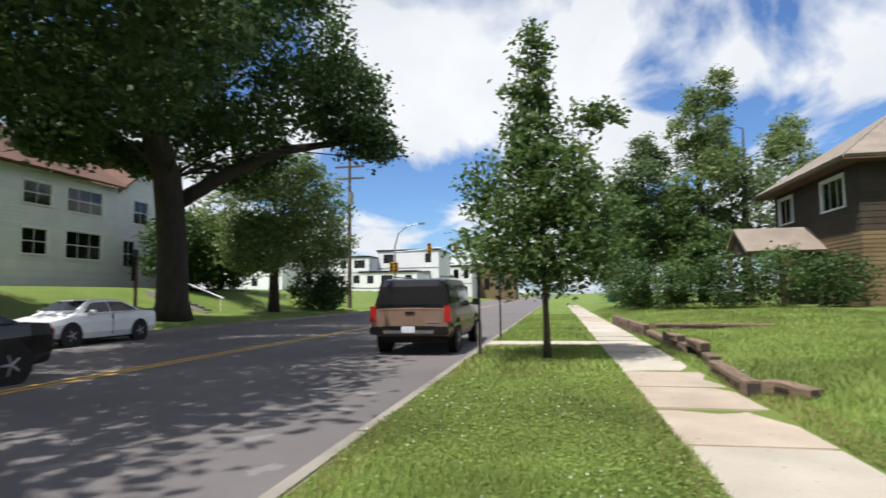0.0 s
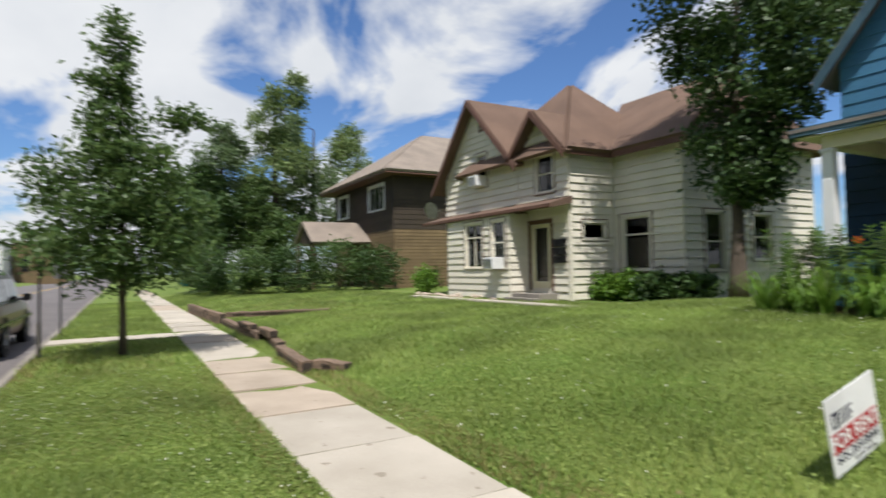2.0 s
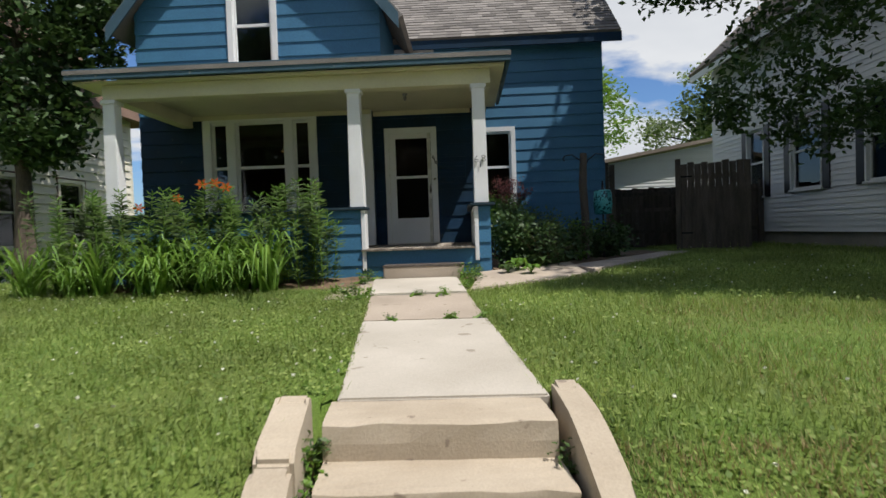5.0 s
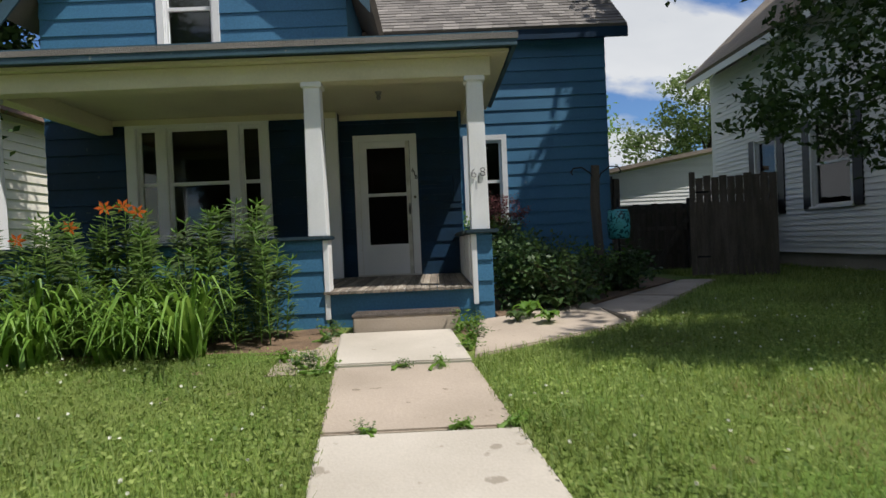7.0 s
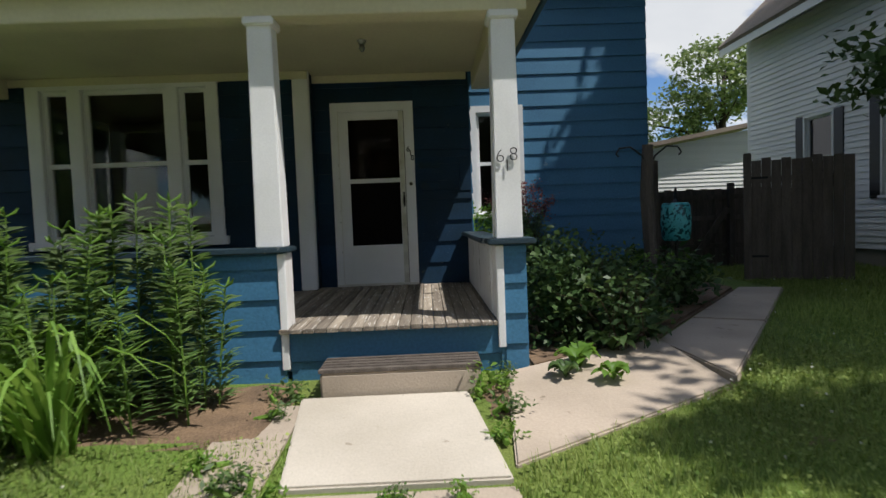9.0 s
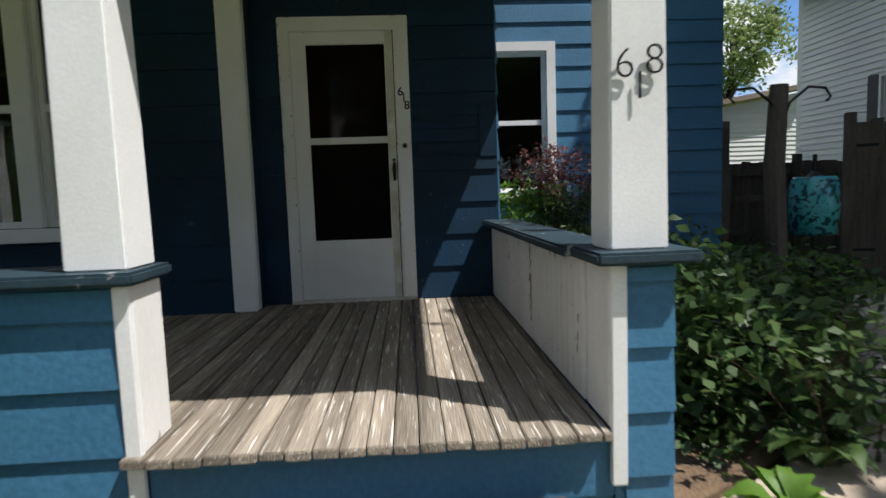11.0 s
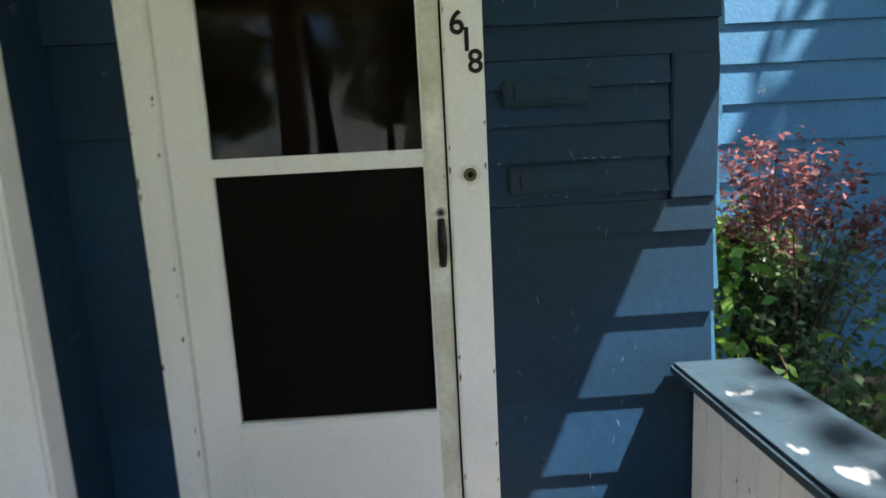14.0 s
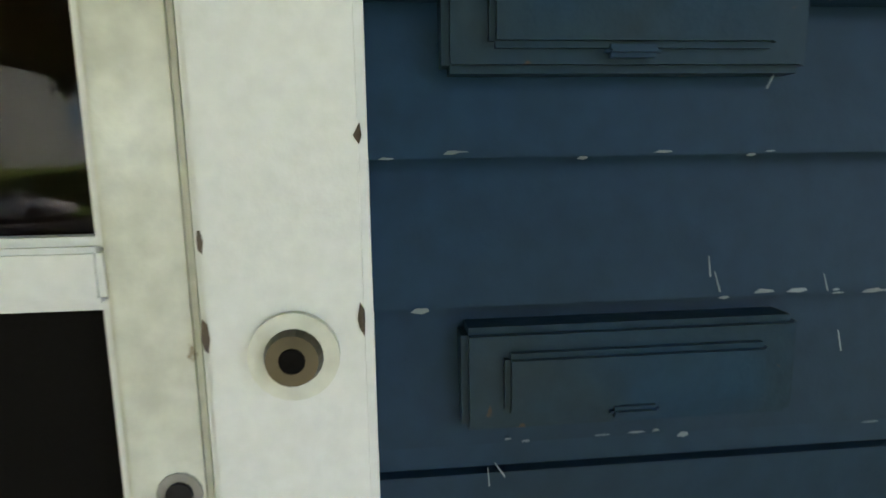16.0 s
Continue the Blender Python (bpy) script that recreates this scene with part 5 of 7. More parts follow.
def make_gate():
    """A tall board gate that stands open."""
    e = thing("fence_gate", "tall dark board gate standing open", "gate")
    rng = random.Random(8)
    m = frame_m((6.1, 2.0, 0), (1.1, -0.5, 0))
    u = 0.0
    while u < 1.2:
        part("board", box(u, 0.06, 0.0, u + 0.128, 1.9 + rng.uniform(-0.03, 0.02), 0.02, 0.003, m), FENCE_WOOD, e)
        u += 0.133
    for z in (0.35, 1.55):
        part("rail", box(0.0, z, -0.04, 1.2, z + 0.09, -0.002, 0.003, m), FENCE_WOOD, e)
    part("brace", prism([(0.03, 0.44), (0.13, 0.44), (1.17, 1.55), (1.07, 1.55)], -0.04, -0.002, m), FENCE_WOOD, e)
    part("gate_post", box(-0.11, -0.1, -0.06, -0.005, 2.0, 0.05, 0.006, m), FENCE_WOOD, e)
    for z in (0.4, 1.6):
        part("hinge", box(-0.06, z, 0.021, 0.22, z + 0.035, 0.026, 0.001, m), BLACK_METAL, e)
    return e


make_gate()


def make_plank():
    e = thing("plank", "loose grey board leaning on the fence", "plank")
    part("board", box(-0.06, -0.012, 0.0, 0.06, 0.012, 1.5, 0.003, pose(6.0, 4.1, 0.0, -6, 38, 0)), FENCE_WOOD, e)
    return e


make_plank()


# ---- plants ----
def leaf_mesh(name, centres, size, seed, droop=0.0, slim=0.55, up=0.35):
    """One folded leaf blade round each centre."""
    rng = np.random.default_rng(seed)
    n = len(centres)
    d = rng.normal(size=(n, 3))
    d[:, 2] = d[:, 2] * 0.6 - droop
    d /= np.linalg.norm(d, axis=1)[:, None]
    nr = rng.normal(size=(n, 3))
    nr[:, 2] = np.abs(nr[:, 2]) + up
    s = np.cross(d, nr)
    s /= np.linalg.norm(s, axis=1)[:, None] + 1e-9
    f = np.cross(s, d)
    ln = size * rng.uniform(0.65, 1.3, n)[:, None]
    c = np.asarray(centres)
    v = np.empty((n, 4, 3))
    v[:, 0] = c - d * ln * 0.5
    v[:, 1] = c + s * ln * slim * 0.5 + f * ln * 0.06
    v[:, 2] = c + d * ln * 0.5 - f * ln * 0.1
    v[:, 3] = c - s * ln * slim * 0.5 + f * ln * 0.06
    return quads(name, v)


def quads(name, v):
    n = len(v)
    me = bpy.data.meshes.new(name)
    me.vertices.add(4 * n)
    me.vertices.foreach_set("co", v.reshape(-1).astype(np.float32))
    me.loops.add(4 * n)
    me.loops.foreach_set("vertex_index", np.arange(4 * n, dtype=np.int32))
    me.polygons.add(n)
    me.polygons.foreach_set("loop_start", np.arange(0, 4 * n, 4, dtype=np.int32))
    me.update(calc_edges=True)
    return me


def triangles(name, v):
    n = len(v)
    me = bpy.data.meshes.new(name)
    me.vertices.add(3 * n)
    me.vertices.foreach_set("co", v.reshape(-1).astype(np.float32))
    me.loops.add(3 * n)
    me.loops.foreach_set("vertex_index", np.arange(3 * n, dtype=np.int32))
    me.polygons.add(n)
    me.polygons.foreach_set("loop_start", np.arange(0, 3 * n, 3, dtype=np.int32))
    me.update(calc_edges=True)
    return me


def mesh_part(name, me, material, parent, label="", kind=""):
    me.materials.append(material)
    ob = new(name, me)
    ob.parent = parent
    return tagged(ob, label, kind=kind)


def blob_points(rng, centre, radii, clumps, per, spread, shell=0.55):
    """Leaf places in clumps that fill the outer part of an uneven ellipsoid."""
    d = rng.normal(size=(clumps, 3))
    d /= np.linalg.norm(d, axis=1)[:, None]
    r = shell + (1 - shell) * rng.random(clumps) ** 0.6
    r *= 0.85 + 0.3 * rng.random(clumps)
    cc = np.asarray(centre) + d * r[:, None] * np.asarray(radii)
    pts = np.repeat(cc, per, 0) + rng.normal(size=(clumps * per, 3)) * spread * np.array([1, 1, 0.7])
    return cc, pts


def tree(name, label, trunk, radii, blobs, leaf, leaf_m, bark_m, seed, limbs=10, droop=0.15, slim=0.55, seg=12):
    """trunk: points from the ground up; blobs: centre, radii, clumps, leaves in a clump, spread."""
    e = thing(name, label, "tree")
    rng = np.random.default_rng(seed)
    bm = bmesh.new()
    tube_into(bm, trunk, radii, seg)
    allpts, tips = [], []
    for centre, rr, clumps, per, spread, *size in blobs:
        cc, pts = blob_points(rng, centre, rr, clumps, per, spread)
        allpts.append((size[0] if size else leaf, pts))
        tips.append(cc)
    tips = np.concatenate(tips)
    part("trunk", bm, bark_m, e, smooth=True)
    tops = [Vector(p) for p in trunk[len(trunk) // 2:]]
    for k in range(limbs):
        tip = Vector(tips[rng.integers(len(tips))])
        start = min(tops, key=lambda q: (q - tip).length + 2.5 * max(0, q.z - tip.z + 0.3))
        i = trunk.index(tuple(start)) if tuple(start) in trunk else len(trunk) - 1
        r0 = radii[min(i, len(radii) - 1)] * 0.5
        mid = start.lerp(tip, 0.5) + Vector((rng.normal() * 0.1, rng.normal() * 0.1, 0.12)) * (tip - start).length * 0.6
        q = [start, start.lerp(mid, 0.5) + Vector((0, 0, 0.03)) * (tip - start).length, mid, mid.lerp(tip, 0.5), tip]
        part("limb", tube([tuple(p) for p in q], [r0, r0 * 0.75, r0 * 0.5, r0 * 0.3, r0 * 0.1], 7), bark_m, e, smooth=True)
    for k, size in enumerate(sorted({q for q, _ in allpts}, reverse=True)):
        pts = np.concatenate([p for q, p in allpts if q == size])
        mesh_part("crown", leaf_mesh("crown", pts, size, seed + 7 + k, droop, slim), leaf_m, e)
    return e


# young street tree in the grass strip
B = (-11.35, -12.8, -0.82)
tree("tree", "young maple street tree with a narrow leafy top", [B, (-11.35, -12.8, -0.2), (-11.33, -12.82, 0.8), (-11.35, -12.8, 2.2), (-11.3, -12.82, 3.8), (-11.35, -12.85, 5.6)], [0.085, 0.065, 0.06, 0.05, 0.03, 0.012],
     [((-11.3, -12.8, 1.6), (1.7, 1.75, 1.15), 165, 36, 0.17), ((-11.3, -12.8, 1.5), (1.0, 1.0, 0.9), 90, 36, 0.2), ((-11.3, -12.85, 2.6), (1.15, 1.25, 0.9), 115, 34, 0.16), ((-11.3, -13.0, 3.7), (0.5, 0.45, 1.1), 76, 32, 0.13), ((-11.3, -12.9, 5.2), (0.3, 0.3, 0.95), 34, 30, 0.12),
      ((-11.3, -12.0, 3.8), (0.3, 0.35, 0.55), 16, 26, 0.11), ((-11.3, -11.5, 4.0), (0.2, 0.3, 0.25), 8, 24, 0.1), ((-11.3, -13.5, 4.6), (0.2, 0.25, 0.3), 6, 24, 0.1), ((-11.3, -14.1, 2.5), (0.3, 0.4, 0.4), 12, 26, 0.12)],
     0.13, LEAF_MID, BARK, 21, 22)
# large old tree across the street
B = (-25.2, -31.2, -0.62)
tree("tree", "huge old street tree with a leaning dark trunk", [B, (-25.15, -31.2, 0.3), (-24.9, -31.1, 3.2), (-24.3, -31.0, 6.2), (-22.7, -30.7, 8.4), (-20.6, -30.0, 10.6), (-19.5, -29.5, 13.0)], [1.0, 0.78, 0.68, 0.66, 0.55, 0.4, 0.2],
     [((-19.5, -29.0, 13.4), (6.5, 6.5, 4.0), 230, 46, 0.44), ((-26.5, -28.5, 13.5), (6.0, 6.0, 5.0), 330, 46, 0.46), ((-15.5, -27.0, 10.0), (4.5, 5.0, 3.2), 180, 46, 0.46), ((-29.0, -31.0, 9.0), (3.0, 3.5, 2.3), 115, 46, 0.42), ((-23.4, -33.7, 9.5), (2.2, 2.2, 1.1), 70, 46, 0.4), ((-21.2, -35.6, 10.2), (2.4, 2.4, 1.2), 80, 46, 0.4), ((-22.6, -34.6, 7.9), (2.8, 2.4, 0.8), 70, 46, 0.34), ((-24.5, -32.6, 7.4), (1.6, 1.4, 0.7), 36, 46, 0.32),
      ((-31.5, -24.8, 11.8), (3.6, 2.4, 2.6), 130, 46, 0.42), ((-31.0, -23.0, 9.4), (2.4, 1.6, 1.2), 50, 44, 0.36), ((-20.6, -30.0, 8.8), (2.6, 2.6, 1.4), 34, 46, 0.4), ((-14.0, -29.5, 7.6), (2.5, 2.5, 1.6), 50, 40, 0.4)],
     0.34, LEAF_DARK, DARK_BARK, 31, 26, 0.3)
limb = tube([(-25.0, -31.0, 5.2), (-27.0, -29.2, 7.1), (-29.0, -27.4, 8.6), (-30.6, -25.8, 9.2), (-31.8, -24.3, 9.6)], [0.42, 0.34, 0.28, 0.2, 0.1], 10)
part("limb", limb, DARK_BARK, bpy.data.objects["tree.001"], smooth=True)
# its neighbour whose crown shades the near street
tree("tree", "broad old street tree shading the road", [(-4.0, -30.5, -0.62), (-4.0, -30.4, 3.0), (-4.2, -29.8, 6.0), (-4.5, -28.5, 9.0)], [0.7, 0.5, 0.42, 0.25],
     [((-4.5, -25.0, 11.0), (7.5, 5.0, 3.0), 300, 40, 0.5), ((-9.5, -23.5, 10.0), (4.5, 3.8, 2.2), 170, 40, 0.5), ((0.5, -22.5, 10.5), (6.0, 4.0, 2.2), 170, 40, 0.5)], 0.32, LEAF_DARK, DARK_BARK, 33, 16, 0.3)
# bright tree on the far bank
tree("tree", "rounded bright green tree on the grassy bank", [(-37.5, -32.2, -0.6), (-37.5, -32.2, 1.5), (-37.4, -32.1, 3.5), (-37.5, -32.0, 6.0)], [0.42, 0.34, 0.28, 0.15],
     [((-37.5, -32.0, 6.6), (5.4, 4.8, 3.4), 250, 44, 0.42), ((-36.0, -31.0, 9.0), (3.6, 3.0, 1.8), 80, 44, 0.4), ((-42.0, -31.0, 4.6), (3.2, 2.5, 2.2), 130, 44, 0.4), ((-34.0, -31.5, 3.9), (2.6, 2.2, 1.9), 120, 44, 0.4)], 0.3, LEAF_SOFT, DARK_BARK, 41, 16)
for k, (x, y, h, w) in enumerate(((-38.0, -39.5, 5.5, 3.2), (-44.0, -40.5, 6.5, 3.4))):
    tree("tree", "dense dark tree at the top of the bank", [(x, y, 0.9), (x, y, 2.5), (x, y, 4.5)], [0.3, 0.22, 0.1], [((x, y, 1.2 + h * 0.5), (w, w * 0.8, h * 0.5), 220, 36, 0.45)], 0.36, LEAF_DARK, DARK_BARK, 640 + k, 7)
# trees behind the brown house and along the corner
for k, (c, h, w, mt) in enumerate((((-46.0, -6.0), 12.5, 3.0, LEAF_GREY), ((-47.0, -1.6), 16.8, 3.4, LEAF_SOFT), ((-49.0, 2.2), 15.0, 3.6, LEAF_GREY), ((-51.0, 7.0), 14.8, 4.4, LEAF_SOFT), ((-44.0, -7.6), 8.5, 2.8, LEAF_DARK), ((-45.0, -3.6), 8.0, 3.2, LEAF_MID), ((-60.0, -6.0), 9.0, 4.0, LEAF_DARK))):
    x, y = c
    rngk = random.Random(50 + k)
    blobs = []
    for j in range(9):
        z = h * (0.25 + 0.68 * j / 8)
        ww = w * (0.62 + 0.3 * math.sin(math.pi * min(1, (j + 1.5) / 8)) if j < 7 else 0.35)
        blobs.append(((x + rngk.uniform(-1, 1) * w * 0.55, y + rngk.uniform(-1, 1) * w * 0.55, z), (ww * 0.75, ww * 0.75, h * 0.085), 40, 30, 0.3))
    tree("tree", "tall green deciduous tree behind the houses", [(x, y, -0.4), (x, y, h * 0.3), (x + 0.3, y, h * 0.6), (x, y + 0.2, h * 0.9)], [0.4, 0.3, 0.2, 0.05], blobs, 0.3, mt, DARK_BARK, 60 + k, 12)
# tree between the off-white and the blue house
B = (-7.15, 0.35, -0.15)
tree("tree", "slender garden tree with a pale forked trunk", [B, (-7.15, 0.35, 0.5), (-7.1, 0.35, 1.9), (-7.2, 0.4, 3.5), (-7.1, 0.5, 5.5), (-7.0, 0.5, 8.0)], [0.27, 0.2, 0.13, 0.13, 0.1, 0.04],
     # lobe at 12.6 m is unseen, added to dapple the rear wing
     [((-7.5, 0.5, 3.6), (0.9, 1.0, 1.0), 36, 34, 0.2), ((-6.9, 0.6, 5.4), (1.2, 1.3, 1.3), 84, 36, 0.22), ((-6.1, 0.7, 4.6), (0.6, 0.7, 0.8), 44, 34, 0.18), ((-8.2, 0.5, 6.3), (0.7, 0.8, 0.7), 40, 34, 0.2), ((-7.3, 0.6, 7.6), (2.0, 2.0, 1.6), 160, 36, 0.26), ((-6.3, -1.6, 12.6), (1.6, 1.2, 1.5), 110, 36, 0.3), ((-6.5, 2.8, 8.0), (1.3, 2.0, 1.7), 230, 36, 0.28), ((-6.7, 0.5, 3.2), (0.75, 0.7, 1.2), 60, 32, 0.18), ((-5.6, 0.8, 6.0), (0.9, 1.0, 1.2), 60, 34, 0.22), ((-6.8, 0.4, 2.7), (0.6, 0.7, 0.5), 24, 30, 0.18)],
     0.17, LEAF_DARK, BARK, 71, 18, 0.35)
# tree beside the white house, hanging over the lawn
tree("tree", "spreading shade tree with low hanging branches", [(10.3, -4.2, -0.3), (10.2, -4.2, 2.0), (9.8, -3.8, 4.0), (9.0, -3.2, 6.0), (8.4, -2.8, 8.5)], [0.42, 0.34, 0.28, 0.2, 0.08],
     # high lobes lie out of view, added to shade wing wall, lawn and fence
     [((9.35, -2.4, 8.0), (3.75, 2.8, 1.6), 640, 46, 0.36, 0.24), ((9.4, -2.5, 8.3), (2.9, 2.2, 1.0), 320, 46, 0.38, 0.24), ((8.0, 0.4, 8.3), (1.45, 1.5, 2.2), 360, 44, 0.28, 0.24), ((8.0, 0.4, 8.3), (0.8, 0.8, 1.4), 130, 44, 0.28, 0.24),
      ((7.7, -6.1, 8.0), (1.7, 0.45, 0.45), 80, 40, 0.22, 0.22), ((9.9, -6.2, 7.8), (1.6, 1.3, 0.8), 190, 40, 0.3, 0.24), ((12.0, -4.5, 7.5), (3.5, 3.4, 2.2), 420, 44, 0.38, 0.24), ((9.2, 4.0, 10.0), (2.0, 3.0, 1.0), 260, 44, 0.34, 0.24), ((10.4, 2.2, 10.4), (3.4, 2.6, 1.6), 420, 44, 0.36, 0.24), ((10.2, 0.0, 10.8), (1.9, 1.8, 2.2), 420, 44, 0.34, 0.24),
      ((6.2, -1.4, 2.75), (0.95, 0.9, 0.5), 30, 30, 0.13), ((5.4, -1.4, 2.3), (0.4, 0.5, 0.25), 12, 30, 0.12), ((7.1, -1.4, 2.3), (0.9, 0.9, 0.6), 44, 32, 0.14), ((6.7, -1.4, 3.6), (1.0, 0.9, 0.5), 32, 30, 0.14), ((5.1, -1.4, 4.3), (0.9, 0.6, 0.3), 24, 30, 0.14),
      ((8.0, -2.4, 4.8), (2.2, 2.0, 1.2), 150, 38, 0.24), ((5.4, -2.4, 5.3), (1.0, 1.2, 0.5), 34, 34, 0.18), ((8.4, -2.4, 1.7), (1.0, 1.2, 0.5), 34, 34, 0.18)],
     0.12, LEAF_DARK, DARK_BARK, 81, 26, 0.4)
# trees and verge growth across the street, seen in the panes
for k, (x, y, h, w) in enumerate(((4.5, -32.0, 12.0, 5.0), (13.0, -31.5, 13.0, 5.0), (-13.5, -38.5, 11.0, 4.5), (22.0, -33.0, 12.0, 5.0), (-1.5, -52.0, 15.0, 6.0), (12.0, -52.0, 15.0, 6.0), (18.0, -8.0, 11.0, 4.5))):
    tree("tree", "leafy street tree across the road", [(x, y, -0.7 if y > -34 and y < -20 else 0.4 if y < -34 else -0.6), (x, y, h * 0.3), (x + 0.2, y + 0.3, h * 0.6)], [0.42, 0.32, 0.15], [((x, y + 0.5, h * 0.68), (w * 1.15, w * 0.9, h * 0.32), 300, 36, 0.5), ((x + 1, y + 1.5, h * 0.42), (w * 0.8, w * 0.6, h * 0.14), 100, 34, 0.45)], 0.42, LEAF_DARK, DARK_BARK, 700 + k, 9, 0.3)
tree("tree", "leafy green tree behind the garage", [(8.2, 22.0, 0), (8.2, 22.0, 3.0), (8.3, 22, 6.0)], [0.3, 0.22, 0.08], [((8.2, 22, 6.6), (2.6, 2.5, 2.6), 120, 34, 0.35), ((6.0, 24, 3.4), (3.5, 2, 1.4), 60, 34, 0.35)], 0.26, LEAF_LIGHT, DARK_BARK, 91, 8)
tree("tree", "leafy green tree beyond the garage", [(17.0, 24.0, 0), (17.0, 24.0, 4.0), (17.2, 24, 8.0)], [0.35, 0.26, 0.1], [((17.0, 24, 8.0), (2.6, 2.4, 2.2), 130, 34, 0.35), ((14.5, 25, 6.0), (2.2, 2, 1.6), 60, 34, 0.35)], 0.28, LEAF_SOFT, DARK_BARK, 93, 9)
tree("tree", "leafy green tree behind the fence", [(1.5, 24.0, 0), (1.5, 24.0, 3.0), (1.5, 24, 5.0)], [0.3, 0.22, 0.08], [((3.5, 24, 3.2), (3.2, 2.5, 1.4), 90, 34, 0.35)], 0.26, LEAF_MID, DARK_BARK, 92, 8)


def shrub(name, label, blobs, leaf, leaf_m, seed, base, stems=7, slim=0.6, stem_m=None, up=0.35, droop=0.0):
    e = thing(name, label, "shrub")
    rng = np.random.default_rng(seed)
    pts, tips = [], []
    for centre, rr, clumps, per, spread in blobs:
        cc, p = blob_points(rng, centre, rr, clumps, per, spread, 0.35)
        pts.append(p)
        tips.append(cc)
    tips = np.concatenate(tips)
    bx, by, bz = base
    for k in range(stems):
        t = tips[rng.integers(len(tips))]
        a = (bx + rng.normal() * 0.06, by + rng.normal() * 0.06, bz)
        mid = ((a[0] + t[0]) / 2 + rng.normal() * 0.05, (a[1] + t[1]) / 2, bz + (t[2] - bz) * 0.6)
        part("stem", tube([a, mid, tuple(t)], [0.018, 0.012, 0.005], 5), stem_m or BARK, e)
    mesh_part("foliage", leaf_mesh("foliage", np.concatenate(pts), leaf, seed + 3, droop, slim, up), leaf_m, e)
    return e


# hedge of bushes before the brown house
for k, (x, y, w, h) in enumerate(((-28.6, -0.2, 1.7, 2.6), (-29.2, -2.4, 1.8, 2.9), (-29.8, -4.6, 1.7, 2.7), (-31.0, -6.6, 1.7, 2.6), (-34.0, -8.0, 1.8, 2.6), (-38.0, -8.5, 2.0, 3.0))):
    g = -0.42
    shrub("bush", "dense green garden bush in a row", [((x, y, g + h * 0.5), (w * 0.8, w * 0.75, h * 0.5), 110, 36, 0.22)], 0.16, LEAF_MID if k % 2 else LEAF_DARK, 100 + k, (x, y, g), 8)
shrub("bush", "round dark bush at the foot of the bank", [((-44.0, -31.6, 1.0), (2.4, 2.2, 1.7), 170, 36, 0.3)], 0.25, LEAF_DARK, 115, (-44.0, -31.6, -0.6), 8)
shrub("bush", "small green bush beside the off-white house", [((-20.6, -1.2, 0.3), (0.7, 0.6, 0.7), 50, 30, 0.15)], 0.14, LEAF_LIGHT, 116, (-20.6, -1.2, -0.3), 6)
for k, (x, y, mt) in enumerate(((-11.6, 0.4, LEAF_LIGHT), (-10.6, 0.5, LEAF_LIGHT), (-9.6, 0.4, LEAF_DARK), (-8.6, 0.6, LEAF_DARK))):
    shrub("bush", "low leafy plants along the house wall", [((x, y, 0.12), (0.7, 0.45, 0.42), 50, 30, 0.13)], 0.16, mt, 120 + k, (x, y, -0.25), 5)
# red barberry and shade plants beside the porch
def sprig_shrub(label, base, stems, height, spread, leaf, per, low_m, top_m, seed, split=0.6, slim=0.5, lean=0.0):
    """Arching stems, each set with small leaves along its length."""
    e = thing("shrub", label, "shrub")
    rng = np.random.default_rng(seed)
    low, top = [], []
    for k in range(stems):
        a, h = rng.uniform(0, 6.283), height * rng.uniform(0.5, 1.0)
        r = spread * rng.uniform(0.15, 1.0)
        b = np.array(base) + [rng.normal() * 0.07, rng.normal() * 0.07, 0]
        q = []
        for i in range(6):
            t = i / 5
            q.append(tuple(b + [math.cos(a) * r * t ** 1.5 + lean * t, math.sin(a) * r * t ** 1.5, h * math.sin(1.45 * t) * 1.007]))
        part("stem", tube(q, [0.006, 0.005, 0.004, 0.003, 0.002, 0.001], 4), RUST_METAL, e)
        qa = np.array(q)
        t = rng.uniform(0.18, 1.0, per) * 5
        i0 = np.minimum(t.astype(int), 4)
        p = qa[i0] + (qa[i0 + 1] - qa[i0]) * (t - i0)[:, None] + rng.normal(size=(per, 3)) * leaf * 0.8
        up = t / 5 * (h / height) > split
        low.append(p[~up])
        top.append(p[up])
    for pts, mt in ((low, low_m), (top, top_m)):
        pts = np.concatenate(pts)
        if len(pts):
            mesh_part("foliage", leaf_mesh("foliage", pts, leaf, seed + 3, 0.0, slim), mt, e)
    return e


sprig_shrub("barberry bush with dark red upright tips", (2.35, 0.75, 0.0), 90, 1.66, 0.52, 0.036, 120, LEAF_GREY, LEAF_RED, 131, 0.64, 0.55)
sprig_shrub("leafy dark green stems along the porch rail", (2.5, -0.35, 0.0), 34, 1.05, 0.5, 0.058, 40, LEAF_DARK, LEAF_MID, 138, 0.7, 0.5)
sprig_shrub("leafy dark green stems along the porch rail", (2.2, 0.25, 0.0), 26, 1.05, 0.4, 0.06, 34, LEAF_DARK, LEAF_LIGHT, 139, 0.75, 0.5)
sprig_shrub("wild leafy stems in the shaded bed", (2.6, -2.2, 0.0), 30, 0.75, 0.5, 0.07, 30, LEAF_DARK, LEAF_MID, 140, 0.7, 0.5)
sprig_shrub("wild leafy stems in the shaded bed", (2.85, -1.55, 0.0), 30, 0.7, 0.6, 0.07, 30, LEAF_DARK, LEAF_MID, 141, 0.7, 0.5)
shrub("shrub", "pale green leafy shrub under the side window", [((2.05, 1.05, 0.85), (0.4, 0.5, 0.55), 60, 34, 0.1)], 0.07, LEAF_LIGHT, 132, (2.0, 1.0, 0.0), 8)
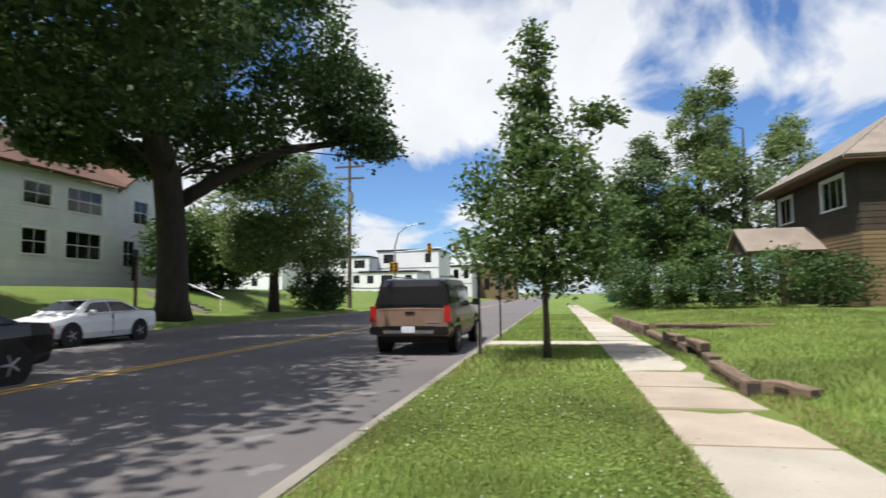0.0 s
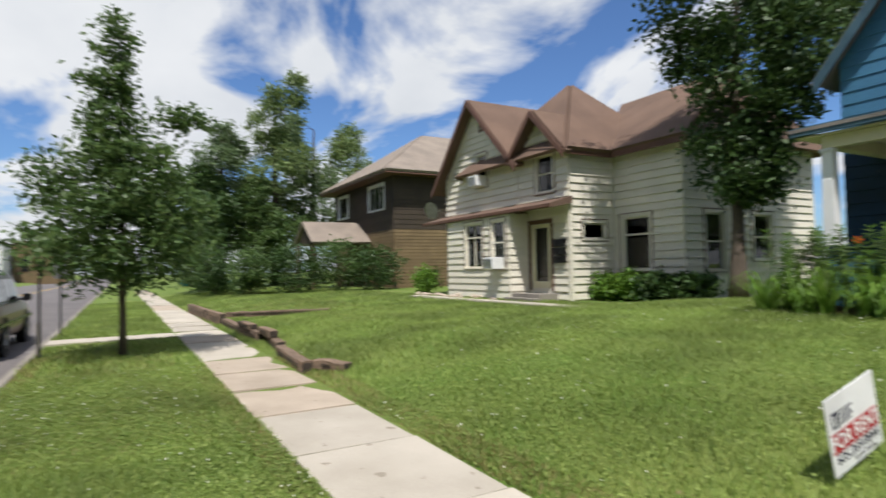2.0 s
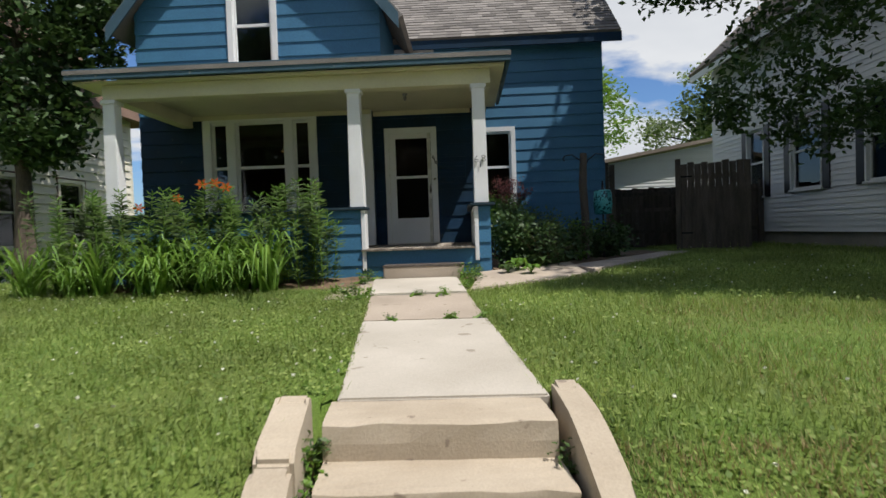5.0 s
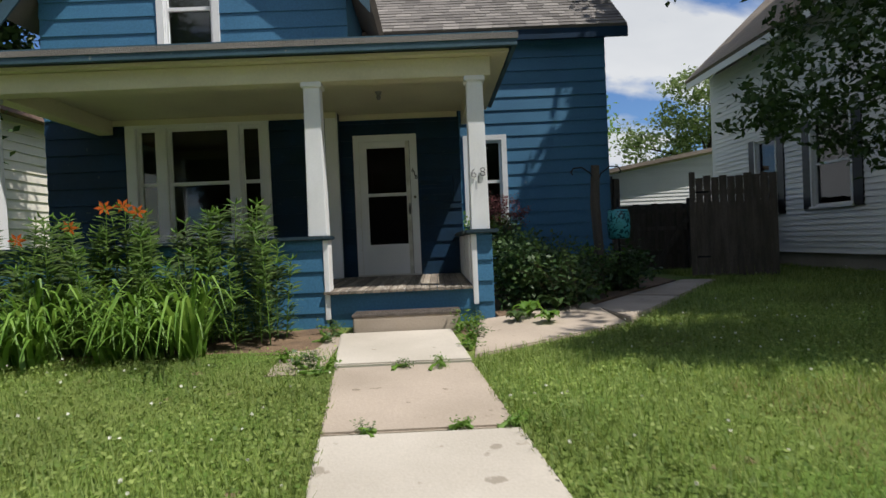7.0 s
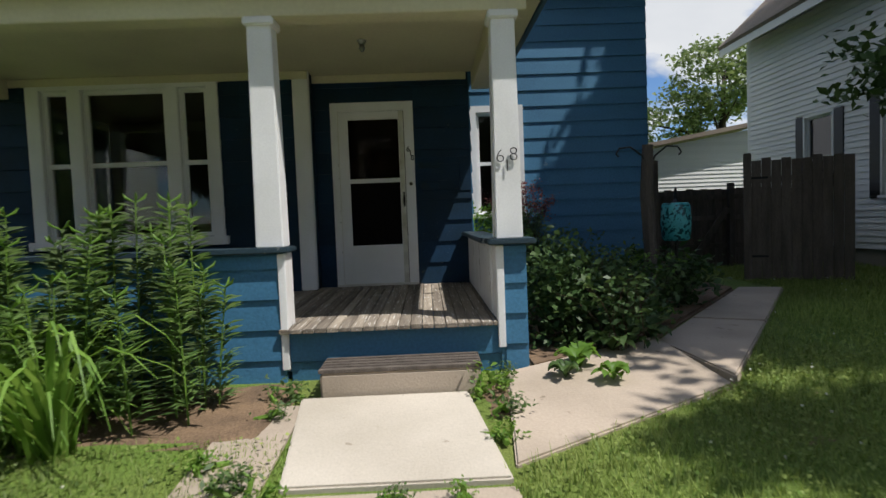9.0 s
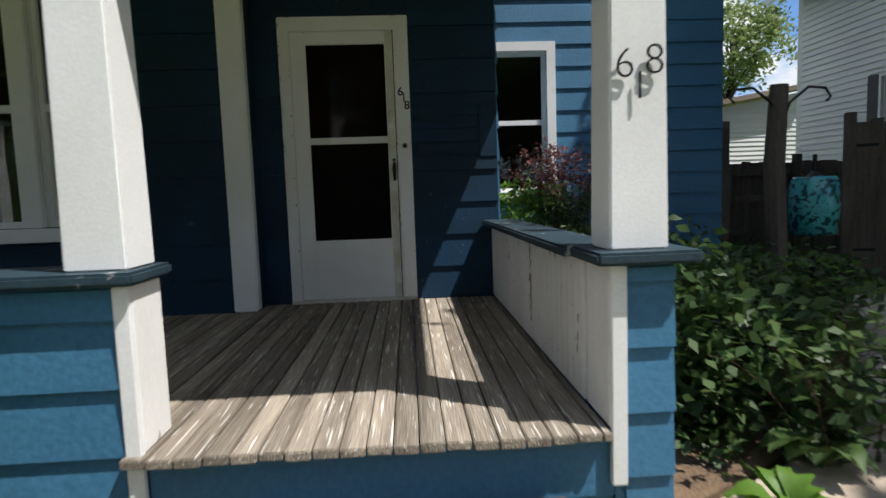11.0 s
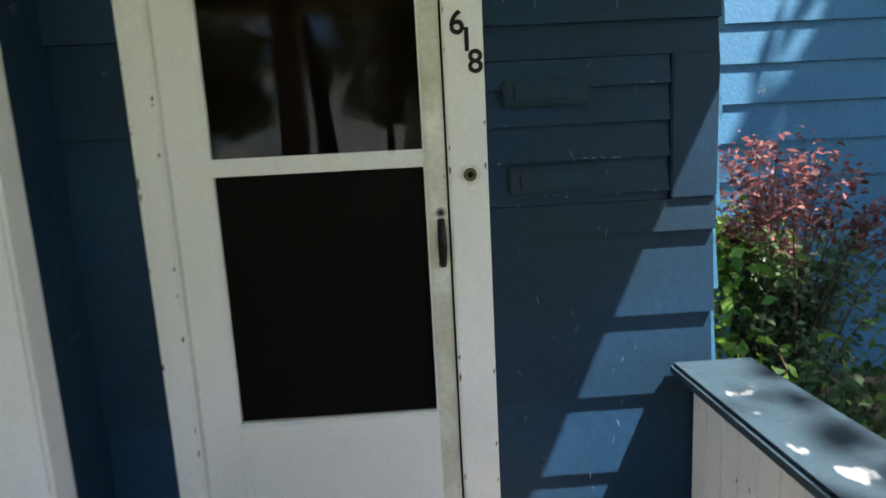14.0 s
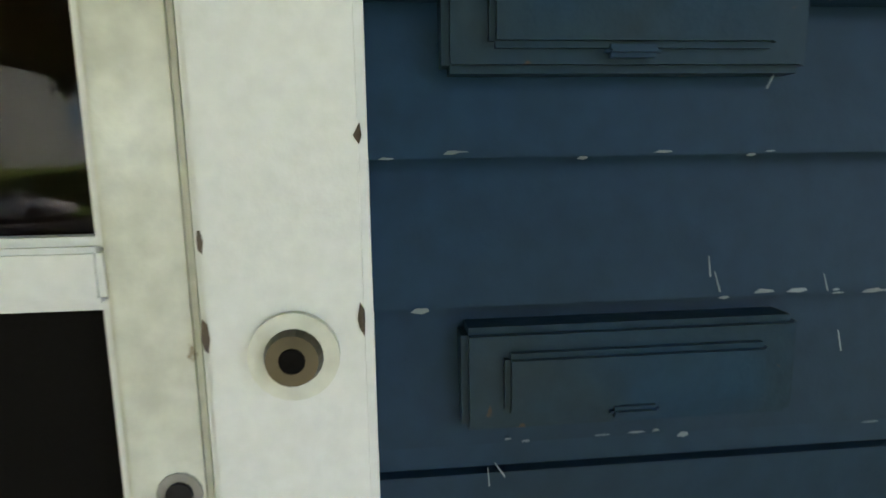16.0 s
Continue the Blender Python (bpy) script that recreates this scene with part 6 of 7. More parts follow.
sprig_shrub("tangled dark green stems against the house", (2.45, -1.2, 0.0), 60, 0.86, 0.6, 0.06, 44, LEAF_DARK, LEAF_MID, 133, 0.62, 0.5)
shrub("shrub", "dusky green shrub by the porch pier", [((2.15, -1.95, 0.5), (0.3, 0.3, 0.5), 46, 36, 0.1)], 0.07, LEAF_DARK, 134, (2.1, -1.8, 0.0), 9)
sprig_shrub("low tangled green stems in the shaded bed", (3.2, -0.85, 0.0), 46, 0.8, 0.7, 0.06, 40, LEAF_DARK, LEAF_LIGHT, 135, 0.7, 0.5)
shrub("shrub", "dark green garden shrub against the house", [((3.75, 0.0, 0.35), (0.6, 0.6, 0.36), 80, 34, 0.12)], 0.09, LEAF_DARK, 136, (3.75, 0.0, 0.0), 8)


def hosta(x, y, z, s, seed, leaf_m):
    """A clump of broad arching leaves."""
    e = thing("hosta", "clump of broad green hosta leaves", "plant", "hosta clumps")
    rng = random.Random(seed)
    for k in range(14):
        a = rng.uniform(0, 6.28)
        r = s * rng.uniform(0.5, 1.0)
        h = s * rng.uniform(0.6, 1.0)
        bm = bmesh.new()
        rows = []
        for i in range(6):
            t = i / 5
            c = Vector((x + math.cos(a) * r * t, y + math.sin(a) * r * t, z + h * math.sin(math.pi * (0.12 + 0.62 * t))))
            wv = Vector((-math.sin(a), math.cos(a), 0)) * s * 0.26 * max(0.02, math.sin(math.pi * max(0.0, (t - 0.15) / 0.86)) ** 0.8 if t > 0.16 else 0.06)
            rows.append((bm.verts.new(c - wv + Vector((0, 0, 0.015))), bm.verts.new(c), bm.verts.new(c + wv + Vector((0, 0, 0.015)))))
        for p, q in zip(rows, rows[1:]):
            for j in range(2):
                bm.faces.new((p[j], p[j + 1], q[j + 1], q[j]))
        part("leaf", bm, leaf_m, e, smooth=True)
    return e


for k, (x, y, s) in enumerate(((2.15, -2.7, 0.36), (2.5, -2.35, 0.4), (2.95, -2.0, 0.42), (2.3, -3.0, 0.26), (2.7, -1.75, 0.38), (2.75, -1.55, 0.4), (3.3, -1.2, 0.36), (2.0, -2.9, 0.24))):
    hosta(x, y, 0.02, s * 0.62, 200 + k, LEAF_MID if k % 3 else LEAF_LIGHT)


# ---- flower bed ----
def bed_soil(x0, y0, x1, y1, label):
    """Uneven bare soil that follows the ground."""
    rngs = random.Random(int(abs(x0 * 50)))
    bm = bmesh.new()
    nx, ny = max(3, int((x1 - x0) / 0.16)), max(3, int((y1 - y0) / 0.16))
    rows = []
    for i in range(nx + 1):
        col = []
        for j in range(ny + 1):
            edge = i in (0, nx) or j in (0, ny)
            x = x0 + (x1 - x0) * i / nx + (rngs.uniform(-0.05, 0.05) if edge else 0)
            y = y0 + (y1 - y0) * j / ny + (rngs.uniform(-0.06, 0.06) if edge else 0)
            col.append(bm.verts.new((x, y, ground_z(x, y) + (-0.03 if edge else 0.012 + rngs.uniform(0, 0.022)))))
        rows.append(col)
    for i in range(nx):
        for j in range(ny):
            bm.faces.new((rows[i][j], rows[i + 1][j], rows[i + 1][j + 1], rows[i][j + 1]))
    tagged(solid("bed_soil", bm, SOIL, smooth=True), label, "soil", kind="structure")


bed_soil(-4.1, -3.7, 0.22, -2.58, "dry brown soil of the flower bed")
bed_soil(1.36, -3.5, 1.75, -2.62, "dry bare soil beside the porch step")
def strap_clump(x, y, z, h, seed, n=60):
    """Arching strap leaves from one crown, joined as one foliage part."""
    e = thing("daylily", "bright green clump of arching strap leaves", "plant", "daylily clumps")
    rng = np.random.default_rng(seed)
    vs = []
    for k in range(n):
        a, hh, r = rng.uniform(0, 6.283), h * rng.uniform(0.45, 1.0), h * rng.uniform(0.45, 1.25)
        bx, by = x + rng.normal() * 0.05, y + rng.normal() * 0.05
        w = 0.0165 * rng.uniform(0.7, 1.4)
        bend = rng.uniform(0.62, 0.92)
        prev = None
        for i in range(7):
            t = i / 6
            c = np.array([bx + math.cos(a) * r * t ** 1.25, by + math.sin(a) * r * t ** 1.25, z + hh * math.sin(math.pi * bend * t)])
            ww = np.array([-math.sin(a), math.cos(a), 0]) * w * (1.0 - 0.93 * t ** 2)
            if prev is not None:
                vs.append([prev[0] - prev[1], prev[0] + prev[1], c + ww, c - ww])
            prev = (c, ww)
    mesh_part("leaves", quads("leaves", np.array(vs)), LILY_LEAF, e)
    for k in range(2):
        a = rng.uniform(0, 6.283)
        part("scape", tube([(x, y, z), (x + 0.08 * math.cos(a), y + 0.08 * math.sin(a), z + h * 1.15)], [0.005, 0.003], 5), LILY_LEAF, e)
    return e


rng = random.Random(77)
for k in range(34):
    strap_clump(rng.uniform(-4.0, -0.95), rng.uniform(-3.75, -2.95), -0.04, rng.uniform(0.34, 0.82), 300 + k, 46)


def lily(x, y, z, h, seed, bloom=False, leaf_m=None):
    """A tall stalk with whorls of narrow leaves, buds and perhaps an open bloom."""
    e = thing("lily", "tall leafy lily stalk with an orange bloom" if bloom else "tall leafy lily stalk with green buds", "plant", "lily stalks")
    rng = np.random.default_rng(seed)
    lean = rng.normal(size=2) * 0.06
    top = (x + lean[0], y + lean[1], z + h)
    part("stalk", tube([(x, y, z), (x + lean[0] * 0.4, y + lean[1] * 0.4, z + h * 0.5), top], [0.007, 0.006, 0.004], 5), LILY_LEAF, e)
    vs = []
    for k in range(int(120 * h)):
        t = rng.uniform(0.08, 0.98)
        a = rng.uniform(0, 6.283)
        ln = 0.175 * (1.1 - 0.45 * t)
        c = np.array([x + lean[0] * t, y + lean[1] * t, z + h * t])
        d = np.array([math.cos(a), math.sin(a), 0.45])
        s = np.array([-math.sin(a), math.cos(a), 0]) * 0.0145
        vs.append([c, c + d * ln * 0.5 - s, c + d * ln * np.array([1, 1, 0.55]), c + d * ln * 0.5 + s])
    mesh_part("leaves", quads("leaves", np.array(vs)), leaf_m or LILY_STEM, e)
    for k in range(3):
        a = k * 2.1 + seed
        b = (top[0] + 0.06 * math.cos(a), top[1] + 0.06 * math.sin(a), top[2] + 0.03)
        part("bud", tube([top, b, (b[0] + 0.02 * math.cos(a), b[1] + 0.02 * math.sin(a), b[2] + 0.03)], [0.004, 0.01, 0.003], 5), LEAF_LIGHT, e)
    if bloom:
        for k in range(6):
            a = k * math.pi / 3
            c = np.array(top) + [0, -0.03, 0.02]
            d = np.array([math.cos(a), -0.25, math.sin(a) * 0.8])
            s = np.array([-math.sin(a), 0, math.cos(a)]) * 0.018
            mesh_part("petal", quads("petal", np.array([[c, c + d * 0.05 - s, c + d * 0.1 + [0, 0.02, 0], c + d * 0.05 + s]])), ORANGE, e)
    return e


rng = random.Random(78)
blooms = {3, 11, 17, 24, 30}
for k in range(78):
    x = -4.0 + 3.8 * (k + rng.random() * 2.5) / 80
    lily(x, rng.uniform(-3.25, -2.75) if k % 4 else rng.uniform(-3.55, -3.25), -0.02, rng.uniform(0.7, 1.34) * (1.0 if x < -1.1 else 1.05), 400 + k, False, LILY_STEM if k % 3 else LEAF_GREY)
for k, (x, y, h) in enumerate(((-2.1, -2.95, 1.38), (-1.9, -2.95, 1.4), (-2.35, -3.05, 1.2), (-2.9, -3.0, 1.1), (-1.75, -3.0, 1.33))):
    lily(x, y, -0.02, h, 470 + k, True)


# ---- grass ----
BARE = (0.36, -8.58)
def table_np(rows, y):
    return np.interp(y, [r[0] for r in rows], [r[1] for r in rows])


def lawn_z(x, y):
    k = np.clip((x + 11.0) / 6.5, 0, 1)
    k = k * k * (3 - 2 * k)
    return table_np(FLAT_SIDE, y) * (1 - k) + table_np(HOUSE_SIDE, y) * k


def on_lawn(x, y):
    cx = 0.755 - (y + 2.9) * 0.115
    ok = ~((np.abs(x - cx) < 0.53) & (y > -8.3) & (y < -2.6))
    ok &= ~((x > 0.48 - 0.14 * (y + 7.76)) & (x < 2.02 - 0.05 * (y + 7.58)) & (y > -9.05) & (y < -7.6))
    ok &= ~((x > 0.58) & (x < 2.12) & (y > -10.2) & (y < -8.7))
    ok &= ~((y > WALK_S - 0.0) & (y < WALK_N + 0.02))
    ok &= y > KERB_N + 0.17
    ok &= ~((x > -4.1) & (x < 1.6) & (y > -3.6))
    ok &= ~((x > 1.3) & (y > -4.1) & (x < np.interp(y, [-4.1, -3.1, 0.85, 2.0], [1.45, 3.1, 5.9, 5.9])))
    ok &= ~((x > -15.3) & (x < -14.1) & (y < WALK_S))
    bare = ((x - BARE[0]) / 0.1) ** 2 + ((y - BARE[1]) / 0.12) ** 2 < 1 + 0.5 * np.sin(x * 31) * np.sin(y * 27)
    ok &= ~bare
    return ok


def grass(name, label, region, count, height, width, seed, clover=0, material=None):
    x0, y0, x1, y1 = region
    rng = np.random.default_rng(seed)
    x, y = rng.uniform(x0, x1, count), rng.uniform(y0, y1, count)
    keep = on_lawn(x, y)
    x, y = x[keep], y[keep]
    patch = np.sin(x * 1.7 + np.sin(y * 1.3) * 1.5) * np.sin(y * 2.1 + x * 0.6)
    n = len(x)
    h = height * rng.uniform(0.5, 1.25, n) * (1 + 0.3 * patch)
    a, lean = rng.uniform(0, 6.283, n), rng.uniform(0.2, 0.95, n)
    w = width * rng.uniform(0.7, 1.3, n)
    z = lawn_z(x, y) - 0.012
    v = np.empty((n, 3, 3))
    sx, sy = np.cos(a + 1.57) * w, np.sin(a + 1.57) * w
    v[:, 0] = np.stack([x - sx, y - sy, z], 1)
    v[:, 1] = np.stack([x + sx, y + sy, z], 1)
    v[:, 2] = np.stack([x + np.cos(a) * h * lean, y + np.sin(a) * h * lean, z + h], 1)
    ob = new(name, triangles(name, v))
    ob.data.materials.append(material or GRASS)
    tagged(ob, label, "grass", kind="stuff")
    if clover:
        m = clover
        x, y = rng.uniform(x0, x1, m), rng.uniform(y0, y1, m)
        dens = np.sin(x * 0.9 + 1.0) * np.sin(y * 0.8 + 0.5) + rng.normal(size=m) * 0.5
        k = on_lawn(x, y) & (dens > -0.1)
        x, y = x[k], y[k]
        c = np.stack([x, y, lawn_z(x, y) + height * rng.uniform(0.35, 0.8, len(x))], 1)
        ob = new("clover", leaf_mesh("clover", c, 0.026, seed + 1, 0.0, 0.9, 2.5))
        ob.data.materials.append(GRASS)
        tagged(ob, "low clover leaves mixed into the lawn", "clover", kind="stuff")
        f = rng.random(len(x)) < 0.009
        c = c[f] + [0, 0, height * 0.35]
        ob = new("clover_flowers", leaf_mesh("clover_flowers", np.repeat(c, 4, 0), 0.02, seed + 2, 0.0, 0.9, 0.5))
        ob.data.materials.append(CLOVER)
        tagged(ob, "tiny white clover flowers in the lawn", "flower", kind="stuff")


grass("lawn_grass", "mown green grass beside the front walk", (-5.5, -10.45, 6.5, -2.6), 190000, 0.075, 0.0045, 1, 90000)
grass("lawn_grass", "mown green grass of the street verge", (-9.0, -14.4, 2.0, -11.6), 90000, 0.075, 0.0045, 2, 60000)
grass("lawn_grass", "mown green grass before the off-white house", (-16.0, -10.45, -5.5, -1.0), 90000, 0.085, 0.008, 3, 20000)
grass("lawn_grass", "mown green grass farther along the street", (-36.0, -14.4, -9.0, -11.6), 30000, 0.09, 0.014, 4)
grass("lawn_grass", "mown green grass before the brown house", (-40.0, -10.45, -16.0, -1.5), 50000, 0.1, 0.014, 5)
grass("lawn_grass", "shaded grass beside the white house", (4.5, -10.45, 14.0, 4.0), 60000, 0.09, 0.008, 6, 10000)

grass("lawn_grass", "shaded grass along the side path", (2.6, -2.6, 6.6, 4.0), 26000, 0.08, 0.006, 7, 5000)

for k, (region, n) in enumerate((((-12.0, -14.38, 1.5, -14.05), 9000), ((-9.0, -11.85, 1.0, -11.58), 5000), ((-9.0, -10.46, 1.0, -10.1), 8000), ((1.9, -9.8, 3.2, -8.2), 5000), ((-14.0, -14.0, -4.0, -12.0), 9000), ((0.0, -10.4, 2.6, -9.7), 5000), ((3.0, -8.0, 6.5, -5.0), 5000), ((-24.0, -9.0, -12.0, -5.5), 9000))):
    grass("dry_grass", "dry straw-coloured grass in worn spots", region, n, 0.06, 0.005, 20 + k, material=DRY_GRASS)


def weed(x, y, z, s, seed):
    shrub("weed", "small green weed in a joint of the walk", [((x, y, z + s * 0.5), (s, s, s * 0.6), 9, 12, s * 0.3)], s * 0.35, LEAF_LIGHT if seed % 2 else LEAF_MID, 800 + seed, (x, y, z), 3, 0.45, LILY_LEAF, 1.0)


rng = random.Random(5)
for k, (x, y, s) in enumerate(((0.12, -3.0, 0.14), (1.45, -3.02, 0.15), (1.52, -3.35, 0.12), (1.5, -3.7, 0.1), (0.1, -3.3, 0.1), (0.3, -4.3, 0.1), (0.9, -4.3, 0.07), (1.2, -4.31, 0.08), (0.18, -4.2, 0.13), (1.6, -5.6, 0.07), (0.75, -5.6, 0.06), (1.3, -5.61, 0.06), (0.67, -8.02, 0.13), (0.69, -8.12, 0.14), (0.71, -8.26, 0.13), (0.73, -8.4, 0.15), (0.75, -8.56, 0.14), (0.77, -8.75, 0.13), (1.88, -8.1, 0.11), (1.9, -8.45, 0.12), (1.4, -9.1, 0.17), (1.12, -9.06, 0.16), (1.75, -9.08, 0.16), (0.86, -9.12, 0.16), (1.95, -8.95, 0.15), (1.25, -9.3, 0.15), (1.6, -9.3, 0.15), (1.0, -9.4, 0.14), (0.62, -9.1, 0.14), (2.1, -9.0, 0.14), (2.15, -9.35, 0.12), (0.66, -9.45, 0.12), (1.45, -9.6, 0.12), (-0.1, -3.9, 0.1), (1.62, -2.9, 0.12))):
    weed(x, y, ground_z(x, y) - 0.01 if y < -8.9 else -0.24 - 0.5 * (-7.7 - y) if y < -8 else ground_z(x, y) + 0.02, s, k)


# ---- street and far side ----
TAN_BODY = mat("tan_car_paint", (0.27, 0.175, 0.125), None, 0.28, 2, 60, 0.0, metal=0.35, grain=0.02)
DARK_BODY = mat("dark_car_paint", (0.016, 0.0145, 0.015), None, 0.25, 2, 60, 0.0, metal=0.3, grain=0.02)
WHITE_BODY = mat("white_car_paint", (0.78, 0.78, 0.78), (0.74, 0.74, 0.75), 0.2, 2, 60, 0.0, grain=0.01)
BLACK_BODY = mat("black_car_paint", (0.008, 0.009, 0.012), None, 0.15, 2, 60, 0.0, grain=0.02, spec=0.6)
TEAL_BODY = mat("teal_car_paint", (0.03, 0.28, 0.30), None, 0.25, 2, 60, 0.0, grain=0.02)
RUBBER = mat("tyre_rubber", (0.015, 0.015, 0.016), None, 0.85, 6, 60, 0.2)
CHROME = mat("chrome", (0.6, 0.6, 0.62), None, 0.15, 6, 60, 0.0, metal=1.0, grain=0.02)
CAR_GLASS = mat("tinted_car_glass", (0.006, 0.007, 0.008), None, 0.05, 2, 30, 0.0, grain=0.0, spec=0.4)
RED_LENS = mat("red_lamp_lens", (0.42, 0.012, 0.01), None, 0.2, 6, 60, 0.0, grain=0.03)
PLATE = mat("pale_number_plate", (0.6, 0.62, 0.66), None, 0.4, 30, 60, 0.0)
SIGN_WHITE = mat("white_sign_board", (0.8, 0.8, 0.8), None, 0.45, 3, 60, 0.0, grain=0.01)
SIGN_RED = mat("red_sign_print", (0.42, 0.02, 0.03), None, 0.5, 3, 60, 0.0, grain=0.02)
SIGN_INK = mat("navy_sign_print", (0.02, 0.02, 0.05), None, 0.5, 3, 60, 0.0, grain=0.02)
SIGNAL_YELLOW = mat("signal_yellow_paint", (0.55, 0.3, 0.02), None, 0.5, 3, 60, 0.0)
POLE_WOOD = mat("dark_pole_wood", (0.11, 0.085, 0.065), None, 0.9, 3, 30, 0.4, stretch=(5, 5, 0.6))


def loft(sections, cap=True):
    """A closed body through rings of equal length."""
    bm = bmesh.new()
    rings = [[bm.verts.new(p) for p in s] for s in sections]
    n = len(rings[0])
    for r, s in zip(rings, rings[1:]):
        for i in range(n):
            bm.faces.new((r[i], r[(i + 1) % n], s[(i + 1) % n], s[i]))
    if cap:
        bm.faces.new(rings[0][::-1])
        bm.faces.new(rings[-1])
    return bm


def wheel(x, y, side, r, parent, rim_m, w=0.22):
    """side is +1 where the outer face looks along +y."""
    t = part("wheel", tube([(x, y - w / 2, r), (x, y - w / 2 + 0.02, r), (x, y + w / 2 - 0.02, r), (x, y + w / 2, r)], [r * 0.93, r, r, r * 0.93], 28), RUBBER, parent, smooth=False)
    o = y + side * (w / 2 + 0.003)
    part("rim", tube([(x, o - side * 0.02, r), (x, o, r)], [r * 0.64, r * 0.6], 24), rim_m, t)
    for k in range(5):
        a = k * 2 * math.pi / 5
        part("spoke", tube([(x, o + side * 0.004, r), (x + math.cos(a) * r * 0.56, o + side * 0.004, r + math.sin(a) * r * 0.56)], [r * 0.12, r * 0.09], 6), rim_m, t)
    return t


def car_body(profile, half, flare, parent, material, name="body"):
    """profile: (x, z low, z belt, half width scale) stations from tail to nose."""
    secs = []
    for x, zl, zb, k in profile:
        hw = half * k
        secs.append([(x, -hw * 0.92, zl), (x, -hw, zl + (zb - zl) * 0.25), (x, -hw * flare, zl + (zb - zl) * 0.7), (x, -hw * 0.93, zb - 0.015), (x, -hw * 0.86, zb), (x, 0, zb + 0.02), (x, hw * 0.86, zb), (x, hw * 0.93, zb - 0.015), (x, hw * flare, zl + (zb - zl) * 0.7), (x, hw, zl + (zb - zl) * 0.25), (x, hw * 0.92, zl)])
    return part(name, loft(secs), material, parent, smooth=False)


def cabin(stations, parent, material, name):
    """stations: x, z base, z top, half base, half top."""
    secs = [[(x, -hb, zb), (x, -ht, zt - 0.03), (x, -ht * 0.9, zt), (x, ht * 0.9, zt), (x, ht, zt - 0.03), (x, hb, zb)] for x, zb, zt, hb, ht in stations]
    return part(name, loft(secs), material, parent)


def make_suv():
    e = thing("suv", "tan and dark old sport utility vehicle parked at the kerb", "car")
    # built nose along +x, tail at 0
    body = car_body([(0.0, 0.52, 1.08, 0.93), (0.12, 0.45, 1.12, 0.97), (0.9, 0.36, 1.13, 1.0), (3.6, 0.36, 1.12, 1.0), (4.3, 0.38, 1.11, 0.98), (5.25, 0.42, 1.04, 0.94), (5.45, 0.5, 0.98, 0.88)], 0.98, 0.985, e, TAN_BODY)
    cabin([(0.06, 1.09, 1.62, 0.90, 0.76), (0.22, 1.12, 1.78, 0.92, 0.76), (0.6, 1.12, 1.82, 0.93, 0.78), (3.0, 1.12, 1.83, 0.93, 0.78), (3.45, 1.12, 1.76, 0.92, 0.76), (4.25, 1.1, 1.14, 0.88, 0.8)], e, DARK_BODY, "upper_body")
    part("rear_window", prism([(-0.78, 1.16), (0.78, 1.16), (0.68, 1.68), (-0.68, 1.68)], 0, 0.012, Matrix(((0, 0.2 / 0.7, -1, 0.045 - 0.2 / 0.7 * 1.1), (1, 0, 0, 0), (0, 1, 0, 0), (0, 0, 0, 1)))), CAR_GLASS, e, "tinted rear window")
    for s in (-1, 1):
        for x0, x1 in ((0.45, 1.45), (1.55, 2.45), (2.52, 3.35)):
            part("side_window", prism([(x0, 1.2), (x1, 1.2), (x1 - (0.12 if x1 > 3 else 0.0), 1.68), (x0 + 0.04, 1.68)], -0.006, 0.006, Matrix(((1, 0, 0, 0), (0, -s * 0.21, s, s * (0.925 + 0.21 * 1.15)), (0, 1, 0, 0), (0, 0, 0, 1)))), CAR_GLASS, e)
        part("tail_light", box(-0.015, s * 0.9 - 0.075, 0.78, 0.12, s * 0.9 + 0.075, 1.16, 0.015), RED_LENS, e, "tall red tail light")
        part("mirror", box(3.5, s * 1.08 - 0.09, 1.12, 3.62, s * 1.08 + 0.11, 1.3, 0.03), DARK_BODY, e)
        part("mirror_arm", box(3.52, min(s * 0.9, s * 1.05), 1.14, 3.58, max(s * 0.9, s * 1.05), 1.19), DARK_BODY, e)
        for x in (1.05, 4.35):
            wheel(x, s * 0.86, s, 0.37, e, GREY_METAL)
            part("wheel_arch", tube([(x, s * 0.975, 0.39), (x, s * 0.992, 0.39)], [0.47, 0.46], 24), RUBBER, e)
        part("roof_rail", tube([(0.6, s * 0.62, 1.84), (0.7, s * 0.62, 1.88), (2.9, s * 0.62, 1.89), (3.0, s * 0.62, 1.84)], 0.016, 6), BLACK_METAL, e)
        part("side_trim", box(0.2, min(s * 0.975, s * 0.999), 0.66, 5.2, max(s * 0.975, s * 0.999), 0.74), DARK_BODY, e)
    part("bumper", join(box(-0.14, -0.95, 0.5, 0.1, 0.95, 0.68, 0.03), box(-0.15, -0.62, 0.66, 0.02, 0.62, 0.695, 0.008)), DARK_BODY, e, "dark rear bumper")
    part("bumper_chrome", box(-0.155, -0.6, 0.52, -0.135, 0.6, 0.6, 0.004), CHROME, e)
    part("number_plate", box(-0.165, -0.16, 0.545, -0.15, 0.16, 0.69, 0.003), PLATE, e)
    part("tailgate_seam", box(-0.004, -0.8, 1.065, 0.01, 0.8, 1.075), RUBBER, e)
    part("tailgate_handle", box(-0.03, -0.12, 0.98, 0.01, 0.12, 1.03, 0.008), BLACK_METAL, e)
    part("badge", box(-0.012, -0.75, 0.76, 0.0, -0.4, 0.79, 0.003), CHROME, e)
    part("rear_wiper", tube([(0.06, -0.1, 1.2), (0.09, -0.45, 1.3)], 0.01, 5), BLACK_METAL, e)
    part("underbody", box(0.3, -0.8, 0.28, 5.1, 0.8, 0.42), RUBBER, e)
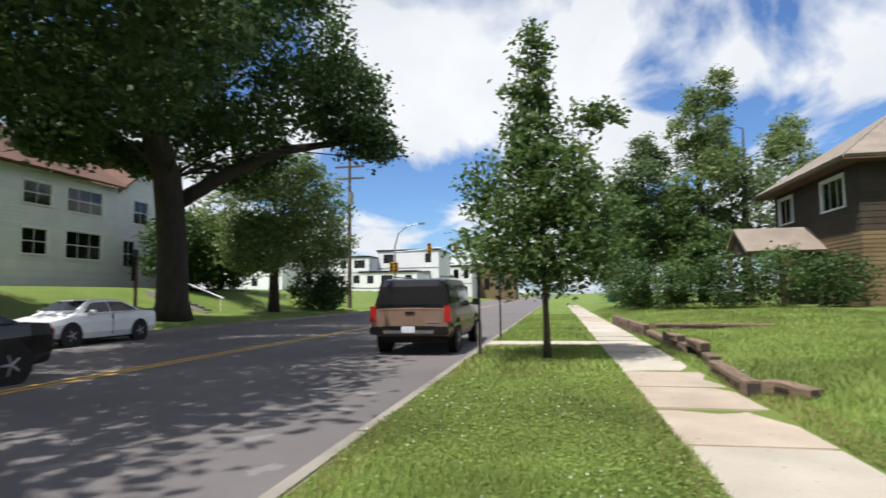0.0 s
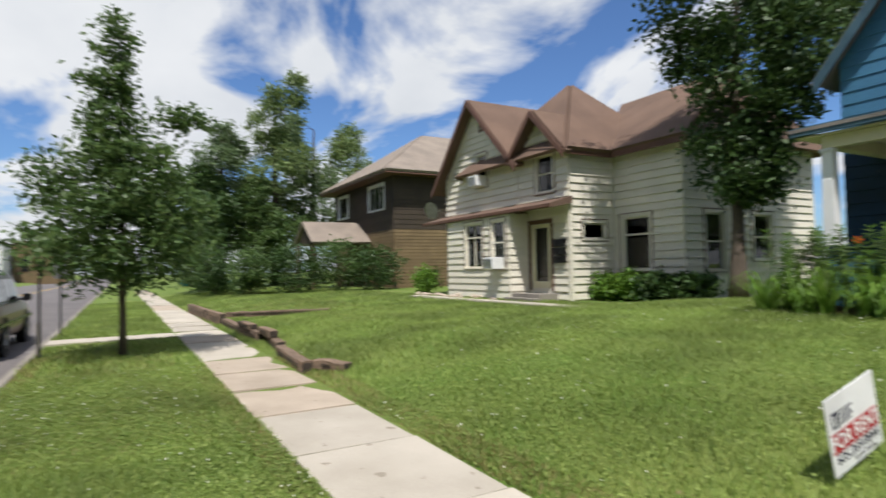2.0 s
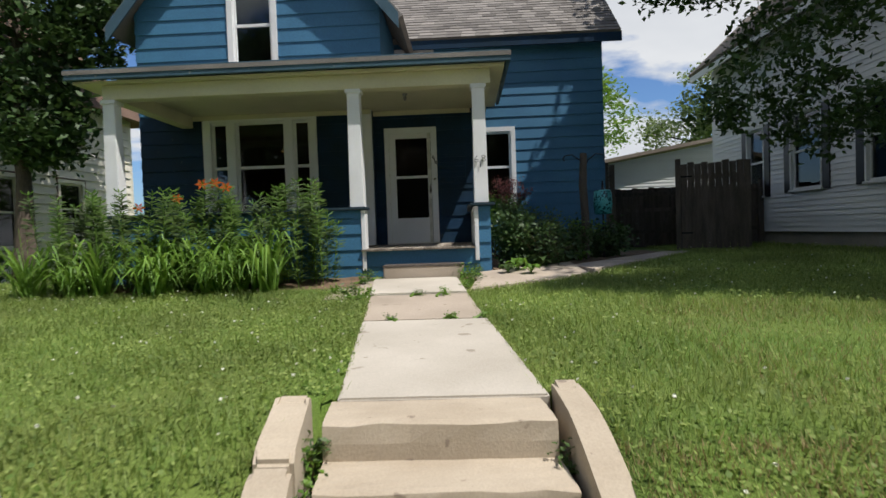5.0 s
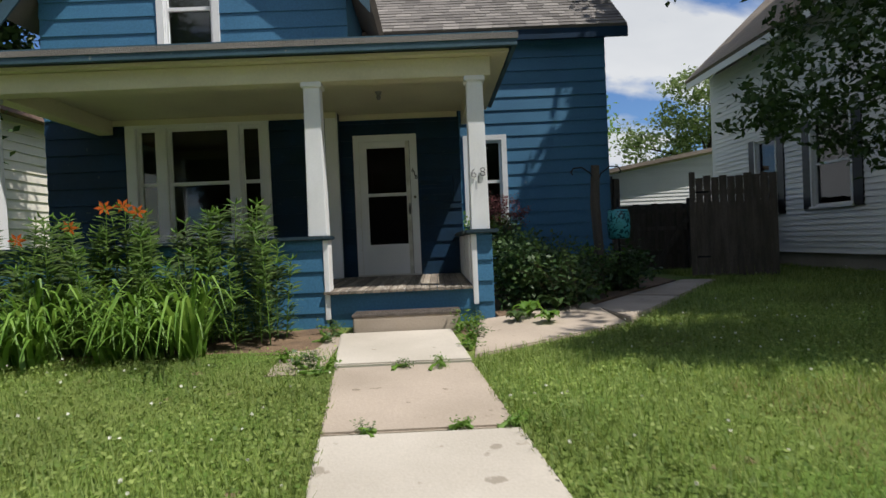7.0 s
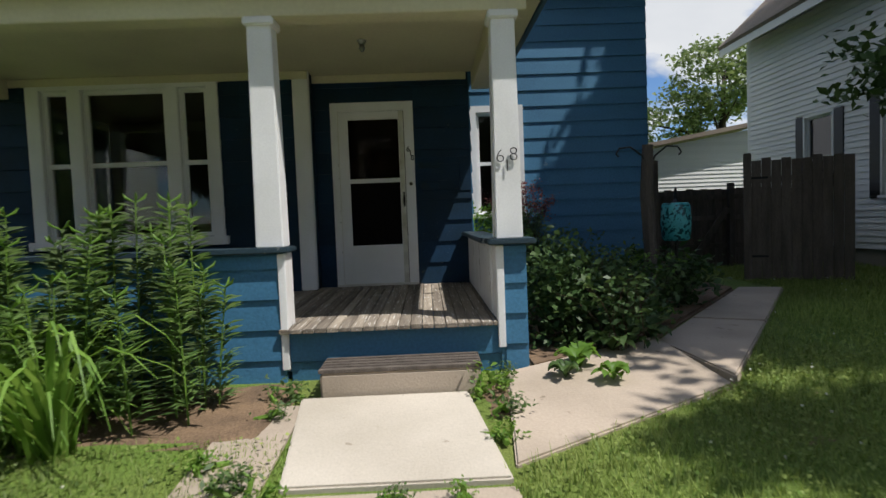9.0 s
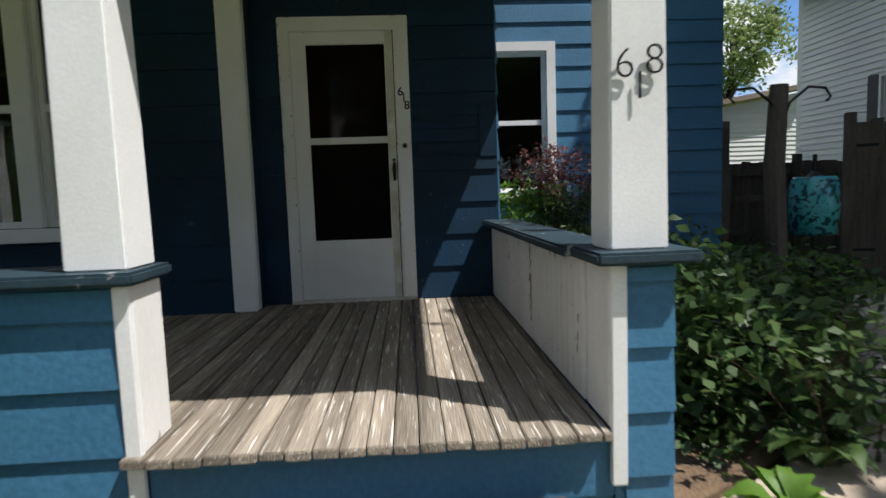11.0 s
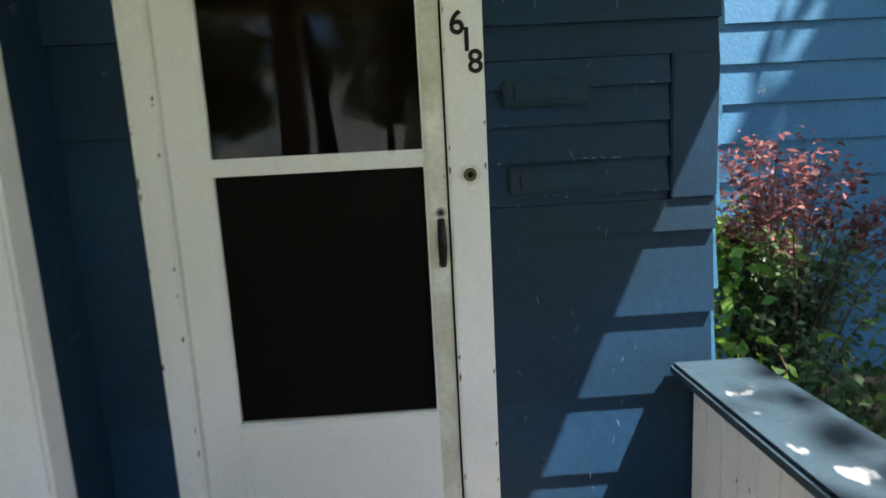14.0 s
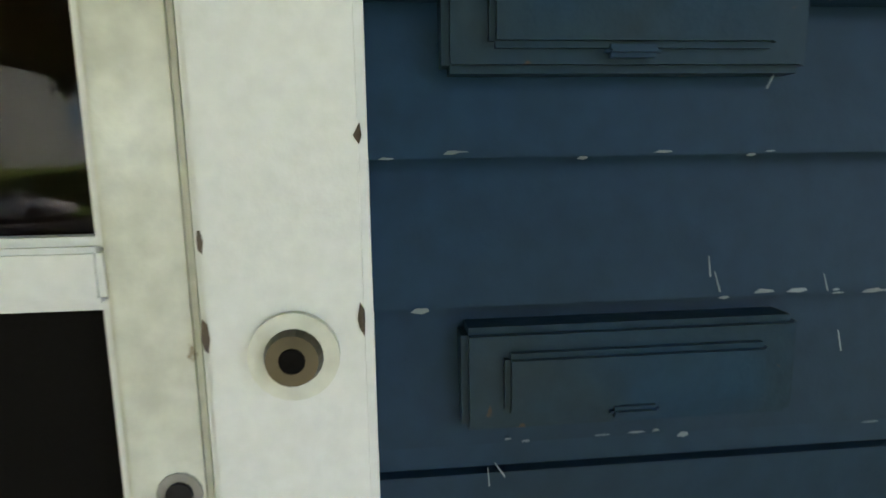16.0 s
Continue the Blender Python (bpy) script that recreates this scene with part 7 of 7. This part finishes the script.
    e.matrix_world = pose(-12.95, -16.0, -0.95, 0, 0, 180)
    return e


make_suv()


def make_sedan(label, paint, m, rims):
    e = thing("sedan", label, "car")
    car_body([(0.0, 0.5, 0.92, 0.84), (0.12, 0.32, 1.0, 0.93), (0.6, 0.26, 1.03, 1.0), (1.6, 0.22, 0.98, 1.0), (3.2, 0.22, 0.95, 1.0), (3.9, 0.25, 0.9, 0.98), (4.7, 0.3, 0.76, 0.9), (4.98, 0.4, 0.64, 0.72)], 0.93, 0.99, e, paint)
    cabin([(0.55, 1.0, 1.03, 0.74, 0.66), (1.15, 1.0, 1.27, 0.8, 0.6), (1.7, 0.98, 1.41, 0.84, 0.6), (2.5, 0.97, 1.43, 0.85, 0.6), (2.95, 0.96, 1.36, 0.85, 0.6), (3.75, 0.93, 0.96, 0.8, 0.7)], e, paint, "roof")
    for s in (-1, 1):
        for pts in ([(1.0, 1.05), (2.2, 1.03), (2.2, 1.34), (1.62, 1.33)], [(2.28, 1.03), (3.35, 1.01), (2.9, 1.31), (2.28, 1.34)]):
            part("side_window", prism(pts, -0.006, 0.01, Matrix(((1, 0, 0, 0), (0, -s * 0.56, s, s * (0.845 + 0.56 * 1.0)), (0, 1, 0, 0), (0, 0, 0, 1)))), CAR_GLASS, e)
        for x in (0.98, 3.85):
            wheel(x, s * 0.8, s, 0.33, e, rims)
            part("wheel_arch", tube([(x, s * 0.92, 0.34), (x, s * 0.937, 0.34)], [0.41, 0.4], 24), RUBBER, e)
        part("tail_light", box(-0.02, s * 0.62 - 0.16, 0.74, 0.1, s * 0.62 + 0.16, 0.9, 0.02), RED_LENS, e)
        part("head_light", box(4.6, s * 0.62 - 0.13, 0.58, 4.84, s * 0.62 + 0.13, 0.7, 0.03), CHROME, e)
        part("mirror", box(3.05, s * 0.97 - 0.09, 0.98, 3.2, s * 0.97 + 0.08, 1.1, 0.03), paint, e)
        part("door_seam", box(2.22, min(s * 0.9, s * 0.936), 0.32, 2.235, max(s * 0.9, s * 0.936), 0.95), RUBBER, e)
    part("windscreen", prism([(-0.66, 0.0), (0.66, 0.0), (0.52, 0.82), (-0.52, 0.82)], 0, 0.012, Matrix(((0, -0.9, 0.45, 3.7), (1, 0, 0, 0), (0, 0.48, 0.9, 0.965), (0, 0, 0, 1)))), CAR_GLASS, e)
    part("rear_window", prism([(-0.6, 0.0), (0.6, 0.0), (0.5, 0.75), (-0.5, 0.75)], 0, 0.012, Matrix(((0, 0.88, -0.45, 0.72), (1, 0, 0, 0), (0, 0.42, 0.9, 1.03), (0, 0, 0, 1)))), CAR_GLASS, e)
    part("underbody", box(0.4, -0.75, 0.15, 4.6, 0.75, 0.3), RUBBER, e)
    e.matrix_world = m
    return e


make_sedan("white two-door sedan parked on the far side", WHITE_BODY, pose(-18.45, -27.75, -0.95), GREY_METAL)
make_sedan("black sedan in the far traffic lane", BLACK_BODY, pose(-8.8, -22.45, -0.95), GREY_METAL)
make_sedan("teal sedan parked near the corner", TEAL_BODY, pose(-62.0, -7.5, -0.8, 0, 0, 90), GREY_METAL)


# timbers that edge the lawn along the pavement
def make_timber(x0, x1, y0, y1, z, h, label):
    e = thing("timber", label, "timber", "lawn edging timbers")
    a, b = Vector((x0, y0, z)), Vector((x1, y1, z))
    d = b - a
    m = frame_m(a, d.normalized(), (0, 0, 1))
    rngt = random.Random(int(abs(x0 * 100)))
    L = d.length - 0.12
    bm = bmesh.new()
    loops = []
    n = max(4, int(L / 0.22))
    for k in range(n + 1):
        s = L * k / n
        sk = rngt.uniform(-0.012, 0.012)
        rr = [(0.012, -0.09), (h - 0.014, -0.09), (h, -0.07), (h, 0.07), (h - 0.016, 0.09), (0.012, 0.09)]
        loops.append([bm.verts.new(m @ Vector((s, v + sk + rngt.uniform(-0.008, 0.008), w + rngt.uniform(-0.009, 0.009)))) for v, w in rr])
    for p, q in zip(loops, loops[1:]):
        for k in range(6):
            bm.faces.new((p[k], p[(k + 1) % 6], q[(k + 1) % 6], q[k]))
    bm.faces.new(loops[0])
    bm.faces.new(loops[-1][::-1])
    part("beam", bm, TIMBER, e)
    for s in (-0.006, L - 0.004):
        part("end_grain", box(s, 0.02, -0.078, s + 0.01, h - 0.02, 0.078, 0.003, m), DARK_BARK, e, "dark rotten end grain")
    for k in range(2):
        part("crack", box(0.2, h * (0.4 + 0.2 * k), 0.07, d.length - 0.4, h * (0.4 + 0.2 * k) + 0.01, 0.101, 0, m), DARK_BARK, e)
    return e


for row in ((-9.3, -6.95, -10.22, -10.36, -0.8, 0.2), (-7.1, -6.35, -10.2, -9.88, -0.72, 0.15), (-11.6, -9.5, -9.98, -10.15, -0.8, 0.24), (-11.5, -10.2, -10.1, -10.12, -0.57, 0.16), (-13.4, -11.4, -10.2, -10.1, -0.8, 0.26), (-13.3, -12.0, -10.22, -10.15, -0.55, 0.14), (-16.2, -13.6, -10.15, -10.15, -0.78, 0.22),
            (-18.9, -16.3, -10.28, -10.2, -0.78, 0.36), (-21.5, -19.0, -10.35, -10.3, -0.78, 0.36), (-23.4, -21.6, -10.4, -10.35, -0.78, 0.36), (-16.6, -15.9, -10.1, -7.0, -0.55, 0.16)):
    make_timber(*row, "grey weathered timber edging the lawn")


# sign on the lawn
def make_rent_sign():
    e = thing("yard_sign", "leaning white yard sign with a red band", "sign")
    t, l = Vector((-0.15, -8.843, 0.108)), Vector((-0.15, -9.387, -0.023))
    u = (t - l).normalized()
    v = Vector((1, 0, 0)).cross(u)
    w, h = 0.56, 0.465
    m = Matrix((u, v, Vector((1, 0, 0)))).transposed().to_4x4()
    m.translation = l - v * h
    part("board", box(0, 0, -0.004, w, h, 0.004, 0.001, m), SIGN_WHITE, e)
    part("red_band", box(0.02, 0.13, 0.0042, w - 0.02, 0.25, 0.0052, 0, m), SIGN_RED, e)
    text_mesh("FOR RENT", 0.116, SIGN_WHITE, e, m @ pose(w / 2, 0.19, 0.0065), "lettering", 0.0005, 0.0025)
    text_mesh("605.269.0844", 0.088, SIGN_INK, e, m @ pose(w / 2, 0.09, 0.0055), "lettering", 0.0005, 0.001)
    text_mesh("Text for Showing", 0.036, SIGN_INK, e, m @ pose(w * 0.62, 0.033, 0.0055), "lettering", 0.0005)
    part("logo", join(box(0.05, 0.275, 0.0042, 0.125, 0.37, 0.005, 0, m), ), SIGN_INK, e, "dark square emblem")
    part("logo_mark", box(0.066, 0.29, 0.0052, 0.092, 0.35, 0.006, 0, m), SIGN_WHITE, e)
    for k in range(4):
        part("text_bar", box(0.14, 0.352 - k * 0.024, 0.0042, 0.28 - 0.02 * (k % 2), 0.364 - k * 0.024, 0.005, 0, m), SIGN_INK, e)
    for s in (0.12, 0.37):
        p = m @ Vector((s, 0.05, -0.006))
        part("stake", tube([tuple(p), (p.x - 0.02, p.y + 0.1, ground_z(p.x, p.y) - 0.05)], 0.004, 6), GREY_METAL, e)
    return e


make_rent_sign()
soil = solid("bare_patch", tube([(BARE[0], BARE[1], ground_z(*BARE) - 0.05), (BARE[0], BARE[1], ground_z(*BARE) + 0.005)], [0.2, 0.11], 18), SOIL)
tagged(soil, "small bare patch of dry soil in the lawn", "soil", kind="structure")
tagged(solid("bed_soil", box(-4.05, -3.7, -0.2, 0.03, -2.62, -0.02, 0.04), SOIL), "dark soil of the flower bed", "soil", kind="structure")
tagged(solid("bed_soil", prism([(1.81, -2.62), (2.95, -1.95), (5.3, 1.05), (5.3, 1.9), (1.81, 1.9)], -0.2, 0.085, Matrix.Identity(4), 0.03), SOIL), "shaded soil with dry leaves beside the house", "soil", kind="structure")


def sign_post(x, y, z, h, label, plate):
    e = thing("sign_post", label, "sign post", "street sign posts")
    part("post", box(x - 0.024, y - 0.024, z, x + 0.024, y + 0.024, z + h, 0.006), BLACK_METAL, e)
    if plate:
        part("plate", box(x - 0.045, y - 0.15, z + h - 0.42, x - 0.035, y + 0.15, z + h, 0.004), GREY_METAL, e)
    return e


sign_post(-12.0, -14.22, -0.82, 1.85, "slim dark steel sign post at the kerb", False)
sign_post(-16.4, -14.2, -0.82, 1.95, "slim dark steel sign post at the kerb", True)
e = thing("marker_post", "short pale wooden stake beside the sign post", "post")
part("stake", box(-12.35, -14.3, -0.85, -12.27, -14.22, -0.15, 0.006), KERB, e)
e = thing("sign_post", "tall sign post on the far verge", "sign post")
part("post", box(-20.6, -29.6, -0.8, -20.5, -29.5, 2.2), RUST_METAL, e)
part("plate", box(-20.75, -29.62, 1.2, -20.35, -29.6, 2.5, 0.01), BLACK_METAL, e)

# utility pole, street lamp and signals
e = thing("utility_pole", "tall wooden utility pole with cross arms and wires", "utility pole")
part("pole", tube([(-50.0, -31.2, -0.7), (-50.0, -31.2, 13.2)], [0.2, 0.13], 10), POLE_WOOD, e)
for z in (12.4, 11.3):
    part("cross_arm", box(-50.1, -32.6, z, -49.9, -29.8, z + 0.14), POLE_WOOD, e)
    for y in (-32.4, -31.7, -30.7, -30.0):
        part("insulator", tube([(-50, y, z + 0.14), (-50, y, z + 0.34)], [0.05, 0.03], 6), GREY_METAL, e)
part("transformer", tube([(-49.7, -31.0, 8.9), (-49.7, -31.0, 10.0)], 0.28, 12), GREY_METAL, e)
e = thing("street_lamp", "curved grey steel street lamp with signal heads", "street lamp")
part("pole", tube([(-62.0, -30.3, -0.7), (-62, -30.3, 6.0), (-62, -29.9, 7.4), (-62, -28.9, 8.2), (-62, -27.3, 8.5)], [0.13, 0.1, 0.08, 0.06, 0.05], 8), GREY_METAL, e)
part("lamp_head", box(-62.15, -27.6, 8.35, -61.85, -26.8, 8.55, 0.04), GREY_METAL, e)
part("mast_arm", tube([(-62, -30.3, 5.3), (-62, -22.5, 5.9)], [0.08, 0.05], 8), GREY_METAL, e)
for y, z in ((-30.6, 3.6), (-26.3, 5.6), (-23.4, 5.6), (-30.1, 3.6)):
    h = part("signal_head", box(-61.85, y - 0.22, z - 0.55, -61.6, y + 0.22, z + 0.6, 0.02), SIGNAL_YELLOW, e, "yellow traffic signal head")
    for k in range(3):
        part("lens", tube([(-61.6, y, z - 0.33 + 0.37 * k), (-61.52, y, z - 0.33 + 0.37 * k)], [0.14, 0.15], 12), BLACK_METAL, h)


# houses and buildings across the street
def make_far_house():
    h = thing("house", "white sided two-storey house with red-brown roofs", "house")
    y0 = -44.0
    m = frame_m((-26.0, y0, 0), (-1, 0, 0))
    o = [(0, 1.2), (10.2, 1.2), (10.2, 8.6), (0, 8.6)]
    op = [(2.6, 3.3, 4.4, 4.9), (5.8, 3.2, 8.8, 5.0), (2.6, 6.4, 4.6, 7.8), (5.8, 6.3, 8.8, 7.9)]
    w = wall(m, o, op, WHITE_SIDING, h)
    siding(m, o, [(a - 0.15, b - 0.15, c + 0.15, d + 0.15) for a, b, c, d in op], WHITE_SIDING, w, 0.24)
    for a, b, c, d in op:
        window(m, a, b, c, d, h, 0.14, WHITE, muntins=((a + c) / 2,) if c - a < 2.2 else (a + (c - a) / 3, a + 2 * (c - a) / 3), pane_mat=DARK_GLASS)
    m2 = frame_m((-36.4, y0 - 0.6, 0), (-1, 0, 0))
    o2 = [(0, 1.2), (7.0, 1.2), (7.0, 8.2), (3.5, 10.8), (0, 8.2)]
    op2 = [(2.2, 6.3, 3.8, 8.1), (1.2, 2.9, 2.4, 4.9), (4.6, 2.9, 5.6, 4.9)]
    w2 = wall(m2, o2, op2, WHITE_SIDING, h)
    siding(m2, o2, [(a - 0.15, b - 0.15, c + 0.15, d + 0.15) for a, b, c, d in op2], WHITE_SIDING, w2, 0.24)
    for a, b, c, d in op2:
        window(m2, a, b, c, d, h, 0.14, WHITE, muntins=((a + c) / 2,), pane_mat=DARK_GLASS)
    part("foundation", box(-43.2, y0 - 8, 0.6, -26.1, y0 - 0.62, 1.19), BROWN_PAINT, h)
    part("wall", box(-26.16, y0 - 9, 1.2, -26.0, y0 - 0.17, 8.6), WHITE_SIDING, h)
    part("wall", box(-43.4, y0 - 9.2, 1.2, -26.0, y0 - 9, 8.6), WHITE_SIDING, h)
    part("wall", box(-43.4, y0 - 9, 1.2, -43.24, y0 - 0.78, 8.2), WHITE_SIDING, h)
    slab_roof([(-25.4, y0 + 0.6, 8.5), (-36.4, y0 + 0.6, 8.5), (-36.4, y0 - 4.5, 12.0), (-25.4, y0 - 4.5, 12.0)], 0.15, RED_SHINGLE, h)
    slab_roof([(-25.4, y0 - 9.6, 8.5), (-43, y0 - 9.6, 8.5), (-43, y0 - 4.5, 12.0), (-25.4, y0 - 4.5, 12.0)], 0.15, RED_SHINGLE, h)
    for s in (-1, 1):
        slab_roof([(-39.9 + s * 4.0, y0, 7.9), (-39.9, y0, 10.9), (-39.9, y0 - 8, 10.9), (-39.9 + s * 4.0, y0 - 8, 7.9)], 0.15, RED_SHINGLE, h)
    return h


make_far_house()


def make_site_building(x, y0, y1, h, storeys, seed, depth=14.0):
    e = thing("building", "unfinished apartment block wrapped in white sheeting", "building")
    rng = random.Random(seed)
    z0 = -1.0
    m = frame_m((x, y0, 0), (0, 1, 0))
    n = max(2, int((y1 - y0) / 4.0))
    op = []
    for s in range(storeys):
        fh = (h - z0) / storeys
        for k in range(n):
            if rng.random() < 0.85:
                u = (y1 - y0) * (k + 0.5) / n + rng.uniform(-0.4, 0.4)
                ww = rng.choice((0.7, 0.7, 1.2))
                op.append((round(u - ww, 3), round(z0 + fh * (s + 0.3), 3), round(u + ww, 3), round(z0 + fh * (s + 0.82), 3)))
    part("wall", join(*[prism(p, -0.3, 0, m) for p in cells([(0, z0), (y1 - y0, z0), (y1 - y0, h), (0, h)], op)]), BUILD_WRAP, e)
    for a, b, c, d in op:
        f = part("window", join(box(a, b, -0.2, a + 0.08, d, -0.1, 0, m), box(c - 0.08, b, -0.2, c, d, -0.1, 0, m), box(a, d - 0.08, -0.2, c, d, -0.1, 0, m)), BLACK_METAL, e)
        part("pane", box(a, b, -0.26, c, d, -0.22, 0, m), CAR_GLASS, f)
    part("wall", box(x - depth, y0, z0, x - 0.31, y0 + 0.3, h), BUILD_WRAP, e)
    part("wall", box(x - depth, y1 - 0.3, z0, x - 0.31, y1, h), BUILD_WRAP, e)
    part("roof", box(x - depth, y0 - 0.2, h, x + 0.2, y1 + 0.2, h + 0.35), BLACK_METAL, e)
    for s in range(1, storeys):
        part("storey_band", box(x, y0, z0 + (h - z0) / storeys * s - 0.1, x + 0.05, y1, z0 + (h - z0) / storeys * s + 0.1), GREY_METAL, e)
    return e


make_site_building(-118.0, -68.0, -52.0, 8.8, 3, 1)
make_site_building(-124.0, -52.0, -38.0, 10.4, 3, 2)
make_site_building(-112.0, -52.0, -40.0, 5.2, 2, 3)
make_site_building(-150.0, -40.5, -34.5, 8.0, 2, 4)
make_site_building(-112.0, -86.0, -69.0, 8.0, 3, 5)
e = thing("building", "low brown brick building down the street", "building")
part("wall", box(-175, -34, -1, -160, -24, 8.5), OLIVE_SIDING, e)
part("roof", box(-175.3, -34.3, 8.5, -159.7, -23.7, 9.0), BROWN_PAINT, e)
for k in range(3):
    part("window", box(-160.0, -32.5 + 3 * k, 2, -159.9, -31 + 3 * k, 5), BLACK_METAL, e)

# steps and rail on the grassy bank
e = thing("bank_steps", "concrete steps with a white handrail up the grassy bank", "steps")
for k in range(8):
    y = -33.4 - 0.48 * k
    part("step", box(-32.6 - 0.02 * k, y - 0.5, -0.9, -31.2, y, -0.38 + 0.17 * k, 0.02), KERB, e)
part("cheek_wall", prism([(-33.2, -0.35), (-37.3, 1.05), (-37.3, 0.2), (-33.2, -0.8)], -31.18, -31.0, Matrix(((0, 0, 1, 0), (1, 0, 0, 0), (0, 1, 0, 0), (0, 0, 0, 1)))), KERB, e)
part("handrail", tube([(-33.0, -33.3, 0.45), (-33.0, -37.0, 1.85)], 0.035, 8), WHITE, e)
for y in (-33.5, -36.8):
    part("rail_post", tube([(-33.0, y, -0.7), (-33.0, y, 0.5 - (y + 33.4) * 0.38)], 0.025, 6), WHITE, e)

# loose stones along the off-white house
for k in range(22):
    rngs = random.Random(600 + k)
    x = -20.5 + 6.5 * rngs.random()
    st = bmesh.new()
    bmesh.ops.create_icosphere(st, subdivisions=1, radius=0.14 * rngs.uniform(0.6, 1.4))
    for v in st.verts:
        v.co *= rngs.uniform(0.8, 1.2)
        v.co.z *= 0.6
    bmesh.ops.translate(st, verts=st.verts[:], vec=(x, -1.75 + rngs.uniform(-0.3, 0.25), ground_z(x, -1.75) + 0.05))
    tagged(solid("stone", st, OLD_CONCRETE), "rough pinkish edging stone", "stone", "edging stones")
tagged(solid("path", box(-19.5, -2.6, -0.5, -8.5, -2.05, -0.27, 0.02), CONCRETE), "narrow pale concrete path before the off-white house", "path", kind="structure")


def dish(m):
    e = thing("satellite_dish", "grey satellite dish on a bent arm", "satellite dish", m=m)
    part("reflector", tube([(0, 0, 0), (0, -0.03, 0), (0, -0.09, 0)], [0.1, 0.28, 0.38], 20), GREY_METAL, e)
    part("arm", tube([(0, 0.0, 0), (0, 0.2, -0.1), (0.1, 0.45, -0.12)], 0.025, 6), GREY_METAL, e)
    part("feed", tube([(0, -0.1, -0.3), (0, -0.5, -0.05)], 0.018, 6), GREY_METAL, e)
    return e


dish(pose(-20.55, -0.9, 3.35, 15, 0, 20))
dish(pose(-19.9, 0.6, 7.0, 20, 0, 40))

# garden pieces beside the side path
e = thing("garden_post", "old grey wooden post with curled iron hooks", "post")
part("post", tube([(3.52, -0.48, 0), (3.54, -0.5, 0.7), (3.51, -0.49, 1.35), (3.53, -0.5, 1.9)], [0.075, 0.068, 0.07, 0.06], 9), FENCE_WOOD, e)
for sx in (-1, 1):
    part("hook", tube([(3.53, -0.52, 1.62), (3.53 + sx * 0.07, -0.52, 1.78), (3.53 + sx * 0.2, -0.52, 1.88), (3.53 + sx * 0.32, -0.52, 1.87), (3.53 + sx * 0.36, -0.52, 1.81), (3.53 + sx * 0.33, -0.52, 1.78)], 0.01, 6), BLACK_METAL, e)
TEAL_GLAZE = mat("mottled_teal_glaze", (0.06, 0.36, 0.38), (0.04, 0.25, 0.28), 0.25, 5, 40, 0.05, worn=(0.01, 0.06, 0.07), wear=0.53)
e = thing("garden_lantern", "teal glazed garden lantern with dark blotches", "garden ornament")
part("body", tube([(3.86, -0.42, 0.84), (3.86, -0.42, 0.86), (3.86, -0.42, 1.05), (3.86, -0.42, 1.24), (3.86, -0.42, 1.26)], [0.13, 0.15, 0.165, 0.15, 0.13], 20), TEAL_GLAZE, e, smooth=True)
part("stake", tube([(3.86, -0.42, 0.0), (3.86, -0.42, 0.84)], 0.016, 8), BLACK_METAL, e)
part("finial", tube([(3.86, -0.42, 1.26), (3.86, -0.42, 1.3), (3.86, -0.42, 1.42)], [0.05, 0.02, 0.014], 8), BLACK_METAL, e)
for k, x in enumerate((4.53, 4.66)):
    e = thing("gate_post", "weathered board post beside the house corner", "post")
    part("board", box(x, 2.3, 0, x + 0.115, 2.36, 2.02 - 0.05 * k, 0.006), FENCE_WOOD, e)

# lamps seen glowing inside the front room
e = thing("ceiling_lamp", "small warm lamp glowing in the front room", "lamp")
part("shade", tube([(-2.25, 1.4, 2.5), (-2.25, 1.4, 2.42)], [0.05, 0.09], 12), CREAM, e)
part("bulb", tube([(-2.25, 1.4, 2.42), (-2.25, 1.4, 2.35)], [0.03, 0.02], 10), glow_mat("warm_bulb", (1.0, 0.5, 0.2), 6.0), e)


def make_opposite_house():
    h = thing("house", "white house facing across the street", "house")
    m = frame_m((9.0, -44.0, 0), (-1, 0, 0))
    o = [(0, 1.2), (9, 1.2), (9, 7.0), (4.5, 10.0), (0, 7.0)]
    op = [(1.2, 2.4, 2.6, 4.4), (6.2, 2.4, 7.6, 4.4), (3.8, 5.4, 5.2, 7.2)]
    w = wall(m, o, op, WHITE_SIDING, h)
    for a, b, c, d in op:
        window(m, a, b, c, d, h, 0.14, WHITE, pane_mat=DARK_GLASS)
    part("wall", box(0, -54, 1.2, 9, -44.17, 7.0), WHITE_SIDING, h)
    for s in (-1, 1):
        slab_roof([(4.5 + s * 5, -43.5, 6.7), (4.5, -43.5, 10.1), (4.5, -54, 10.1), (4.5 + s * 5, -54, 6.7)], 0.15, RED_SHINGLE, h)
    return h


make_opposite_house()
make_sedan("silver sedan parked on the far side", WHITE_BODY, pose(1.5, -27.75, -0.95), GREY_METAL)
